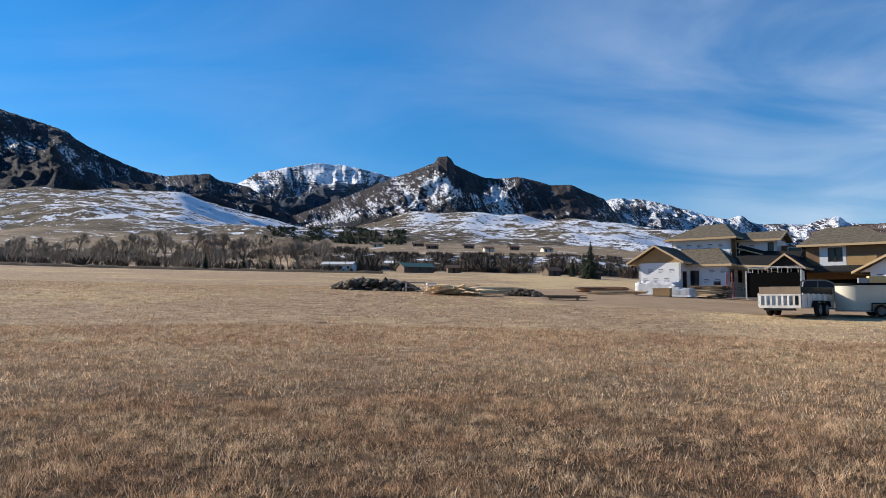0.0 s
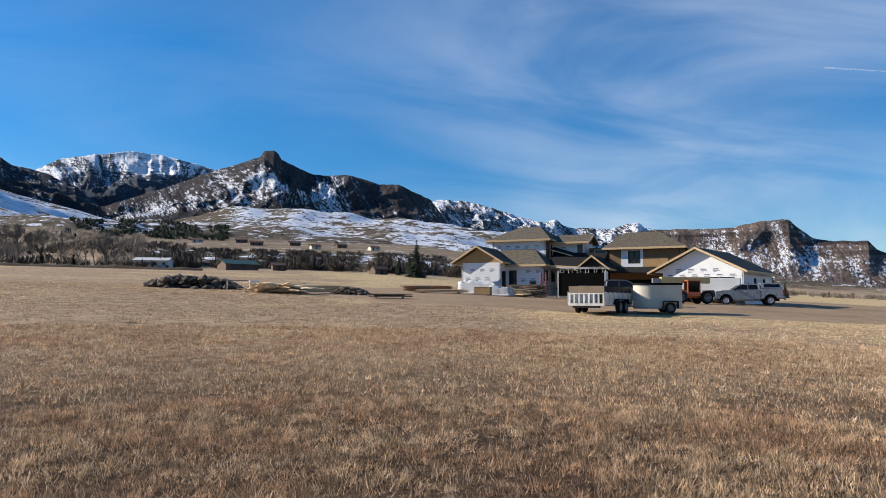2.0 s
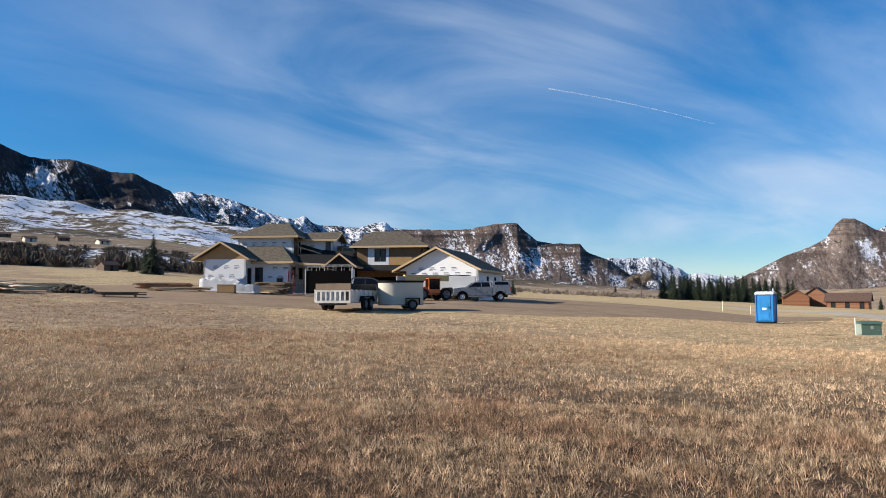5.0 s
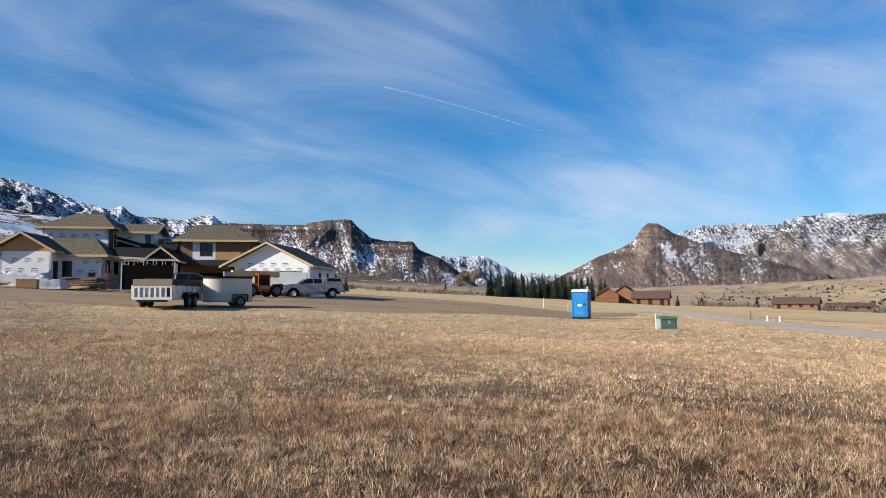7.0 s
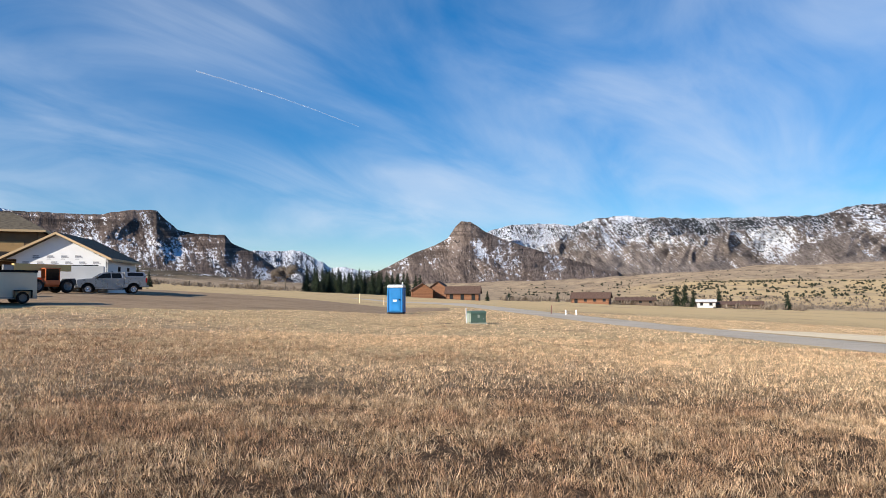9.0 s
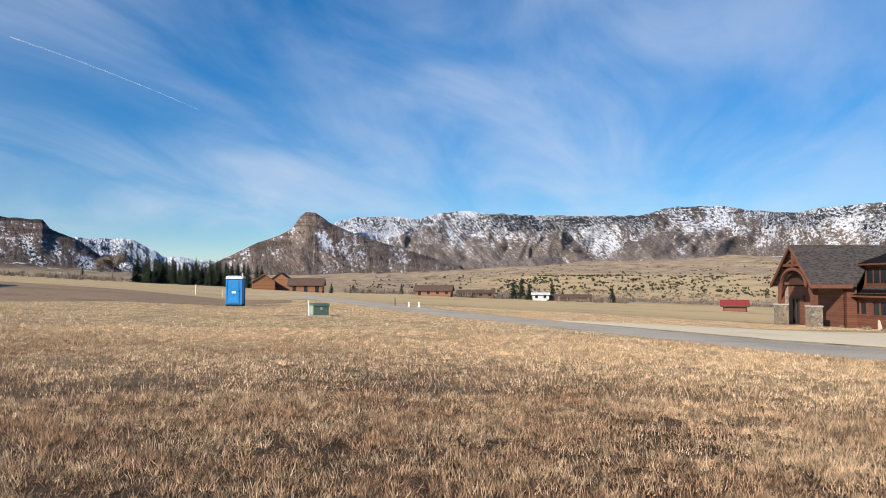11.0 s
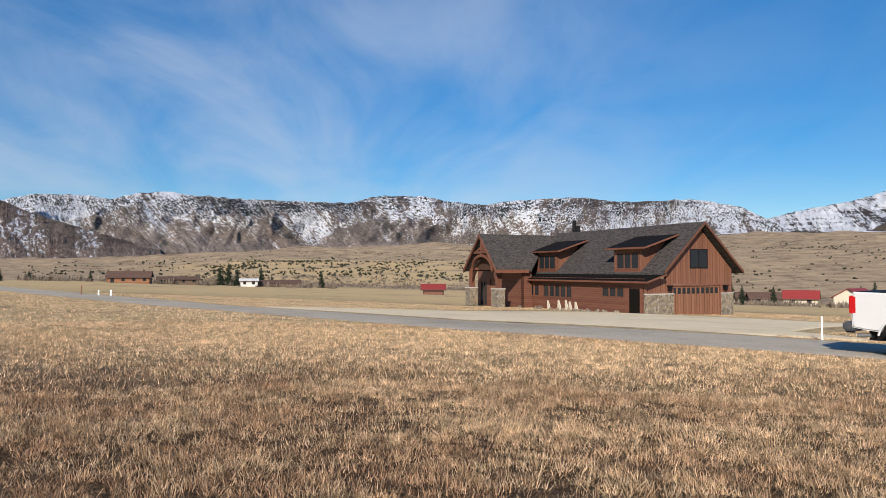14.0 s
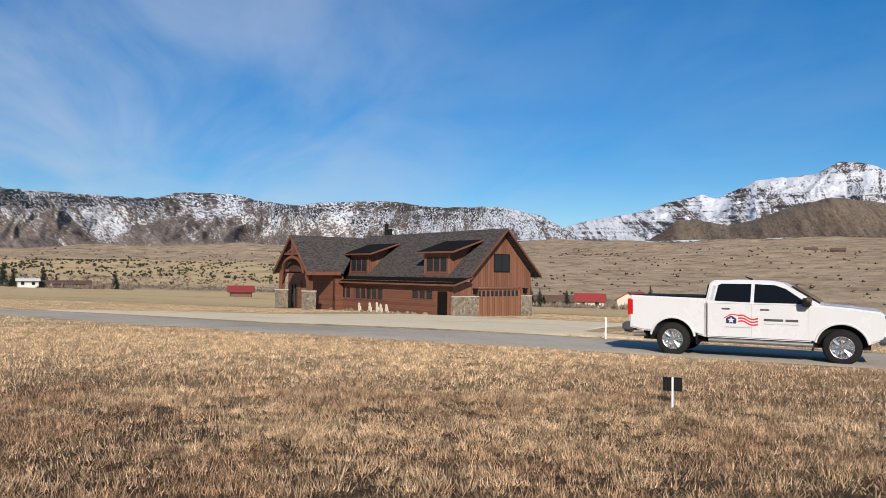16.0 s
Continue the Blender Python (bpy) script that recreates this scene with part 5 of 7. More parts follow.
    # shed dormers
    for x0, x1 in ((2.3, 5.45), (14.95, 18.2)):
        d = part("dormer", boxes((x0 - 0.25, x1 + 0.25, -1.62, -1.5, 3.4, 5.62)), CEDAR_V, h, "shed dormer with a triple window")
        for x, t in ((x0 - 0.25, 0.12), (x1 + 0.25, -0.12)):
            part("dormer_cheek", prism(bmesh.new(), [(x, -1.63, 3.6), (x, -1.63, 5.62), (x, -4.1, 6.4), (x, -4.1, 5.9)], (t, 0, 0)), CEDAR_V, d)
        roof_plane(d, [(x0 - 1.3, -0.9, 5.6), (x1 + 0.8, -0.9, 5.6), (x1 + 0.8, -4.6, 6.72), (x0 - 1.3, -4.6, 6.72)], BLACKROOF, 0.14)
        fascia(d, ((x0 - 1.3, -0.87, 5.61), (x1 + 0.8, -0.87, 5.61)), ((x0 - 1.33, -0.9, 5.61), (x0 - 1.33, -4.6, 6.73)), mat=TIMBER, h=0.15)
        window(h, (x1, -1.5), (x0, -1.5), (0.05, x1 - x0 - 0.05, 3.72, 5.25), TIMBER, 3, "window", 0.02, 0.14, True)
        part("sill", boxes((x0 - 0.2, x1 + 0.2, -1.5, -1.36, 3.48, 3.7)), TIMBER, h)
    # entry wing with the timber porch; its near slope ends where the main roof and dormer begin
    px0, pxm, px1 = 16.74, 20.4, 24.1
    roof_plane(h, [(px0, 4.6, 3.75), (pxm, 4.6, 7.43), (pxm, -6.2, 7.43), (18.7, -2.2, 5.72), (px0, 0.3, 3.75)], SHINGLE, 0.2)
    roof_plane(h, [(pxm, 4.6, 7.43), (px1, 4.6, 3.75), (px1, -8, 3.75), (pxm, -8, 7.43)], SHINGLE, 0.2)
    fascia(h, ((px0, 4.63, 3.74), (pxm, 4.63, 7.42)), ((pxm, 4.63, 7.42), (px1, 4.63, 3.74)), ((px0 - 0.03, 4.6, 3.74), (px0 - 0.03, 0.7, 3.74)), mat=TIMBER, h=0.34, w=0.12)
    wall("entry_wall", h, (27.0, 1.2), (17.2, 1.2), -1.4, 3.7, CEDAR_H, [(0.8, 2.2, -0.2, 2.4), (2.9, 4.9, -0.8, 2.7)], 0.2)
    window(h, (27.0, 1.2), (17.2, 1.2), (0.8, 2.2, -0.2, 2.4), TRIM, 2)
    part("front_door", boxes((22.1, 24.1, 1.05, 1.1, -1.4, 2.7)), DOORWOOD, h)
    part("entry_gable", prism(bmesh.new(), [(px0 + 0.4, 1.2, 3.7), (px1 - 0.4, 1.2, 3.7), (pxm, 1.2, 7.1)], (0, -0.15, 0)), CEDAR_H, h)
    part("porch_ceiling", prism(bmesh.new(), [(px0 + 0.5, 3.5, 3.72), (px1 - 0.5, 3.5, 3.72), (pxm, 3.5, 7.0)], (0, -0.06, 0)), TRIM, h, "dark boarded back of the porch gable")
    wall("entry_side", h, (17.2, 1.2), (17.2, 0.02), -1.4, 3.7, CEDAR_H)
    for x in (18.3, 24.2):
        w = 0.95 if x < 20 else 0.85
        part("stone_pier", boxes((x - w, x + 0.2, 3.2, 4.2, -1.6, 1.75)), STONE, h, "square stone porch pier")
        part("pier_cap", boxes((x - w - 0.05, x + 0.25, 3.15, 4.25, 1.754, 1.86)), CONCRETE, h)
        part("timber_post", round_box(x - 0.7, x - 0.2, 3.45, 3.95, 1.864, 3.7, 0.02), TIMBER, h)
        part("bracket", prism(bmesh.new(), [(x - 0.7, 3.55, 2.2), (x - 0.2, 3.55, 2.2), (x + (0.5 if x < 20 else -1.4), 3.55, 3.6), (x - 0.45, 3.55, 3.6)], (0, 0.3, 0)), TIMBER, h)
    part("tie_beam", boxes((16.9, 18.6, 3.52, 3.88, 3.7, 3.95), (22.6, 24.0, 3.52, 3.88, 3.7, 3.95)), TIMBER, h)
    bm = bmesh.new()
    last = None
    for i in range(15):
        a = math.pi * i / 14
        p = Vector((pxm + 2.2 * math.cos(a), 4.3, 3.7 + 1.5 * math.sin(a)))
        if last:
            beam(bm, last + Vector((0, 0, 0.12)), p + Vector((0, 0, 0.12)), 0.26, 0.26)
        last = p
    part("arched_brace", bm, TIMBER, h)
    part("collar_beam", beam(bmesh.new(), (pxm - 1.7, 4.3, 5.65), (pxm + 1.7, 4.3, 5.65), 0.25, 0.24), TIMBER, h)
    part("king_post", boxes((pxm - 0.12, pxm + 0.12, 4.18, 4.42, 5.3, 7.2)), TIMBER, h)
    for s in (-1, 1):
        part("truss_strut", beam(bmesh.new(), (pxm + s * 0.1, 4.3, 6.1), (pxm + s * 1.0, 4.3, 5.75), 0.2, 0.2), TIMBER, h)
    part("porch_slab", boxes((16.6, 25.2, 0.0, 4.7, -1.6, -0.72)), CONCRETE, h)
    for dx, hh in ((0, 0.6), (0.75, 1.5)):
        part("chimney_flue", rod(bmesh.new(), (20.6 + dx, -8.5, 5.0), (20.6 + dx, -8.5, 8.2 + hh * 0.7), 0.24, n=12), BLACKP, h, "black metal flue")
    h.scale = (1, 0.95, 1)
    return h


def small_house(name, az, r, turn, w, d, hw, hr, wall_mat, roof_mat, label, doors=2, group="", category="house", base=0.6):
    """A plain gabled building far off: walls, roof planes, windows and a door."""
    p = at(az, r)
    zs = [ground_z(p.x + i, p.y + j) for i in (-w / 2, w / 2) for j in (-d / 2, d / 2)]
    p.z = min(zs) * 0.5 + p.z * 0.5
    h = thing(name, p, turn, label, category, group)
    n = max(1, int(w / 3.2))
    hol = []
    for i in range(n):
        c = w * (i + 0.5) / n
        hol.append((c - 0.55, c + 0.55, 0.9, 2.0) if i >= doors else (c - 0.6, c + 0.6, 0.02, 2.1))
    hol = [q for q in hol if q[3] < hw]
    wall("wall", h, (-w / 2, -d / 2), (w / 2, -d / 2), -base, hw, wall_mat, hol)
    for q in hol:
        window(h, (-w / 2, -d / 2), (w / 2, -d / 2), q, TRIM)
    for x0, x1 in ((w / 2, w / 2), (-w / 2, -w / 2)):
        a, b = ((x0, -d / 2), (x0, d / 2)) if x0 > 0 else ((x0, d / 2), (x0, -d / 2))
        wall("wall", h, a, b, -base, hw, wall_mat)
        part("gable", prism(bmesh.new(), [(x0, -d / 2, hw), (x0, d / 2, hw), (x0, 0, hr - 0.1)], (-0.15 if x0 > 0 else 0.15, 0, 0)), wall_mat, h)
    wall("wall", h, (w / 2, d / 2), (-w / 2, d / 2), -base, hw, wall_mat)
    gable_roof(h, -w / 2 - 0.5, w / 2 + 0.5, -d / 2 - 0.5, d / 2 + 0.5, hw - 0.15, hr, roof_mat, "x", TRIM, 0.14)
    return h


building_site_house()
timber_house()


# ---- vehicles ----
def wheel(parent, x, y, r, w, rim_mat, side, spokes=8):
    """A tyre and a spoked rim; side is +1 on the left."""
    hub = new("wheel")
    hub.parent = parent
    hub.matrix_basis = pose(x, y, r)
    hw = w / 2
    prof = [(r * 0.62, -hw), (r * 0.9, -hw), (r * 0.97, -hw * 0.8), (r, -hw * 0.45), (r, hw * 0.45), (r * 0.97, hw * 0.8), (r * 0.9, hw), (r * 0.62, hw), (r * 0.6, 0), (r * 0.62, -hw)]
    part("tyre", lathe(prof), RUBBER, hub, smooth=True)
    f = side * hw
    bm = lathe([(r * 0.64, f * 0.98), (r * 0.6, f * 1.0), (r * 0.56, f * 0.9), (r * 0.55, f * 0.3), (r * 0.1, f * 0.25)])
    part("rim", bm, rim_mat, hub, smooth=True)
    bm = bmesh.new()
    for i in range(spokes):
        a = 2 * math.pi * i / spokes
        for da in (-0.12, 0.12):
            p = Vector((math.cos(a + da * 0.6) * r * 0.14, f * 0.8, math.sin(a + da * 0.6) * r * 0.14))
            q = Vector((math.cos(a + da) * r * 0.58, f * 0.92, math.sin(a + da) * r * 0.58))
            rod(bm, p, q, r * 0.05, r * 0.04, 6)
    rod(bm, (0, f * 0.6, 0), (0, f * 0.95, 0), r * 0.16, r * 0.13, 14)
    part("spokes", bm, rim_mat, hub)
    return hub


def arch(cx, cz, r, z0, n=14):
    """The edge of a wheel arch, from its front foot to its rear foot."""
    a0 = math.asin(max(-1, min(1, (z0 - cz) / r)))
    return [(cx + r * math.cos(a0 + (math.pi - 2 * a0) * i / n), cz + r * math.sin(a0 + (math.pi - 2 * a0) * i / n)) for i in range(n + 1)]


def pickup(place, turn, paint, label, topper=False, decal=False, rim=None, tilt=(0, 0)):
    """A crew-cab pickup, x to its front."""
    v = thing("pickup_truck", place, turn, label, "pickup truck")
    v.matrix_basis = pose(*place, tilt[0], tilt[1], turn)
    ra, fa, wr = -1.72, 2.03, 0.41
    W = 0.99
    low = [(2.86, 0.62), (2.93, 0.95), (2.9, 1.16), (2.78, 1.24), (2.2, 1.31), (1.62, 1.355), (-0.9, 1.36)]
    front = low + [(-0.9, 0.5)] + [(fa - 0.72, 0.5)] + arch(fa, wr, 0.53, 0.5)[::-1]
    bed = [(-0.93, 1.36), (-0.93, 1.45), (-2.78, 1.49), (-2.83, 1.2), (-2.8, 0.66), (-2.5, 0.6)] + [(q[0], q[1]) for q in arch(ra, wr, 0.53, 0.58)][::-1] + [(-0.93, 0.5)]
    for nm, outline in (("body", front), ("bed", bed)):
        bm = bmesh.new()
        prism(bm, [(x, -W, z) for x, z in outline], (0, 2 * W, 0))
        bmesh.ops.recalc_face_normals(bm, faces=bm.faces)
        top = [e for e in bm.edges if all(abs(abs(q.co.y) - W) < 1e-4 for q in e.verts) and (e.verts[0].co.y * e.verts[1].co.y > 0)]
        bmesh.ops.bevel(bm, geom=top, offset=0.035, segments=3, affect="EDGES")
        part(nm, bm, paint, v)
    # bulged shoulder line and arch lips
    for s in (-1, 1):
        for cx in (ra, fa):
            bm = bmesh.new()
            pts = arch(cx, wr, 0.545, 0.5, 16)
            for p, q in zip(pts, pts[1:]):
                rod(bm, (p[0], s * (W - 0.005), p[1]), (q[0], s * (W - 0.005), q[1]), 0.028, n=6)
            part("arch_lip", bm, BLACKP if topper else paint, v)
    part("underbody", boxes((-2.5, 2.6, -0.75, 0.75, 0.36, 0.62)), BLACKP, v)
    for cx in (ra, fa):
        part("wheel_well", boxes((cx - 0.52, cx + 0.52, -0.8, 0.8, 0.45, 0.98)), BLACKP, v)
    # cab: tapers in to the roof
    outline = [(-0.94, 1.34), (-0.88, 1.82), (-0.78, 1.9), (-0.2, 1.925), (0.5, 1.91), (0.78, 1.86), (1.0, 1.74), (1.64, 1.345)]

    def cy(z):
        return 0.975 - 0.33 * max(0.0, z - 1.34) / 0.58

    bm = bmesh.new()
    left = [bm.verts.new((x, cy(z), z)) for x, z in outline]
    right = [bm.verts.new((x, -cy(z), z)) for x, z in outline]
    bm.faces.new(left)
    bm.faces.new(right[::-1])
    for i in range(len(outline)):
        j = (i + 1) % len(outline)
        bm.faces.new((left[i], right[i], right[j], left[j]))
    bmesh.ops.bevel(bm, geom=[e for e in bm.edges if e.verts[0].co.y * e.verts[1].co.y > 0 and max(q.co.z for q in e.verts) > 1.5], offset=0.04, segments=3, affect="EDGES")
    part("cab", bm, paint, v)
    part("windscreen", prism(bmesh.new(), [(0.99, -0.74, 1.775), (0.99, 0.74, 1.775), (1.585, 0.9, 1.405), (1.585, -0.9, 1.405)], (0.012, 0, 0.015)), TINT, v)
    part("rear_window", prism(bmesh.new(), [(-0.955, -0.75, 1.45), (-0.955, 0.75, 1.45), (-0.905, 0.68, 1.8), (-0.905, -0.68, 1.8)], (-0.012, 0, 0)), TINT, v)
    for s in (-1, 1):
        for pts in ([(-0.72, 1.4), (-0.66, 1.78), (-0.58, 1.82), (0.1, 1.82), (0.1, 1.38)], [(0.18, 1.38), (0.18, 1.82), (0.62, 1.8), (0.86, 1.72), (1.3, 1.42), (1.3, 1.38)]):
            part("side_window", prism(bmesh.new(), [(x, s * (cy(z) + 0.004), z) for x, z in pts], (0, s * 0.008, 0)), TINT, v)
        part("quarter_panel", prism(bmesh.new(), [(x, s * (cy(z) + 0.003), z) for x, z in [(-0.82, 1.42), (-0.78, 1.78), (-0.71, 1.78), (-0.76, 1.42)]], (0, s * 0.006, 0)), GREYV, v)
        for x in (-0.55, 0.32):
            part("door_handle", round_box(x, x + 0.2, s * W - 0.01, s * W + 0.03, 1.19, 1.23, 0.008), CHROME, v)
        for x in (-0.93, 0.13, 1.36):
            part("door_gap", boxes((x - 0.004, x + 0.004, s * W - 0.004, s * W + 0.002, 0.55, 1.34)), GREYV, v)
        m = part("mirror", round_box(1.22, 1.42, s * 1.02 - 0.02 if s > 0 else -1.24, 1.24 if s > 0 else -1.0, 1.32, 1.52, 0.03), BLACKP, v)
        part("mirror_cap", round_box(1.3, 1.44, s * 1.04 if s > 0 else -1.25, 1.25 if s > 0 else -1.04, 1.4, 1.54, 0.03), CHROME, m)
        part("running_board", rod(bmesh.new(), (-0.85, s * 0.98, 0.43), (1.45, s * 0.98, 0.43), 0.055, n=10), STEEL, v)
        part("headlight", round_box(2.62, 2.9, s * 0.98 - 0.12 if s > 0 else -0.985, 0.985 if s > 0 else -0.86, 1.0, 1.16, 0.02), BLACKP, v, "dark headlight housing")
        part("tail_light", round_box(-2.86, -2.7, 0.83 if s > 0 else -1.0, 1.0 if s > 0 else -0.83, 0.98, 1.4, 0.02), REDLENS, v, "red tail light")
        part("mud_flap", boxes((fa - 0.62, fa - 0.58, s * 0.75 if s > 0 else -0.97, 0.97 if s > 0 else -0.75, 0.3, 0.62)), BLACKP, v)
        part("mud_flap", boxes((ra + 0.56, ra + 0.6, s * 0.75 if s > 0 else -0.97, 0.97 if s > 0 else -0.75, 0.3, 0.62)), BLACKP, v)
        for cx in (ra, fa):
            wheel(v, cx, s * 0.85, wr, 0.27, rim or ALLOY, s)
    part("grille", boxes((2.88, 2.95, -0.75, 0.75, 0.78, 1.12)), BLACKP, v)
    part("front_bumper", round_box(2.72, 3.05, -0.97, 0.97, 0.5, 0.74, 0.05), CHAR if not topper else STEEL, v)
    part("rear_bumper", round_box(-3.02, -2.7, -0.95, 0.95, 0.56, 0.78, 0.04), CHAR if not topper else STEEL, v)
    part("tow_hitch", boxes((-3.2, -3.0, -0.04, 0.04, 0.46, 0.52)), BLACKP, v)
    part("exhaust_tip", rod(bmesh.new(), (-2.75, -0.78, 0.46), (-2.45, -0.78, 0.48), 0.05, n=10), STEEL, v)
    part("tailgate", round_box(-2.855, -2.8, -0.8, 0.8, 0.8, 1.42, 0.02), paint, v)
    part("aerial", rod(bmesh.new(), (0.05, 0.0, 1.92), (-0.12, 0.0, 2.0), 0.03, 0.012, 8), BLACKP, v)
    if topper:
        bm = bmesh.new()
        prism(bm, [(-0.98, -0.9, 1.47), (-2.8, -0.9, 1.49), (-2.62, -0.78, 1.95), (-1.0, -0.78, 1.98)], (0, 0, 0.001))
        bm.free()
        bm = bmesh.new()
        lo = [bm.verts.new(p) for p in ((-0.96, -0.96, 1.49), (-2.8, -0.96, 1.5), (-2.8, 0.96, 1.5), (-0.96, 0.96, 1.49))]
        hi = [bm.verts.new(p) for p in ((-1.0, -0.78, 1.97), (-2.6, -0.78, 1.95), (-2.6, 0.78, 1.95), (-1.0, 0.78, 1.97))]
        bm.faces.new(hi)
        bm.faces.new(lo[::-1])
        for i in range(4):
            bm.faces.new((lo[i], lo[(i + 1) % 4], hi[(i + 1) % 4], hi[i]))
        part("canopy", bm, paint, v, "canopy shell over the bed")
        for s in (-1, 1):
            part("canopy_window", prism(bmesh.new(), [(-1.2, s * 0.93, 1.58), (-2.55, s * 0.93, 1.58), (-2.5, s * 0.83, 1.86), (-1.2, s * 0.83, 1.86)], (0, s * 0.01, 0.003)), TINT, v)
    else:
        part("bed_cover", round_box(-2.74, -0.96, -0.93, 0.93, 1.43, 1.5, 0.02), BLACKP, v, "black soft bed cover")
    if decal:
        # the door emblem: roof line, house with a star, waving stripes, and two rows of lettering as bars; on the right flank
        y = -W - 0.006

        def flat(nm, pts, mat, parent=v):
            return part(nm, prism(bmesh.new(), [(x, y, z) for x, z in pts], (0, 0.004, 0)), mat, parent)

        k0, kx, kz = 0.66, -0.33, 0.86

        def em(pts):
            return [((x + 0.24) * k0 + kx, (z - 0.88) * k0 + kz) for x, z in pts]

        flat("emblem_house", em([(-0.42, 0.88), (-0.06, 0.88), (-0.06, 1.06), (-0.24, 1.17), (-0.42, 1.06)]), NAVY)
        star = []
        for i in range(10):
            a = math.pi / 2 + math.pi * i / 5
            rr = 0.13 if i % 2 == 0 else 0.055
            star.append((-0.24 + rr * math.cos(a), 1.0 + rr * math.sin(a)))
        y -= 0.005
        flat("emblem_star", em(star), WHITEPAINT)
        y += 0.005
        flat("emblem_roof", em([(-0.5, 1.08), (-0.24, 1.24), (0.06, 1.2), (0.06, 1.16), (-0.22, 1.2), (-0.48, 1.05)]), RED)
        for k in range(3):
            up, dn = [], []
            for i in range(13):
                x = 0.0 + 0.68 * i / 12 - 0.0
                z = 1.2 - k * 0.105 - 0.12 * i / 12 * 0.9 + 0.045 * math.sin(i / 12 * 2 * math.pi * 1.1)
                up.append((x, z))
                dn.append((x, z - 0.055))
            flat("emblem_stripe", em(up + dn[::-1]), RED)
        for x0, x1, z0, z1, mat in ((0.4, 0.82, 0.945, 1.0, CHAR), (0.87, 1.14, 0.945, 1.0, CHAR), (0.4, 1.16, 0.87, 0.892, GREYV), (-0.46, 0.12, 0.76, 0.785, GREYV)):
            flat("lettering_bar", [(x0, z0), (x1, z0), (x1, z1), (x0, z1)], mat)
    return v


def set_down(x, y, up=0.0):
    return (x, y, ground_z(x, y) + up)


def on_road(s, n):
    x, y = road_xy(s, n)
    return set_down(x, y, 0.02)


tp = on_road(2.32, 19.9)
pickup(tp, math.degrees(math.atan2(-0.632, -0.775)), WHITEPAINT, "white crew-cab pickup with red and navy door emblem on the road", decal=True)


def dump_trailer():
    """Open utility trailer, white rails and plywood side boards; x to its front."""
    t = thing("utility_trailer", set_down(19.0, 38.9, 0.05), 43, "white steel utility trailer with raised plywood sides, parked in dirt yard", "trailer")
    L, W2 = 4.4, 1.05
    part("deck", boxes((-L / 2, L / 2, -W2, W2, 0.5, 0.58)), OLDWOOD, t)
    for s in (-1, 1):
        bm = boxes((-L / 2, L / 2, s * W2 - 0.04, s * W2 + 0.04, 0.45, 0.6), (-L / 2, L / 2, s * W2 - 0.04, s * W2 + 0.04, 1.08, 1.16))
        part("side_rail", bm, OLDWHITE, t)
        part("side_panel", boxes((-L / 2 + 0.03, L / 2 - 0.03, s * W2 - 0.015, s * W2 + 0.015, 0.602, 1.078)), OLDWHITE, t)
        for i in range(7):
            x = -L / 2 + 0.04 + i * (L - 0.08) / 6
            part("stake_post", boxes((x - 0.04, x + 0.04, s * (W2 + 0.06) - 0.025, s * (W2 + 0.06) + 0.025, 0.5, 1.2)), OLDWHITE, t)
        part("plywood_side", boxes((-L / 2, L / 2, s * (W2 - 0.03) - 0.012, s * (W2 - 0.03) + 0.012, 1.165, 1.5)), BLACKP if s < 0 else OLDWOOD, t)
        fender = bmesh.new()
        prism(fender, [(-1.0, s * W2 + s * 0.05, 0.5), (-0.8, s * W2 + s * 0.05, 0.82), (0.9, s * W2 + s * 0.05, 0.82), (1.1, s * W2 + s * 0.05, 0.5), (1.02, s * W2 + s * 0.05, 0.5), (0.86, s * W2 + s * 0.05, 0.76), (-0.76, s * W2 + s * 0.05, 0.76), (-0.92, s * W2 + s * 0.05, 0.5)], (0, s * 0.26, 0))
        part("fender", fender, BLACKP, t)
        for x in (-0.42, 0.5):
            wheel(t, x, s * (W2 + 0.18), 0.36, 0.22, STEEL, s, 6)
    g = part("tailgate", boxes((-L / 2 - 0.05, -L / 2, -W2, W2, 0.42, 0.56), (-L / 2 - 0.05, -L / 2, -W2, W2, 1.06, 1.14)), OLDWHITE, t)
    for i in range(8):
        y = -W2 + 0.05 + i * (2 * W2 - 0.1) / 7
        part("gate_bar", boxes((-L / 2 - 0.045, -L / 2 - 0.005, y - 0.05, y + 0.05, 0.565, 1.055)), OLDWHITE, g)
    part("gate_board", boxes((-L / 2 - 0.03, -L / 2 - 0.01, -W2, W2, 1.15, 1.52)), OLDWOOD, t, "weathered plywood tailboard")
    part("front_panel", boxes((L / 2, L / 2 + 0.04, -W2, W2, 0.5, 1.5)), OLDWOOD, t)
    part("bumper_beam", boxes((-L / 2 - 0.1, -L / 2 + 0.02, -0.8, 0.8, 0.3, 0.42)), BLACKP, t)
    bm = bmesh.new()
    for s in (-1, 1):
        rod(bm, (L / 2, s * 0.7, 0.45), (L / 2 + 1.3, 0, 0.45), 0.05, n=6)
    part("drawbar", bm, STEEL, t)
    part("jack", rod(bmesh.new(), (L / 2 + 1.1, 0, 0.0), (L / 2 + 1.1, 0, 0.95), 0.04, n=8), STEEL, t)
    return t


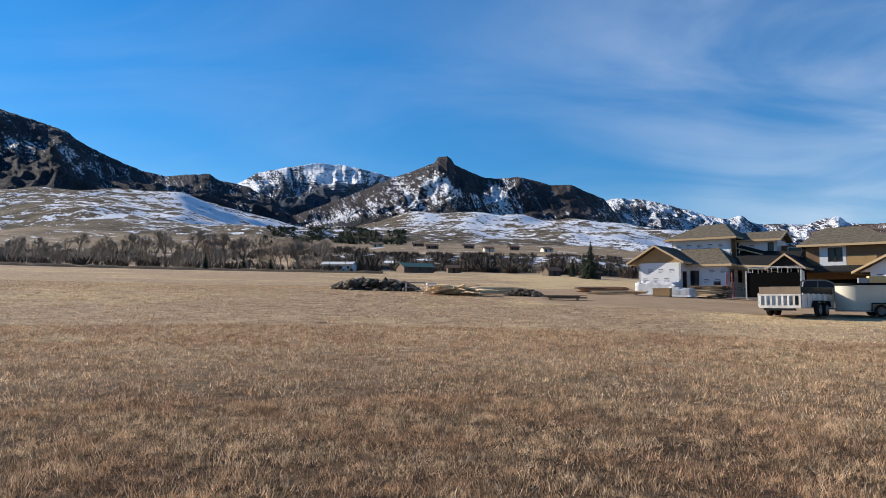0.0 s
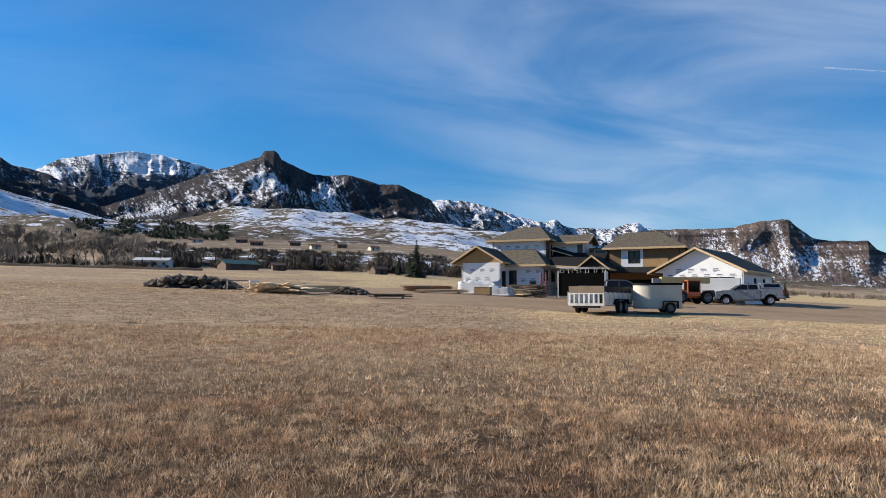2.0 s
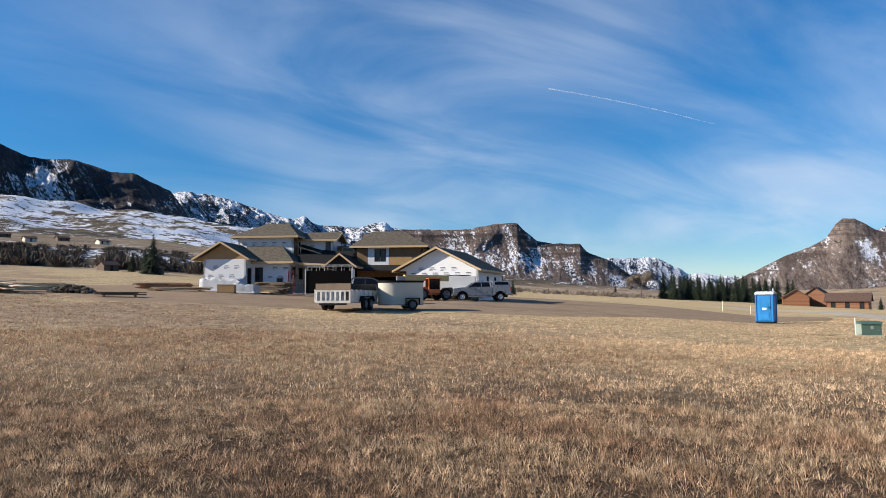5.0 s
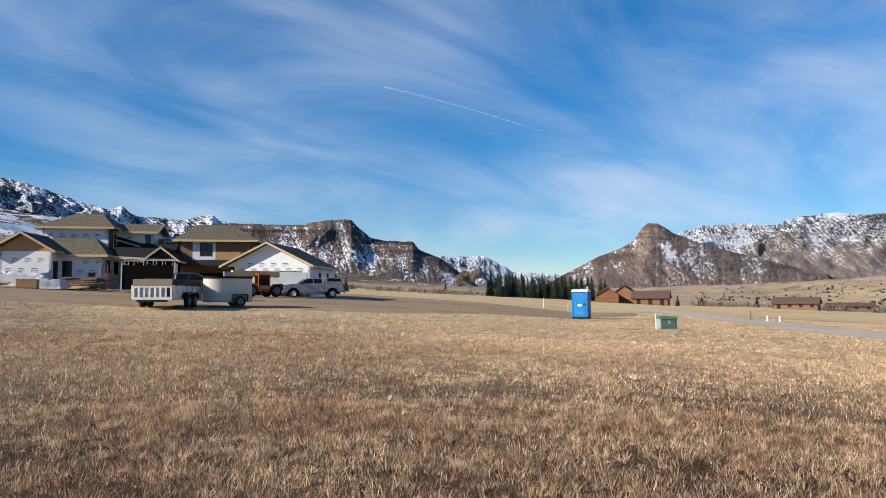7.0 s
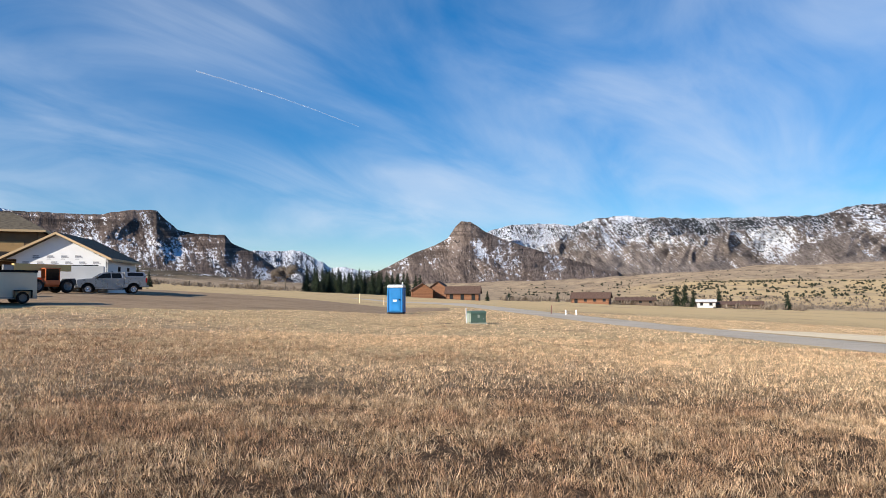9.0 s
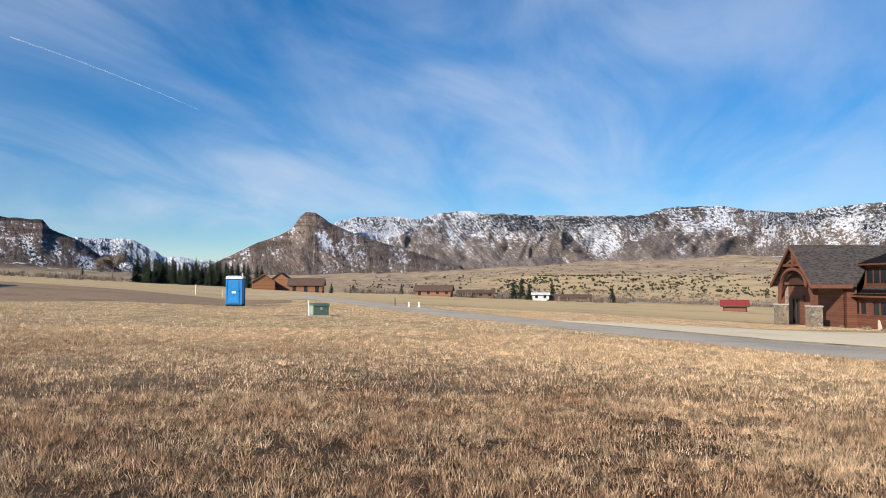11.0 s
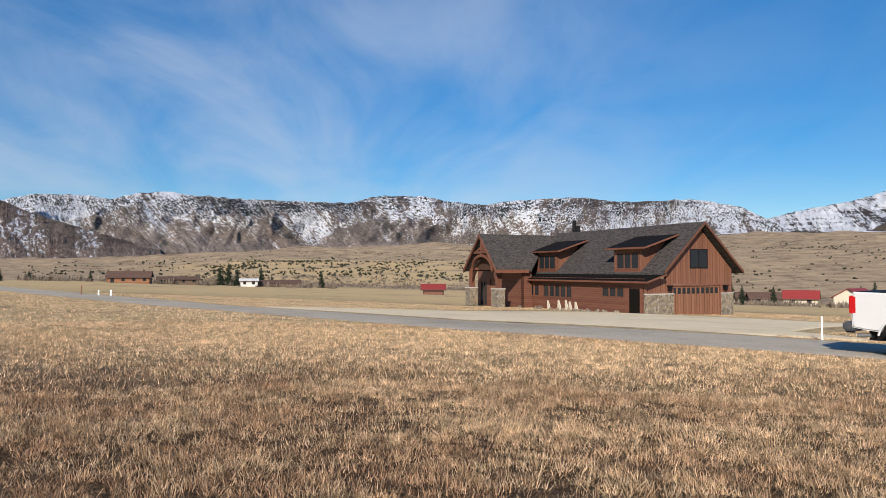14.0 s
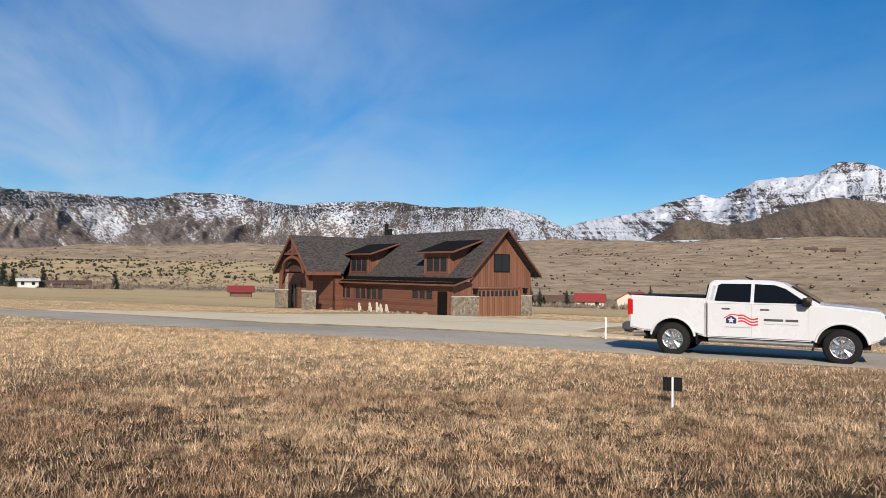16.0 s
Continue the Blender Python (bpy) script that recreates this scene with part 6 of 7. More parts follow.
def tank_trailer():
    """Small closed trailer with a rounded nose and a black lid; x to its nose."""
    t = thing("cargo_trailer", set_down(22.7, 38.8, 0.05), 162, "small cream cargo trailer with rounded nose and black lid", "trailer")
    L, W2 = 2.3, 0.8
    pts = [(-L / 2, -W2), (0.55, -W2)] + [(0.55 + 0.95 * math.sin(math.pi * i / 36), -W2 * math.cos(math.pi * i / 36)) for i in range(1, 36)] + [(0.55, W2), (-L / 2, W2)]
    part("body", prism(bmesh.new(), [(x, y, 0.35) for x, y in pts], (0, 0, 1.3)), CANVAS, t)
    part("lid", prism(bmesh.new(), [(x * 1.03, y * 1.04, 1.655) for x, y in pts], (0, 0, 0.12)), BLACKP, t, "black domed lid")
    part("skirt", prism(bmesh.new(), [(x * 1.01, y * 1.01, 0.26) for x, y in pts], (0, 0, 0.088)), STEEL, t)
    for s in (-1, 1):
        part("fender", boxes((-0.85, -0.05, s * 0.82 if s > 0 else -1.06, 1.06 if s > 0 else -0.82, 0.66, 0.72), (-0.89, -0.85, s * 0.82 if s > 0 else -1.06, 1.06 if s > 0 else -0.82, 0.3, 0.72), (-0.05, -0.01, s * 0.82 if s > 0 else -1.06, 1.06 if s > 0 else -0.82, 0.3, 0.72)), BLACKP, t)
        wheel(t, -0.45, s * 0.93, 0.31, 0.18, STEEL, s, 5)
    part("rear_door", boxes((-L / 2 - 0.03, -L / 2 - 0.004, -0.7, 0.7, 0.45, 1.58)), CANVAS, t)
    part("drawbar", rod(bmesh.new(), (1.4, 0, 0.4), (2.5, 0, 0.42), 0.05, n=6), STEEL, t)
    part("jack", rod(bmesh.new(), (2.3, 0, 0.0), (2.3, 0, 0.8), 0.04, n=8), STEEL, t)
    return t


def rack_trailer():
    """Tall dark enclosed trailer with a white pipe rack on its roof."""
    t = thing("rack_trailer", set_down(*at(-24.7, 62)[:2], 0.06), -32, "tall black box trailer with a white pipe rack on top", "trailer")
    part("box_body", round_box(-1.9, 1.9, -1.05, 1.05, 0.55, 2.45, 0.04), DARK, t)
    for x in (-1.93, 1.93):
        part("corner_trim", boxes((x - 0.05, x + 0.05, -1.09, 1.09, 0.5, 2.6)), OLDWHITE, t)
    for s in (-1, 1):
        bm = bmesh.new()
        rod(bm, (-2.1, s * 1.0, 2.9), (2.1, s * 1.0, 2.9), 0.03, n=6)
        for i in range(6):
            x = -1.75 + i * 0.7
            rod(bm, (x, s * 1.0, 2.4), (x, s * 1.0, 2.9), 0.02, n=6)
        part("roof_rack", bm, OLDWHITE, t)
        for x in (-0.5, 0.5):
            wheel(t, x, s * 1.1, 0.38, 0.24, STEEL, s, 6)
    bm = bmesh.new()
    for i in range(6):
        rod(bm, (-1.75 + i * 0.7, -1.0, 2.9), (-1.75 + i * 0.7, 1.0, 2.9), 0.02, n=6)
    part("rack_bar", bm, OLDWHITE, t)
    part("chassis", boxes((-1.95, 1.95, -0.9, 0.9, 0.4, 0.55)), OLDWHITE, t)
    part("drawbar", rod(bmesh.new(), (-1.9, 0, 0.5), (-3.1, 0, 0.5), 0.06, n=6), STEEL, t)
    return t


def telehandler():
    """Orange boom loader; x to its boom head."""
    t = thing("telehandler", set_down(*at(-32.5, 67.2)[:2], 0.06), 176, "orange telehandler with a pale boom and big tyres, near garage", "telehandler")
    part("chassis", round_box(-2.0, 2.0, -0.6, 0.6, 0.6, 1.05, 0.05), ORANGE, t)
    part("engine_cover", round_box(-1.2, 0.9, -1.15, -0.45, 0.75, 1.5, 0.08), ORANGE, t)
    c = part("cab", boxes((-0.7, 0.7, 0.35, 0.43, 0.8, 2.3), (-0.7, 0.7, 1.07, 1.15, 0.8, 1.2), (-0.7, -0.62, 0.43, 1.07, 0.8, 2.3), (0.62, 0.7, 0.43, 1.07, 0.8, 1.4), (-0.75, 0.75, 0.3, 1.2, 2.3, 2.38), (0.62, 0.7, 1.07, 1.15, 1.2, 2.3), (-0.7, -0.62, 1.07, 1.15, 1.2, 2.3)), ORANGE, t, "orange cab frame")
    part("cab_glass", boxes((-0.6, 0.6, 1.09, 1.11, 1.21, 2.29)), TINT, c)
    bm = bmesh.new()
    prism(bm, [(-2.3, -0.25, 2.1), (-2.3, -0.25, 2.75), (3.1, -0.25, 2.75), (3.1, -0.25, 2.15)], (0, 0.5, 0))
    part("boom", bm, YELLOWP, t, "pale yellow telescopic boom")
    part("boom_tip", boxes((3.1, 4.0, -0.14, 0.16, 1.55, 2.6)), STEEL, t)
    part("carriage", boxes((3.9, 4.05, -0.7, 0.7, 0.4, 1.6)), BLACKP, t)
    for y in (-0.4, 0.4):
        part("fork", boxes((4.05, 5.2, y - 0.06, y + 0.06, 0.4, 0.46)), STEEL, t)
    part("counterweight", round_box(-2.5, -1.9, -0.9, 0.9, 0.7, 1.4, 0.1), DARKPAINT, t)
    for x in (-1.45, 1.45):
        for s in (-1, 1):
            wheel(t, x, s * 1.0, 0.66, 0.42, STEEL, s, 5)
    t.scale = (0.85, 0.85, 0.85)
    return t


def white_container():
    t = thing("job_trailer", set_down(*at(-33.6, 71.9)[:2], 0.06), -38, "white box trailer standing before the garage", "trailer")
    part("box_body", round_box(-3.2, 3.2, -0.8, 0.8, 0.7, 2.3, 0.05), WHITEWALL, t)
    part("nose", boxes((-3.26, -3.21, -0.7, 0.7, 0.8, 2.2)), WHITEPLASTIC, t)
    for x in (1.2, 2.1):
        for s in (-1, 1):
            wheel(t, x, s * 0.75, 0.38, 0.22, STEEL, s, 6)
    part("chassis", boxes((-3.2, 3.2, -0.6, 0.6, 0.5, 0.69)), STEEL, t)
    for y in (-0.6, 0.5):
        part("landing_leg", boxes((-2.4, -2.3, y, y + 0.1, 0.0, 0.5)), STEEL, t)
    return t


dump_trailer()
tank_trailer()
rack_trailer()
telehandler()
white_container()
pickup(set_down(*at(-36.6, 71.5)[:2], 0.06), 153, SILVER, "silver crew-cab pickup with a canopy, parked in the yard", topper=True)
pickup(set_down(*at(-27.3, 56)[:2], 0.06), -30, DARKPAINT, "dark older pickup parked behind the trailers", rim=STEEL)


# ---- yard clutter ----
def board_stack(az, r, turn, n_layers, w, length, label, mat=LUMBER, seed=1, spill=0.0, group=""):
    rng = random.Random(seed)
    x, y = at(az, r)[:2]
    t = thing("lumber_stack", set_down(x, y, 0.05), turn, label, "lumber", group)
    for b in (-length * 0.35, length * 0.35):
        part("bearer", boxes((b - 0.05, b + 0.05, -w / 2, w / 2, 0, 0.1)), OLDWOOD, t)
    per = max(2, int(w / 0.25))
    for k in range(n_layers):
        for j in range(per):
            if rng.random() < 0.12:
                continue
            o, l2 = rng.uniform(-0.3, 0.3) * (1 + spill), length / 2 * rng.uniform(0.8, 1.05)
            yy = -w / 2 + (j + 0.5) * w / per
            ob = part("board", boxes((-l2, l2, -0.11, 0.11, 0, 0.045)), mat, t)
            tip = rng.uniform(-9, 9) if spill > 1 else 0
            ob.matrix_basis = pose(o, yy, 0.1 + k * 0.055 + rng.uniform(0, 0.008) + abs(tip) * 0.012, tip, tip, rng.uniform(-2, 2) * (1 + 8 * spill))
    return t


def heap(name, az0, az1, r, hgt, n, mat, label, category, seed, size=(0.15, 0.5), deep=2.0):
    """A long heap of clods and broken stuff."""
    rng = random.Random(seed)
    mid = at((az0 + az1) / 2, r)
    bm = bmesh.new()
    for i in range(n):
        a = az0 + (az1 - az0) * rng.random()
        q = at(a, r + rng.gauss(0, deep * 0.4)) - mid
        env = math.sin(math.pi * (a - az0) / (az1 - az0)) ** 0.5
        lump(bm, (q.x, q.y, q.z + rng.random() ** 1.5 * hgt * env), rng.uniform(*size), rng)
    ob = new(name, finish(name, bm, mat))
    ob.matrix_basis = pose(*mid)
    return tagged(ob, label, category, kind="stuff")


heap("earth_heap", 8.6, 2.0, 66, 0.95, 900, BRUSH, "long heap of dark clods and roots at field edge", "heap", 3, (0.12, 0.42), 2.6)
heap("scrap_heap", -4.9, -7.9, 57, 0.6, 420, BRUSH, "low heap of dark scrap beside stacked boards", "heap", 5, (0.07, 0.2), 1.6)
board_stack(-0.6, 56.5, 30, 8, 2.4, 3.4, "spilled heap of fresh pale boards", LUMBER, 2, 2.0, "board stacks")
board_stack(-1.5, 56, -40, 8, 1.6, 3.0, "spilled heap of fresh pale boards", LUMBER, 7, 3.0, "board stacks")
board_stack(-3.5, 58.5, -5, 9, 1.4, 4.4, "stack of pale boards on bearers", LUMBER, 3, 0.2, "board stacks")
board_stack(-9.5, 50, -8, 4, 1.3, 2.6, "low pallet of weathered boards in the grass edge", OLDWOOD, 4, 0.1, "board stacks")
board_stack(-13.6, 70, -20, 5, 1.8, 4.8, "stack of long pale boards beside the house", LUMBER, 5, 0.9, "board stacks")
board_stack(-12.5, 77, -18, 9, 1.8, 4.6, "stack of long reddish boards beside the house", CEDAR, 6, 0.9, "board stacks")
board_stack(-20.3, 74, -40, 20, 1.8, 3.4, "mixed stack of boards and offcuts by the wall", OLDWOOD, 8, 0.8, "board stacks")
board_stack(-19.4, 73, -30, 11, 1.6, 3.0, "mixed stack of boards and offcuts by the wall", LUMBER, 9, 0.8, "board stacks")


def wrapped_stack(az, r, turn, w, d, hgt, seed, label):
    """A load under plastic sheet: a draped, creased box."""
    rng = random.Random(seed)
    x, y = at(az, r)[:2]
    bm = boxes((-w / 2, w / 2, -d / 2, d / 2, 0, hgt))
    bmesh.ops.subdivide_edges(bm, edges=bm.edges[:], cuts=9, use_grid_fill=True)
    for q in bm.verts:
        n3 = noise.noise(q.co * 1.7 + Vector((seed, 0, 0)))
        f = noise.noise(Vector((q.co.x * 5, q.co.y * 5, q.co.z * 1.2 + seed)))
        q.co.x *= 1 + 0.05 * f + (0.1 if q.co.z < 0.15 else 0)
        q.co.y *= 1 + 0.07 * f + (0.1 if q.co.z < 0.15 else 0)
        if q.co.z > 0.05:
            q.co.z *= 1 + 0.6 * n3
    ob = new("covered_load", finish("covered_load", bm, TARP, True))
    ob.matrix_basis = pose(*set_down(x, y, 0.05), 0, 0, turn)
    return tagged(ob, label, "stack")


wrapped_stack(-16.6, 76, -39, 4.2, 1.6, 1.15, 3, "building load under white plastic sheet by the wall")
wrapped_stack(-18.3, 71, -35, 2.2, 1.6, 0.8, 9, "low load under crumpled pale blue-white plastic")


def crate(az, r, turn, w, d, hgt, mat, label):
    x, y = at(az, r)[:2]
    t = thing("crate", set_down(x, y, 0.05), turn, label, "crate")
    part("side", boxes((-w / 2, w / 2, -d / 2, -d / 2 + 0.03, 0.12, hgt)), mat, t)
    part("side", boxes((-w / 2, w / 2, d / 2 - 0.03, d / 2, 0.12, hgt)), mat, t)
    part("end", boxes((-w / 2, -w / 2 + 0.03, -d / 2 + 0.03, d / 2 - 0.03, 0.12, hgt), (w / 2 - 0.03, w / 2, -d / 2 + 0.03, d / 2 - 0.03, 0.12, hgt)), mat, t)
    part("lid", boxes((-w / 2 - 0.02, w / 2 + 0.02, -d / 2 - 0.02, d / 2 + 0.02, hgt, hgt + 0.04)), mat, t)
    part("skid", boxes((-w / 2, w / 2, -d / 2, -d / 2 + 0.1, 0, 0.12), (-w / 2, w / 2, d / 2 - 0.1, d / 2, 0, 0.12)), OLDWOOD, t)
    return t


crate(-16.9, 69, -30, 1.5, 1.0, 0.75, OSB, "unpainted board crate on the dirt")
crate(-2.0 + 2.9, 62, 10, 0.8, 0.6, 0.75, WHITEPLASTIC, "pale box beside the board heap")


def steel_rack(az, r):
    t = thing("steel_rack", set_down(*at(az, r)[:2], 0.03), 8, "rusty steel pipe rack beside earth heap", "rack")
    for x in (-1.1, 1.1):
        for y in (-0.5, 0.5):
            part("upright", rod(bmesh.new(), (x, y, 0), (x, y, 1.0), 0.04, n=6), STEEL, t)
    for y in (-0.5, 0.5):
        part("rail", rod(bmesh.new(), (-1.2, y, 1.0), (1.2, y, 1.0), 0.04, n=6), STEEL, t)
        part("rail", rod(bmesh.new(), (-1.2, y, 0.5), (1.2, y, 0.5), 0.03, n=6), STEEL, t)
    return t


steel_rack(2.2, 62).scale = (0.7, 0.7, 0.8)


def step_ladder(az, r, turn):
    t = thing("step_ladder", set_down(*at(az, r)[:2], 0.04), turn, "orange-red step ladder against the wrapped wall", "ladder")
    for x in (-0.3, 0.3):
        part("leg", rod(bmesh.new(), (x * 1.2, 0, 0), (x * 0.8, 0.5, 2.6), 0.04, n=6), REDROOF, t)
        part("leg", rod(bmesh.new(), (x * 1.2, 1.2, 0), (x * 0.8, 0.55, 2.6), 0.04, n=6), REDROOF, t)
    for i in range(7):
        z = 0.3 + i * 0.33
        part("tread", boxes((-0.33, 0.33, z * 0.19, z * 0.19 + 0.09, z, z + 0.03)), STEEL, t)
    return t


step_ladder(-21.6, 75.5, -30)


# ---- field fixtures ----
def toilet():
    t = thing("portable_toilet", set_down(*at(-57.6, 56.3)[:2], 0.02), -70, "bright blue portable toilet with a white roof on the grass", "portable toilet")
    part("skid", boxes((-0.58, 0.58, -0.6, 0.6, 0, 0.12)), BLACKP, t)
    part("cabin", round_box(-0.55, 0.55, -0.55, 0.55, 0.12, 2.02, 0.05), BLUE, t)
    for x in (-0.55, 0.55):
        for y in (-0.55, 0.55):
            part("corner_post", round_box(x - 0.05, x + 0.05, y - 0.05, y + 0.05, 0.12, 2.04, 0.02), BLUE, t)
    d = part("door", round_box(-0.42, 0.42, -0.585, -0.545, 0.2, 1.95, 0.015), BLUE, t)
    part("door_panel", round_box(-0.33, 0.33, -0.6, -0.58, 1.3, 1.85, 0.008), BLUE, d)
    part("door_panel", round_box(-0.33, 0.33, -0.6, -0.58, 0.3, 0.75, 0.008), BLUE, d)
    part("door_panel", boxes((-0.28, 0.28, -0.605, -0.585, 0.82, 0.87), (-0.28, 0.28, -0.605, -0.585, 1.18, 1.23), (-0.28, -0.23, -0.605, -0.585, 0.87, 1.18), (0.23, 0.28, -0.605, -0.585, 0.87, 1.18)), BLUE, d)
    part("label_bar", boxes((-0.15, 0.15, -0.604, -0.589, 0.95, 1.1)), WHITEPLASTIC, d)
    part("latch", boxes((0.34, 0.4, -0.62, -0.585, 1.05, 1.15)), BLACKP, d)
    part("side_vent", boxes((-0.57, -0.55, -0.35, 0.35, 1.7, 1.9), (0.55, 0.57, -0.35, 0.35, 1.7, 1.9)), BLUE, t)
    bm = bmesh.new()
    last = None
    for i in range(9):
        a = math.pi * i / 8
        row = [(-0.62, -0.62 * math.cos(a), 2.04 + 0.2 * math.sin(a)), (0.62, -0.62 * math.cos(a), 2.04 + 0.2 * math.sin(a))]
        vs = [bm.verts.new(q) for q in row]
        if last:
            bm.faces.new((last[0], last[1], vs[1], vs[0]))
        last = vs
    bmesh.ops.holes_fill(bm, edges=bm.edges[:])
    part("roof", bm, WHITEPLASTIC, t, "white ribbed roof")
    for i in range(4):
        x = -0.45 + i * 0.3
        part("roof_rib", round_box(x - 0.05, x + 0.05, -0.5, 0.5, 2.1, 2.27, 0.03), WHITEPLASTIC, t)
    part("vent_pipe", rod(bmesh.new(), (0.4, 0.4, 2.0), (0.4, 0.4, 2.45), 0.05, n=10), WHITEPLASTIC, t)
    return t


def utility_box():
    t = thing("utility_box", set_down(*at(-63.9, 38.3)[:2], -0.02), -46, "green steel transformer box on a pad in the grass", "utility box")
    part("pad", boxes((-0.55, 0.55, -0.5, 0.5, -0.1, 0.1)), UTIL2, t)
    part("cabinet", round_box(-0.5, 0.5, -0.45, 0.45, 0.1, 0.78, 0.02), UTIL, t)
    part("hood", prism(bmesh.new(), [(-0.53, -0.5, 0.66), (0.53, -0.5, 0.66), (0.53, -0.47, 0.8), (-0.53, -0.47, 0.8)], (0, 0.97, 0.02)), UTIL, t)
    part("side_panel", boxes((-0.515, -0.502, -0.42, 0.42, 0.12, 0.76)), UTIL2, t, "paler green side panel")
    part("label_plate", boxes((-0.06, 0.08, -0.466, -0.452, 0.4, 0.58)), UTIL2, t)
    part("lock", boxes((0.3, 0.36, -0.47, -0.452, 0.3, 0.38)), STEEL, t)
    t.scale = (0.82, 0.82, 0.85)
    part("marker_post", rod(bmesh.new(), (-0.75, -0.3, -0.1), (-0.78, -0.3, 1.0), 0.035, n=8), WHITEPLASTIC, t)
    return t


def yard_sign():
    t = thing("yard_sign", set_down(*at(-128.6, 10.4)[:2], -0.03), -131, "black sign panel on a white post, seen from behind", "sign")
    part("post", boxes((-0.012, 0.012, -0.03, -0.006, 0, 0.44)), WHITEPLASTIC, t)
    part("panel", boxes((-0.124, 0.124, 0.0, 0.012, 0.25, 0.435)), BLACKP, t)
    return t


def stake(az, r, hgt, mat, label, w=0.035, lean=0.0):
    t = new("stake", finish("stake", round_box(-w, w, -w * 0.5, w * 0.5, -0.15, hgt, 0.006), mat))
    t.matrix_basis = pose(*set_down(*at(az, r)[:2]), lean, lean * 0.5, 20 - az)
    return tagged(t, label, "stake", "marker stakes")


toilet()
utility_box()
yard_sign()
stake(-123.9, 25.3, 0.75, WHITEPLASTIC, "white plastic marker stake at the road edge", 0.05)
stake(-69.8, 67, 0.8, TIMBER, "brown marker stake in the grass", 0.05)
stake(-70.9, 66.5, 0.45, WHITEPLASTIC, "short white marker stake", 0.06)
stake(-71.7, 66.5, 0.5, WHITEPLASTIC, "short white marker stake", 0.06)
stake(-54.7, 98, 1.3, LUMBER, "bare wooden marker stake in the grass", 0.06)
stake(-56.6, 96, 0.9, LUMBER, "bare wooden marker stake in the grass", 0.05)


def carved_boards():
    """The pale cut-out yard ornaments that lean on the long wall: plain upright shapes."""
    for i, (x, hh, w) in enumerate(((12.3, 0.85, 0.5), (10.5, 0.9, 0.55), (9.3, 0.95, 0.5), (8.7, 0.8, 0.5), (7.8, 0.8, 0.5))):
        a = radians(18)
        px, py = 55.63 + math.cos(a) * x - math.sin(a) * 1.1, -22.47 + math.sin(a) * x + math.cos(a) * 1.1
        pts = [(-w / 2, 0, 0), (w / 2, 0, 0), (w * 0.42, 0, hh * 0.5), (w * 0.25, 0, hh * 0.65), (w * 0.3, 0, hh * 0.85), (0, 0, hh), (-w * 0.3, 0, hh * 0.85), (-w * 0.25, 0, hh * 0.65), (-w * 0.42, 0, hh * 0.5)]
        ob = new("garden_ornament", finish("garden_ornament", prism(bmesh.new(), pts, (0, 0.06, 0)), CREAM))
        ob.matrix_basis = pose(*set_down(px, py, 0.03), -8, 0, 18)
        tagged(ob, "pale cut-out garden ornament standing by cedar wall", "garden ornament", "garden ornaments")


carved_boards()

rng = random.Random(12)
for i in range(26):
    a = radians(18)
    x, y = rng.uniform(2.5, 19), rng.uniform(0.7, 1.9)
    bm = bmesh.new()
    lump(bm, (0, 0, 0), rng.uniform(0.12, 0.3), rng, 0.8)
    ob = new("border_rock", finish("border_rock", bm, STONE))
    ob.matrix_basis = pose(*set_down(55.63 + math.cos(a) * x - math.sin(a) * y, -22.47 + math.sin(a) * x + math.cos(a) * y, 0.05), 0, 0, rng.uniform(0, 360))
    tagged(ob, "rough brown rock in the border along the house", "rock", "border rocks")


# ---- far buildings ----
small_house("metal_barn", 8.2, 318, -8, 13.5, 8, 2.9, 4.2, WHITEWALL, WHITEWALL, "long white metal barn beyond the field", 1, category="barn")
small_house("ranch_barn", 2.2, 262, 28, 12, 7, 2.2, 3.7, GREYWALL, GREENROOF, "brown wooden barn with a green metal roof", 0, category="barn")
small_house("cabin", -8.6, 285, 20, 5.5, 5, 2.2, 3.6, GREYWALL, BROWNROOF, "dark brown cabin below the wooded bank", 1, "cabins")
small_house("cabin", -11.6, 268, 30, 5.5, 5, 2.2, 3.6, GREYWALL, BROWNROOF, "dark brown cabin below the wooded bank", 1, "cabins")
small_house("cabin", -0.8, 280, 10, 4.5, 4, 2.2, 3.2, GREYWALL, BROWNROOF, "small dark shed among brush", 1, "cabins")
for az, r, w, wm, rm in ((5.2, 560, 11, CREAM, GREYWALL), (2.0, 600, 13, GREYWALL, BROWNROOF), (0.9, 540, 13, GREYWALL, BROWNROOF), (-2.0, 560, 12, GREYWALL, BROWNROOF), (-3.6, 500, 9, CREAM, BROWNROOF), (-5.6, 560, 11, GREYWALL, BROWNROOF), (-16.2 + 8, 520, 10, CREAM, GREYWALL), (12.2, 500, 16, CREAM, GREYWALL), (17.4, 640, 18, GREYWALL, GREYWALL)):
    small_house("far_house", az, r, 10 - az, w * 0.7, 6, 2.2, 3.7, wm, rm, "small brown house far across the valley" if wm is GREYWALL else "small pale house far across the valley", 1, "valley houses")
small_house("log_house", -59.6, 240, 34, 7, 7, 2.7, 5.0, LOGW, BROWNROOF, "orange log house with brown gabled roofs", 1, "log house wings")
small_house("log_house", -61.0, 246, 20, 7, 8, 3.0, 6.0, LOGW, BROWNROOF, "orange log house with brown gabled roofs", 1, "log house wings")
small_house("log_garage", -62.9, 234, -68, 10.5, 8, 2.4, 4.6, LOGW, BROWNROOF, "orange log garage wing with brown gabled roof", 3, "log house wings", "garage")
small_house("brick_red_house", -72.9, 262, -80, 13, 8, 2.3, 4.2, LOGW, BROWNROOF, "low red-brown house among shrubs", 1, "valley houses")
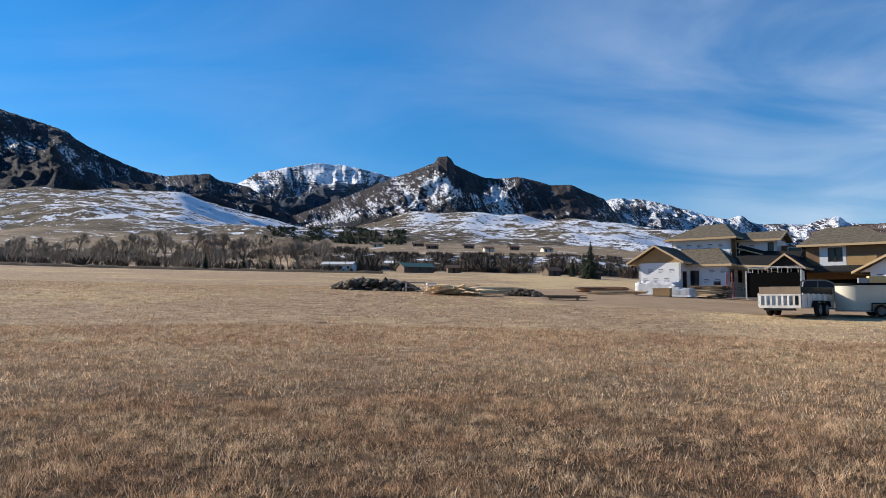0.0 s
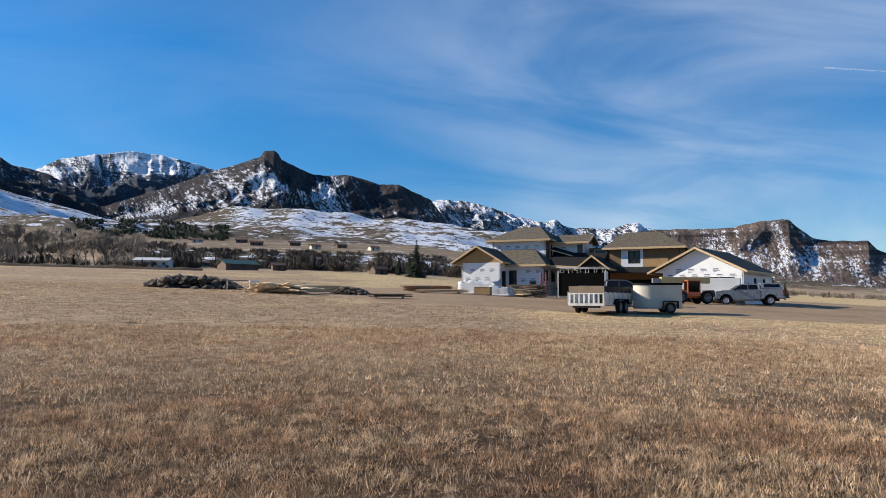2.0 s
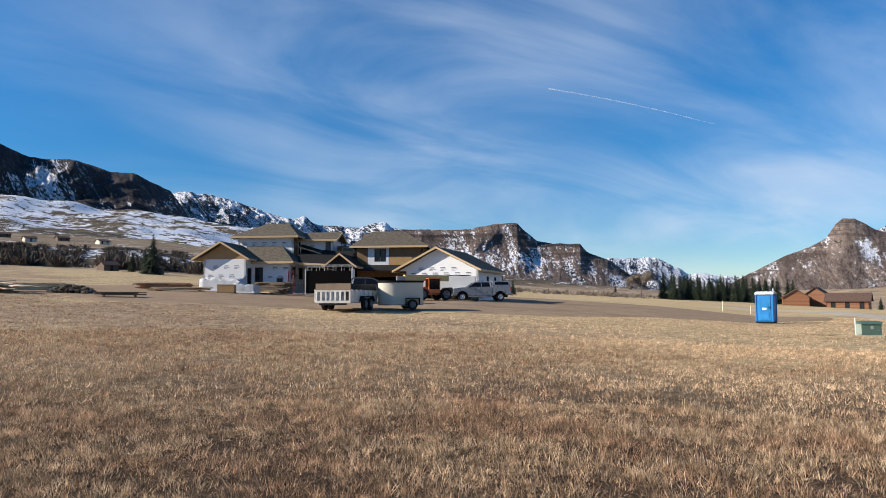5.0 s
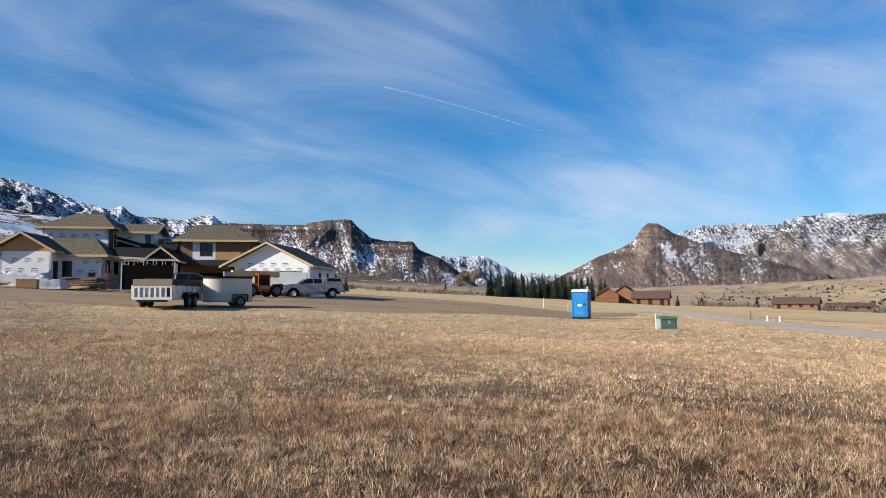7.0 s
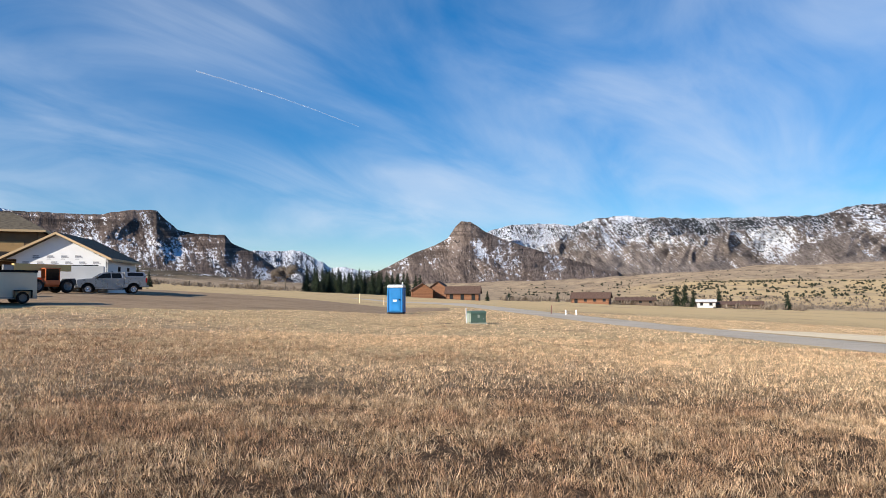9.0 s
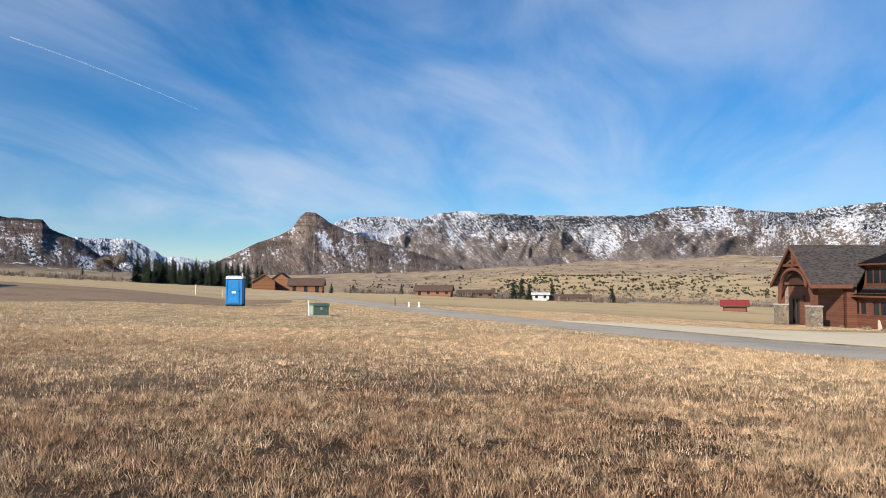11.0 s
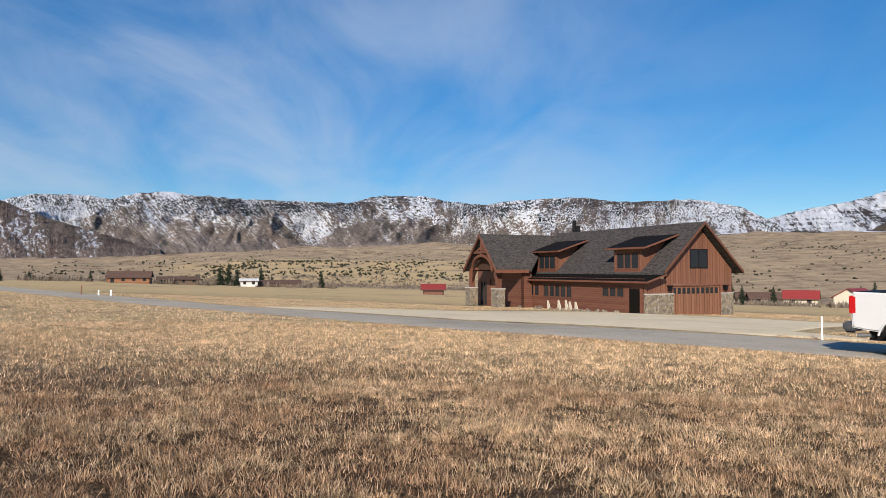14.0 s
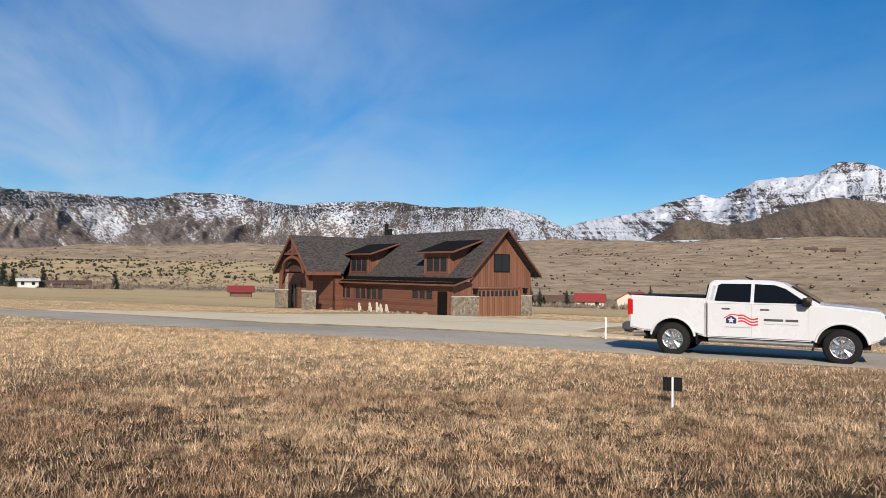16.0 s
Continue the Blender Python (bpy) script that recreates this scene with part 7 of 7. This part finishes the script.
small_house("long_house", -76.2, 280, -75, 14, 8, 2.2, 3.1, GREYWALL, BROWNROOF, "long low dark house behind the fields", 1, "valley houses")
small_house("white_shed", -81.3, 288, -80, 6.5, 6, 2.4, 3.2, WHITEWALL, WHITEWALL, "white shed beside dark trees", 0, category="shed")
small_house("long_house", -83.6, 292, -84, 16, 8, 1.9, 2.9, GREYWALL, BROWNROOF, "long low house with a dull brown roof", 1, "valley houses")
small_house("red_roof_house", -122.8, 215, -125, 8, 7, 2.3, 4.4, CREAM, REDROOF, "cream house with a red metal roof", 1, "red-roofed houses")
small_house("red_roof_house", -126.2, 225, -60, 9, 8, 3.0, 5.4, CREAM, REDROOF, "cream house with a red metal roof", 1, "red-roofed houses")
small_house("cabin", -120.4, 240, -110, 9, 7, 2.3, 4.0, GREYWALL, BROWNROOF, "dark brown cabin behind the road", 1, "cabins")
small_house("cabin", -118.4, 245, -120, 8, 7, 2.3, 4.0, GREYWALL, BROWNROOF, "dark brown cabin behind the road", 1, "cabins")
small_house("red_pavilion", -95.6, 175, -95, 5, 4, 1.5, 2.7, TIMBER, REDROOF, "small open shelter with a bright red roof", 0, category="shelter")
small_house("far_house", -138.3, 950, -138, 14, 8, 3, 6, GREYWALL, BROWNROOF, "small brown house far across the valley", 1, "valley houses")
small_house("far_house", -140.0, 950, -140, 16, 8, 3, 6, GREYWALL, BROWNROOF, "small brown house far across the valley", 1, "valley houses")


# ---- trees and brush ----
def conifer(seed, hgt):
    """A spruce: trunk and a crown of drooping sprays in uneven tiers."""
    rng = random.Random(seed)
    t = thing("conifer_tree", (0, 0, 0), 0, "dark green conifer with ragged pointed crown", "tree")
    part("trunk", rod(bmesh.new(), (0, 0, -0.3), (0, 0, hgt * 0.95), hgt * 0.022, 0.02, 7), BARK, t)
    vs, fs = [], []
    tiers = int(hgt * 2.6)
    for k in range(tiers):
        u = k / tiers
        z = hgt * (0.08 + 0.9 * u)
        rad = hgt * 0.3 * (1 - u) ** 0.7 * rng.uniform(0.75, 1.15) + 0.12
        for j in range(int(12 + 14 * (1 - u))):
            a = rng.uniform(0, 2 * math.pi)
            rr = rad * rng.uniform(0.55, 1.1)
            d = Vector((math.cos(a), math.sin(a), 0))
            s = Vector((-d.y, d.x, 0))
            for q in range(3):
                f0, f1 = rr * (0.1 + 0.3 * q), rr * (0.45 + 0.3 * q)
                w = rr * 0.26 * (1 - 0.2 * q)
                zz = z + rng.uniform(-0.15, 0.15) - f0 * 0.25
                p0, p1 = d * f0 + Vector((0, 0, zz + 0.1)), d * f1 + Vector((0, 0, zz - f1 * 0.22))
                i = len(vs)
                vs += [p0 - s * w * 0.5, p0 + s * w * 0.5, p1 + s * w * rng.uniform(-0.6, 0.6)]
                fs += [i, i + 1, i + 2]
    ob = new("crown", raw_mesh("crown", vs, fs, 3, NEEDLE))
    ob.parent = t
    return t


def bare_tree(seed, hgt, spread, twig_mat, levels=5, fat=0.0042, name="bare_cottonwood", label="leafless cottonwood with fine pale twigs"):
    """A leafless tree: forking limbs down to fine twigs."""
    rng = random.Random(seed)
    t = thing(name, (0, 0, 0), 0, label, "tree")
    limbs, twigs = bmesh.new(), ([], [])

    def grow(p, d, length, r, level):
        q = p + d * length
        if level <= 2:
            rod(limbs, p, q, r, r * 0.7, 6 if level < 2 else 4, False)
        else:
            v, f = twigs
            s = d.orthogonal().normalized()
            o = d.cross(s)
            w = max(r, hgt * fat)
            i = len(v)
            v += [p + s * w, p - s * w * 0.5 + o * w * 0.87, p - s * w * 0.5 - o * w * 0.87, q]
            f += [i, i + 1, i + 3, i + 1, i + 2, i + 3, i + 2, i, i + 3]
        if level >= levels:
            return
        n = rng.randint(3, 4) if level < 4 else 3
        for k in range(n):
            ax = d.orthogonal().normalized()
            ax.rotate(Matrix.Rotation(rng.uniform(0, 2 * math.pi), 3, d))
            nd = d.copy()
            nd.rotate(Matrix.Rotation(radians(rng.uniform(14, 48) * spread), 3, ax))
            nd = (nd + Vector((0, 0, 0.12))).normalized()
            start = p.lerp(q, rng.uniform(0.55, 1.0)) if level else p.lerp(q, rng.uniform(0.5, 1.0))
            grow(start, nd, length * rng.uniform(0.58, 0.8), r * 0.58, level + 1)

    for s in range(rng.randint(1, 3)):
        d = Vector((rng.uniform(-0.25, 0.25) * spread, rng.uniform(-0.25, 0.25) * spread, 1)).normalized()
        grow(Vector((rng.uniform(-0.3, 0.3), rng.uniform(-0.3, 0.3), -0.2)), d, hgt * 0.27, hgt * 0.014, 0)
    part("trunk", limbs, BARK, t)
    ob = new("crown", raw_mesh("crown", twigs[0], twigs[1], 3, twig_mat))
    ob.parent = t
    return t


def plant(proto, az, r, scale, turn, group, first):
    p = at(az, r, -0.1)
    m = pose(*p, 0, 0, turn)
    if not first:
        ob = copy_thing(proto, m)
    else:
        ob = proto
        ob.matrix_basis = m
    ob.scale = (scale, scale, scale)
    tagged(ob, group=group)


rng = random.Random(77)
wild = [bare_tree(200 + i, 14, 0.9, TWIG, 5, 0.0045) for i in range(4)]
used = set()
for az, r, sc in [(31, 350, 0.95), (29.5, 420, 1.0), (28.2, 360, 0.85), (27, 400, 1.15), (26.0, 340, 0.8), (24.8, 360, 1.1), (23.6, 330, 1.15), (22.4, 300, 1.15), (21.2, 320, 1.2), (20.2, 300, 0.9), (19.2, 290, 1.15), (18.0, 300, 1.2), (17.0, 285, 1.1), (16.0, 300, 0.95), (15.2, 280, 1.05), (14.2, 300, 1.2), (13.1, 290, 0.9), (12.7, 295, 1.1), (12.2, 285, 0.8), (11.4, 290, 1.15), (25.4, 420, 1.1), (22.9, 430, 1.1), (20.6, 440, 1.1), (18.5, 420, 1.0), (30.4, 460, 1.1), (32.5, 380, 1.0), (34, 400, 1.0), (16.4, 430, 0.9), (14.8, 420, 0.8), (27.7, 450, 1.1), (24.2, 450, 1.0), (21.8, 400, 1.0), (19.8, 400, 0.9), (28.9, 340, 0.7), (30.8, 330, 0.6)]:
    k = rng.randrange(4)
    plant(wild[k], az, r, sc * 1.45 * rng.uniform(0.85, 1.0), rng.uniform(0, 360), "bare trees along the river", k not in used)
    used.add(k)
for k in range(4):
    if k not in used:
        plant(wild[k], 33 + k, 390, 1, 0, "bare trees along the river", True)
big = bare_tree(305, 14, 1.35, TWIG, 7, 0.0065, "spreading_cottonwood", "big rounded leafless cottonwood with dense pale twigs")
plant(big, -48.9, 262, 1.15, 40, "bare trees by the conifers", True)

fir = [conifer(400 + i, 12) for i in range(4)]
used = set()
spots = [(-50.6 - i * 0.42 + rng.uniform(-0.15, 0.15), 258 + rng.uniform(0, 40), rng.uniform(0.62, 0.86)) for i in range(22)] + [(-51.2 - i * 0.5 + rng.uniform(-0.2, 0.2), 295 + rng.uniform(0, 30), rng.uniform(0.75, 0.95)) for i in range(14)]
spots += [(-11.6, 252, 1.15), (-11.1, 262, 0.8), (-10.2, 280, 0.6), (-47.0, 300, 0.4), (-1.2, 290, 0.55), (3.4, 300, 0.4), (-37.6, 150, 0.28), (-38.3, 152, 0.36), (-39.1, 160, 0.3), (-64.8, 230, 0.3), (-66.5, 300, 0.35), (-70.3, 300, 0.4), (-79.2, 300, 0.75), (-79.8, 300, 0.8), (-80.4, 295, 0.6), (-82.2, 300, 0.7), (-83.0, 305, 0.45), (-86.8, 290, 0.6), (-118.9, 200, 0.45), (-118.2, 205, 0.5), (-121, 205, 0.45), (-127.3, 170, 0.5), (18.3, 290, 0.55), (13.5, 300, 0.5), (15.5, 310, 0.6)]
for az, r, sc in spots:
    k = rng.randrange(4)
    plant(fir[k], az, r, sc, rng.uniform(0, 360), "conifers in the valley", k not in used)
    used.add(k)


def brush_field(name, label, spots, mat, blades, size, tall=1.0):
    """Many small bushes in one mesh: each a burst of thin upright leaves and stems."""
    g = np.random.default_rng(len(name) * 7 + len(spots))
    az, r, s = (np.array(q, dtype=float) for q in zip(*spots))
    n = len(az)
    base = np.stack([-np.sin(np.radians(az)) * r, np.cos(np.radians(az)) * r, land(az, r)], -1)
    base, s = np.repeat(base, blades, 0), np.repeat(s, blades)
    m = n * blades
    th, lean = g.uniform(0, 2 * np.pi, m), g.uniform(0.05, 1.15, m)
    d = np.stack([np.cos(th) * np.sin(lean), np.sin(th) * np.sin(lean), np.cos(lean) * tall], -1)
    root = base + np.stack([g.normal(0, 0.25, m) * s, g.normal(0, 0.25, m) * s, np.full(m, -0.05)], -1)
    length = s * g.uniform(0.55, 1.1, m)
    side = np.stack([-np.sin(th + g.normal(0, 0.8, m)), np.cos(th), np.zeros(m)], -1)
    w = (length * size)[:, None]
    mid, tip = root + d * (length * 0.55)[:, None], root + d * length[:, None]
    v = np.stack([root, mid - side * w, tip, mid + side * w], 1).reshape(-1, 3)
    f = (np.arange(m)[:, None] * 4 + np.array([0, 1, 2, 3])[None]).ravel()
    return tagged(new(name, raw_mesh(name, v, f, 4, mat)), label, "shrubs", kind="stuff")


g = np.random.default_rng(5)


def scatter(n, az0, az1, r0, r1, s0, s1, clump=0.0, seed=0):
    out = []
    while len(out) < n:
        a, r = g.uniform(min(az0, az1), max(az0, az1)), math.sqrt(g.uniform(r0 * r0, r1 * r1))
        if clump and float(fbm(np.array(a * 0.9 + seed), np.array(r / 55.0), seed + 40, 4)) < clump - 0.5 + g.uniform(-0.1, 0.1):
            continue
        out.append((a, r, g.uniform(s0, s1)))
    return out


brush_field("river_brush", "dark leafless brush on the river bank", scatter(2600, 9, -17, 350, 416, 0.7, 2.6, 0.52, 1), TWIGDARK, 17, 0.075)
brush_field("river_cottonwoods", "dark leafless trees at the foot of the bank", scatter(260, 9, -17, 320, 372, 3.0, 6.5, 0.5, 21), TWIGDARK, 60, 0.05)
brush_field("willow_brush", "grey-brown leafless willow thicket", scatter(1500, 36, 6, 300, 520, 1.2, 3.8, 0.45, 2), TWIGDARK, 22, 0.07)
brush_field("willow_trees", "tall grey leafless willows in a thicket", scatter(330, 36, 9, 320, 520, 2.5, 6.5, 0.5, 22), TWIG, 90, 0.011, 1.5)
brush_field("far_woods", "dark conifer woods along the foot of hills", scatter(900, 14, 3, 640, 900, 1.5, 4, 0.5, 3), NEEDLE, 20, 0.14, 1.3)
brush_field("juniper_scrub", "dark junipers scattered over the tan hills", scatter(1300, -66, -145, 420, 1100, 0.5, 2.2, 0.48, 4) + scatter(600, -78, -98, 520, 760, 0.7, 2.4, 0.45, 6) + scatter(120, 10, -26, 700, 1500, 1.0, 2.6, 0.5, 8), SAGE, 16, 0.22)
brush_field("valley_shrubs", "brown shrubs round the valley houses", scatter(420, -66, -88, 265, 330, 0.8, 2.6, 0.4, 9) + scatter(260, -36, -50, 230, 330, 0.8, 2.4, 0.4, 10) + scatter(240, -114, -130, 165, 230, 0.6, 2.0, 0.4, 12), TWIG, 18, 0.08)
brush_field("grey_sage_flat", "pale grey sagebrush below the bluff", scatter(1400, -76, -100, 330, 520, 0.6, 1.8, 0.35, 14), TWIG, 12, 0.14)


# ---- grass ----
def grass(name, label, tufts, blades, r0, r1, h0, h1, width, clump, fan, seed):
    """Dry grass in tufts of leaning blades, thinned on bare patches and kept off the paving."""
    g = np.random.default_rng(seed)
    k = int(tufts * 2.0)
    az = np.radians(g.uniform(-145.5, 34.5, k))
    r = np.sqrt(g.uniform(r0 * r0, r1 * r1, k))
    x, y = -np.sin(az) * r, np.cos(az) * r
    dens = 0.85 + 1.6 * fbm(x / clump, y / clump, 61, 3) + 1.3 * fbm(x / 1.6, y / 1.6, 67, 3)
    keep = (g.uniform(0, 1, k) < np.clip(dens, 0.04, 1)) & ~on_paving(x, y)
    x, y = x[keep][:tufts], y[keep][:tufts]
    tall = (0.45 + 1.1 * np.clip(0.5 + 1.9 * fbm(x / 0.45, y / 0.45, 71, 2), 0, 1)) * (0.85 + 0.7 * fbm(x / 6, y / 6, 73, 2))
    tall = tall * g.uniform(0.6, 1.25, len(x))
    lay = g.uniform(0, 2 * np.pi, len(x))
    x, y, tall, lay = (np.repeat(q, blades) for q in (x, y, tall, lay))
    n = len(x)
    th = g.uniform(0, 2 * np.pi, n)
    off = np.abs(g.normal(0, fan, n))
    x, y = x + np.cos(th) * off, y + np.sin(th) * off
    z = land(np.degrees(np.arctan2(-x, y)), np.hypot(x, y)) - 0.01
    h = g.uniform(h0, h1, n) * (0.55 + 0.45 * tall)
    lean = np.clip(off / fan * 0.35 + g.normal(0.45, 0.6, n), -1.3, 1.45)
    d = np.stack([np.cos(th) * np.sin(lean) + 0.4 * np.cos(lay), np.sin(th) * np.sin(lean) + 0.4 * np.sin(lay), np.cos(lean)], -1)
    root = np.stack([x, y, z], -1)
    ph = g.uniform(0, 2 * np.pi, n)
    side = np.stack([np.cos(ph), np.sin(ph), np.zeros(n)], -1) * (width * g.uniform(0.6, 1.3, n))[:, None]
    tip = root + d * h[:, None]
    v = np.stack([root - side, root + side, tip], 1).reshape(-1, 3)
    me = raw_mesh(name, v, np.arange(3 * n), 3, BLADE)
    return tagged(new(name, me), label, "grass", kind="stuff")


grass("grass_near", "dry tan and russet grass stubble", 40000, 11, 4.6, 11, 0.055, 0.14, 0.0036, 0.3, 0.05, 1)
grass("grass_middle", "dry tan and russet grass stubble", 116000, 5, 10.4, 27, 0.06, 0.13, 0.0072, 0.45, 0.08, 2)
grass("grass_far", "dry tan and russet grass stubble", 105000, 3, 26, 76, 0.055, 0.11, 0.017, 1.2, 0.14, 3)


# ---- high vapour trail ----
def vapour_trail():
    """A thin straight trail high up: a lumpy tube, thinning out at one end."""
    a, b = Vector((-math.sin(radians(-42.1)), math.cos(radians(-42.1)), 0.0)), Vector((-math.sin(radians(-54.6)), math.cos(radians(-54.6)), 0.0))
    p, q = a * 4000 + Vector((0, 0, 4000 * math.tan(radians(16.5)))), b * 4000 + Vector((0, 0, 4000 * math.tan(radians(13.0))))
    g = random.Random(3)
    bm = bmesh.new()
    last = p
    n = 40
    for i in range(1, n + 1):
        c = p.lerp(q, i / n) + Vector((0, 0, g.uniform(-1.5, 1.5) + 12 * math.sin(math.pi * i / n)))
        rod(bm, last, c, 4.5 * g.uniform(0.7, 1.2) * (1 - 0.5 * i / n), None, 8, False)
        last = c
    m, nt, bsdf = node_mat("vapour", 1.0)
    bsdf.inputs["Base Color"].default_value = (0.9, 0.92, 0.95, 1)
    bsdf.inputs["Specular IOR Level"].default_value = 0.0
    nt.links.new(span(nt, tex(nt, 0.02, 5, 0.6), 0.25, 0.75, 0.02, 0.22), bsdf.inputs["Alpha"])
    return tagged(new("vapour_trail", finish("vapour_trail", bm, m, True)), "thin white vapour trail across the sky", "vapour trail", kind="structure")


vapour_trail()
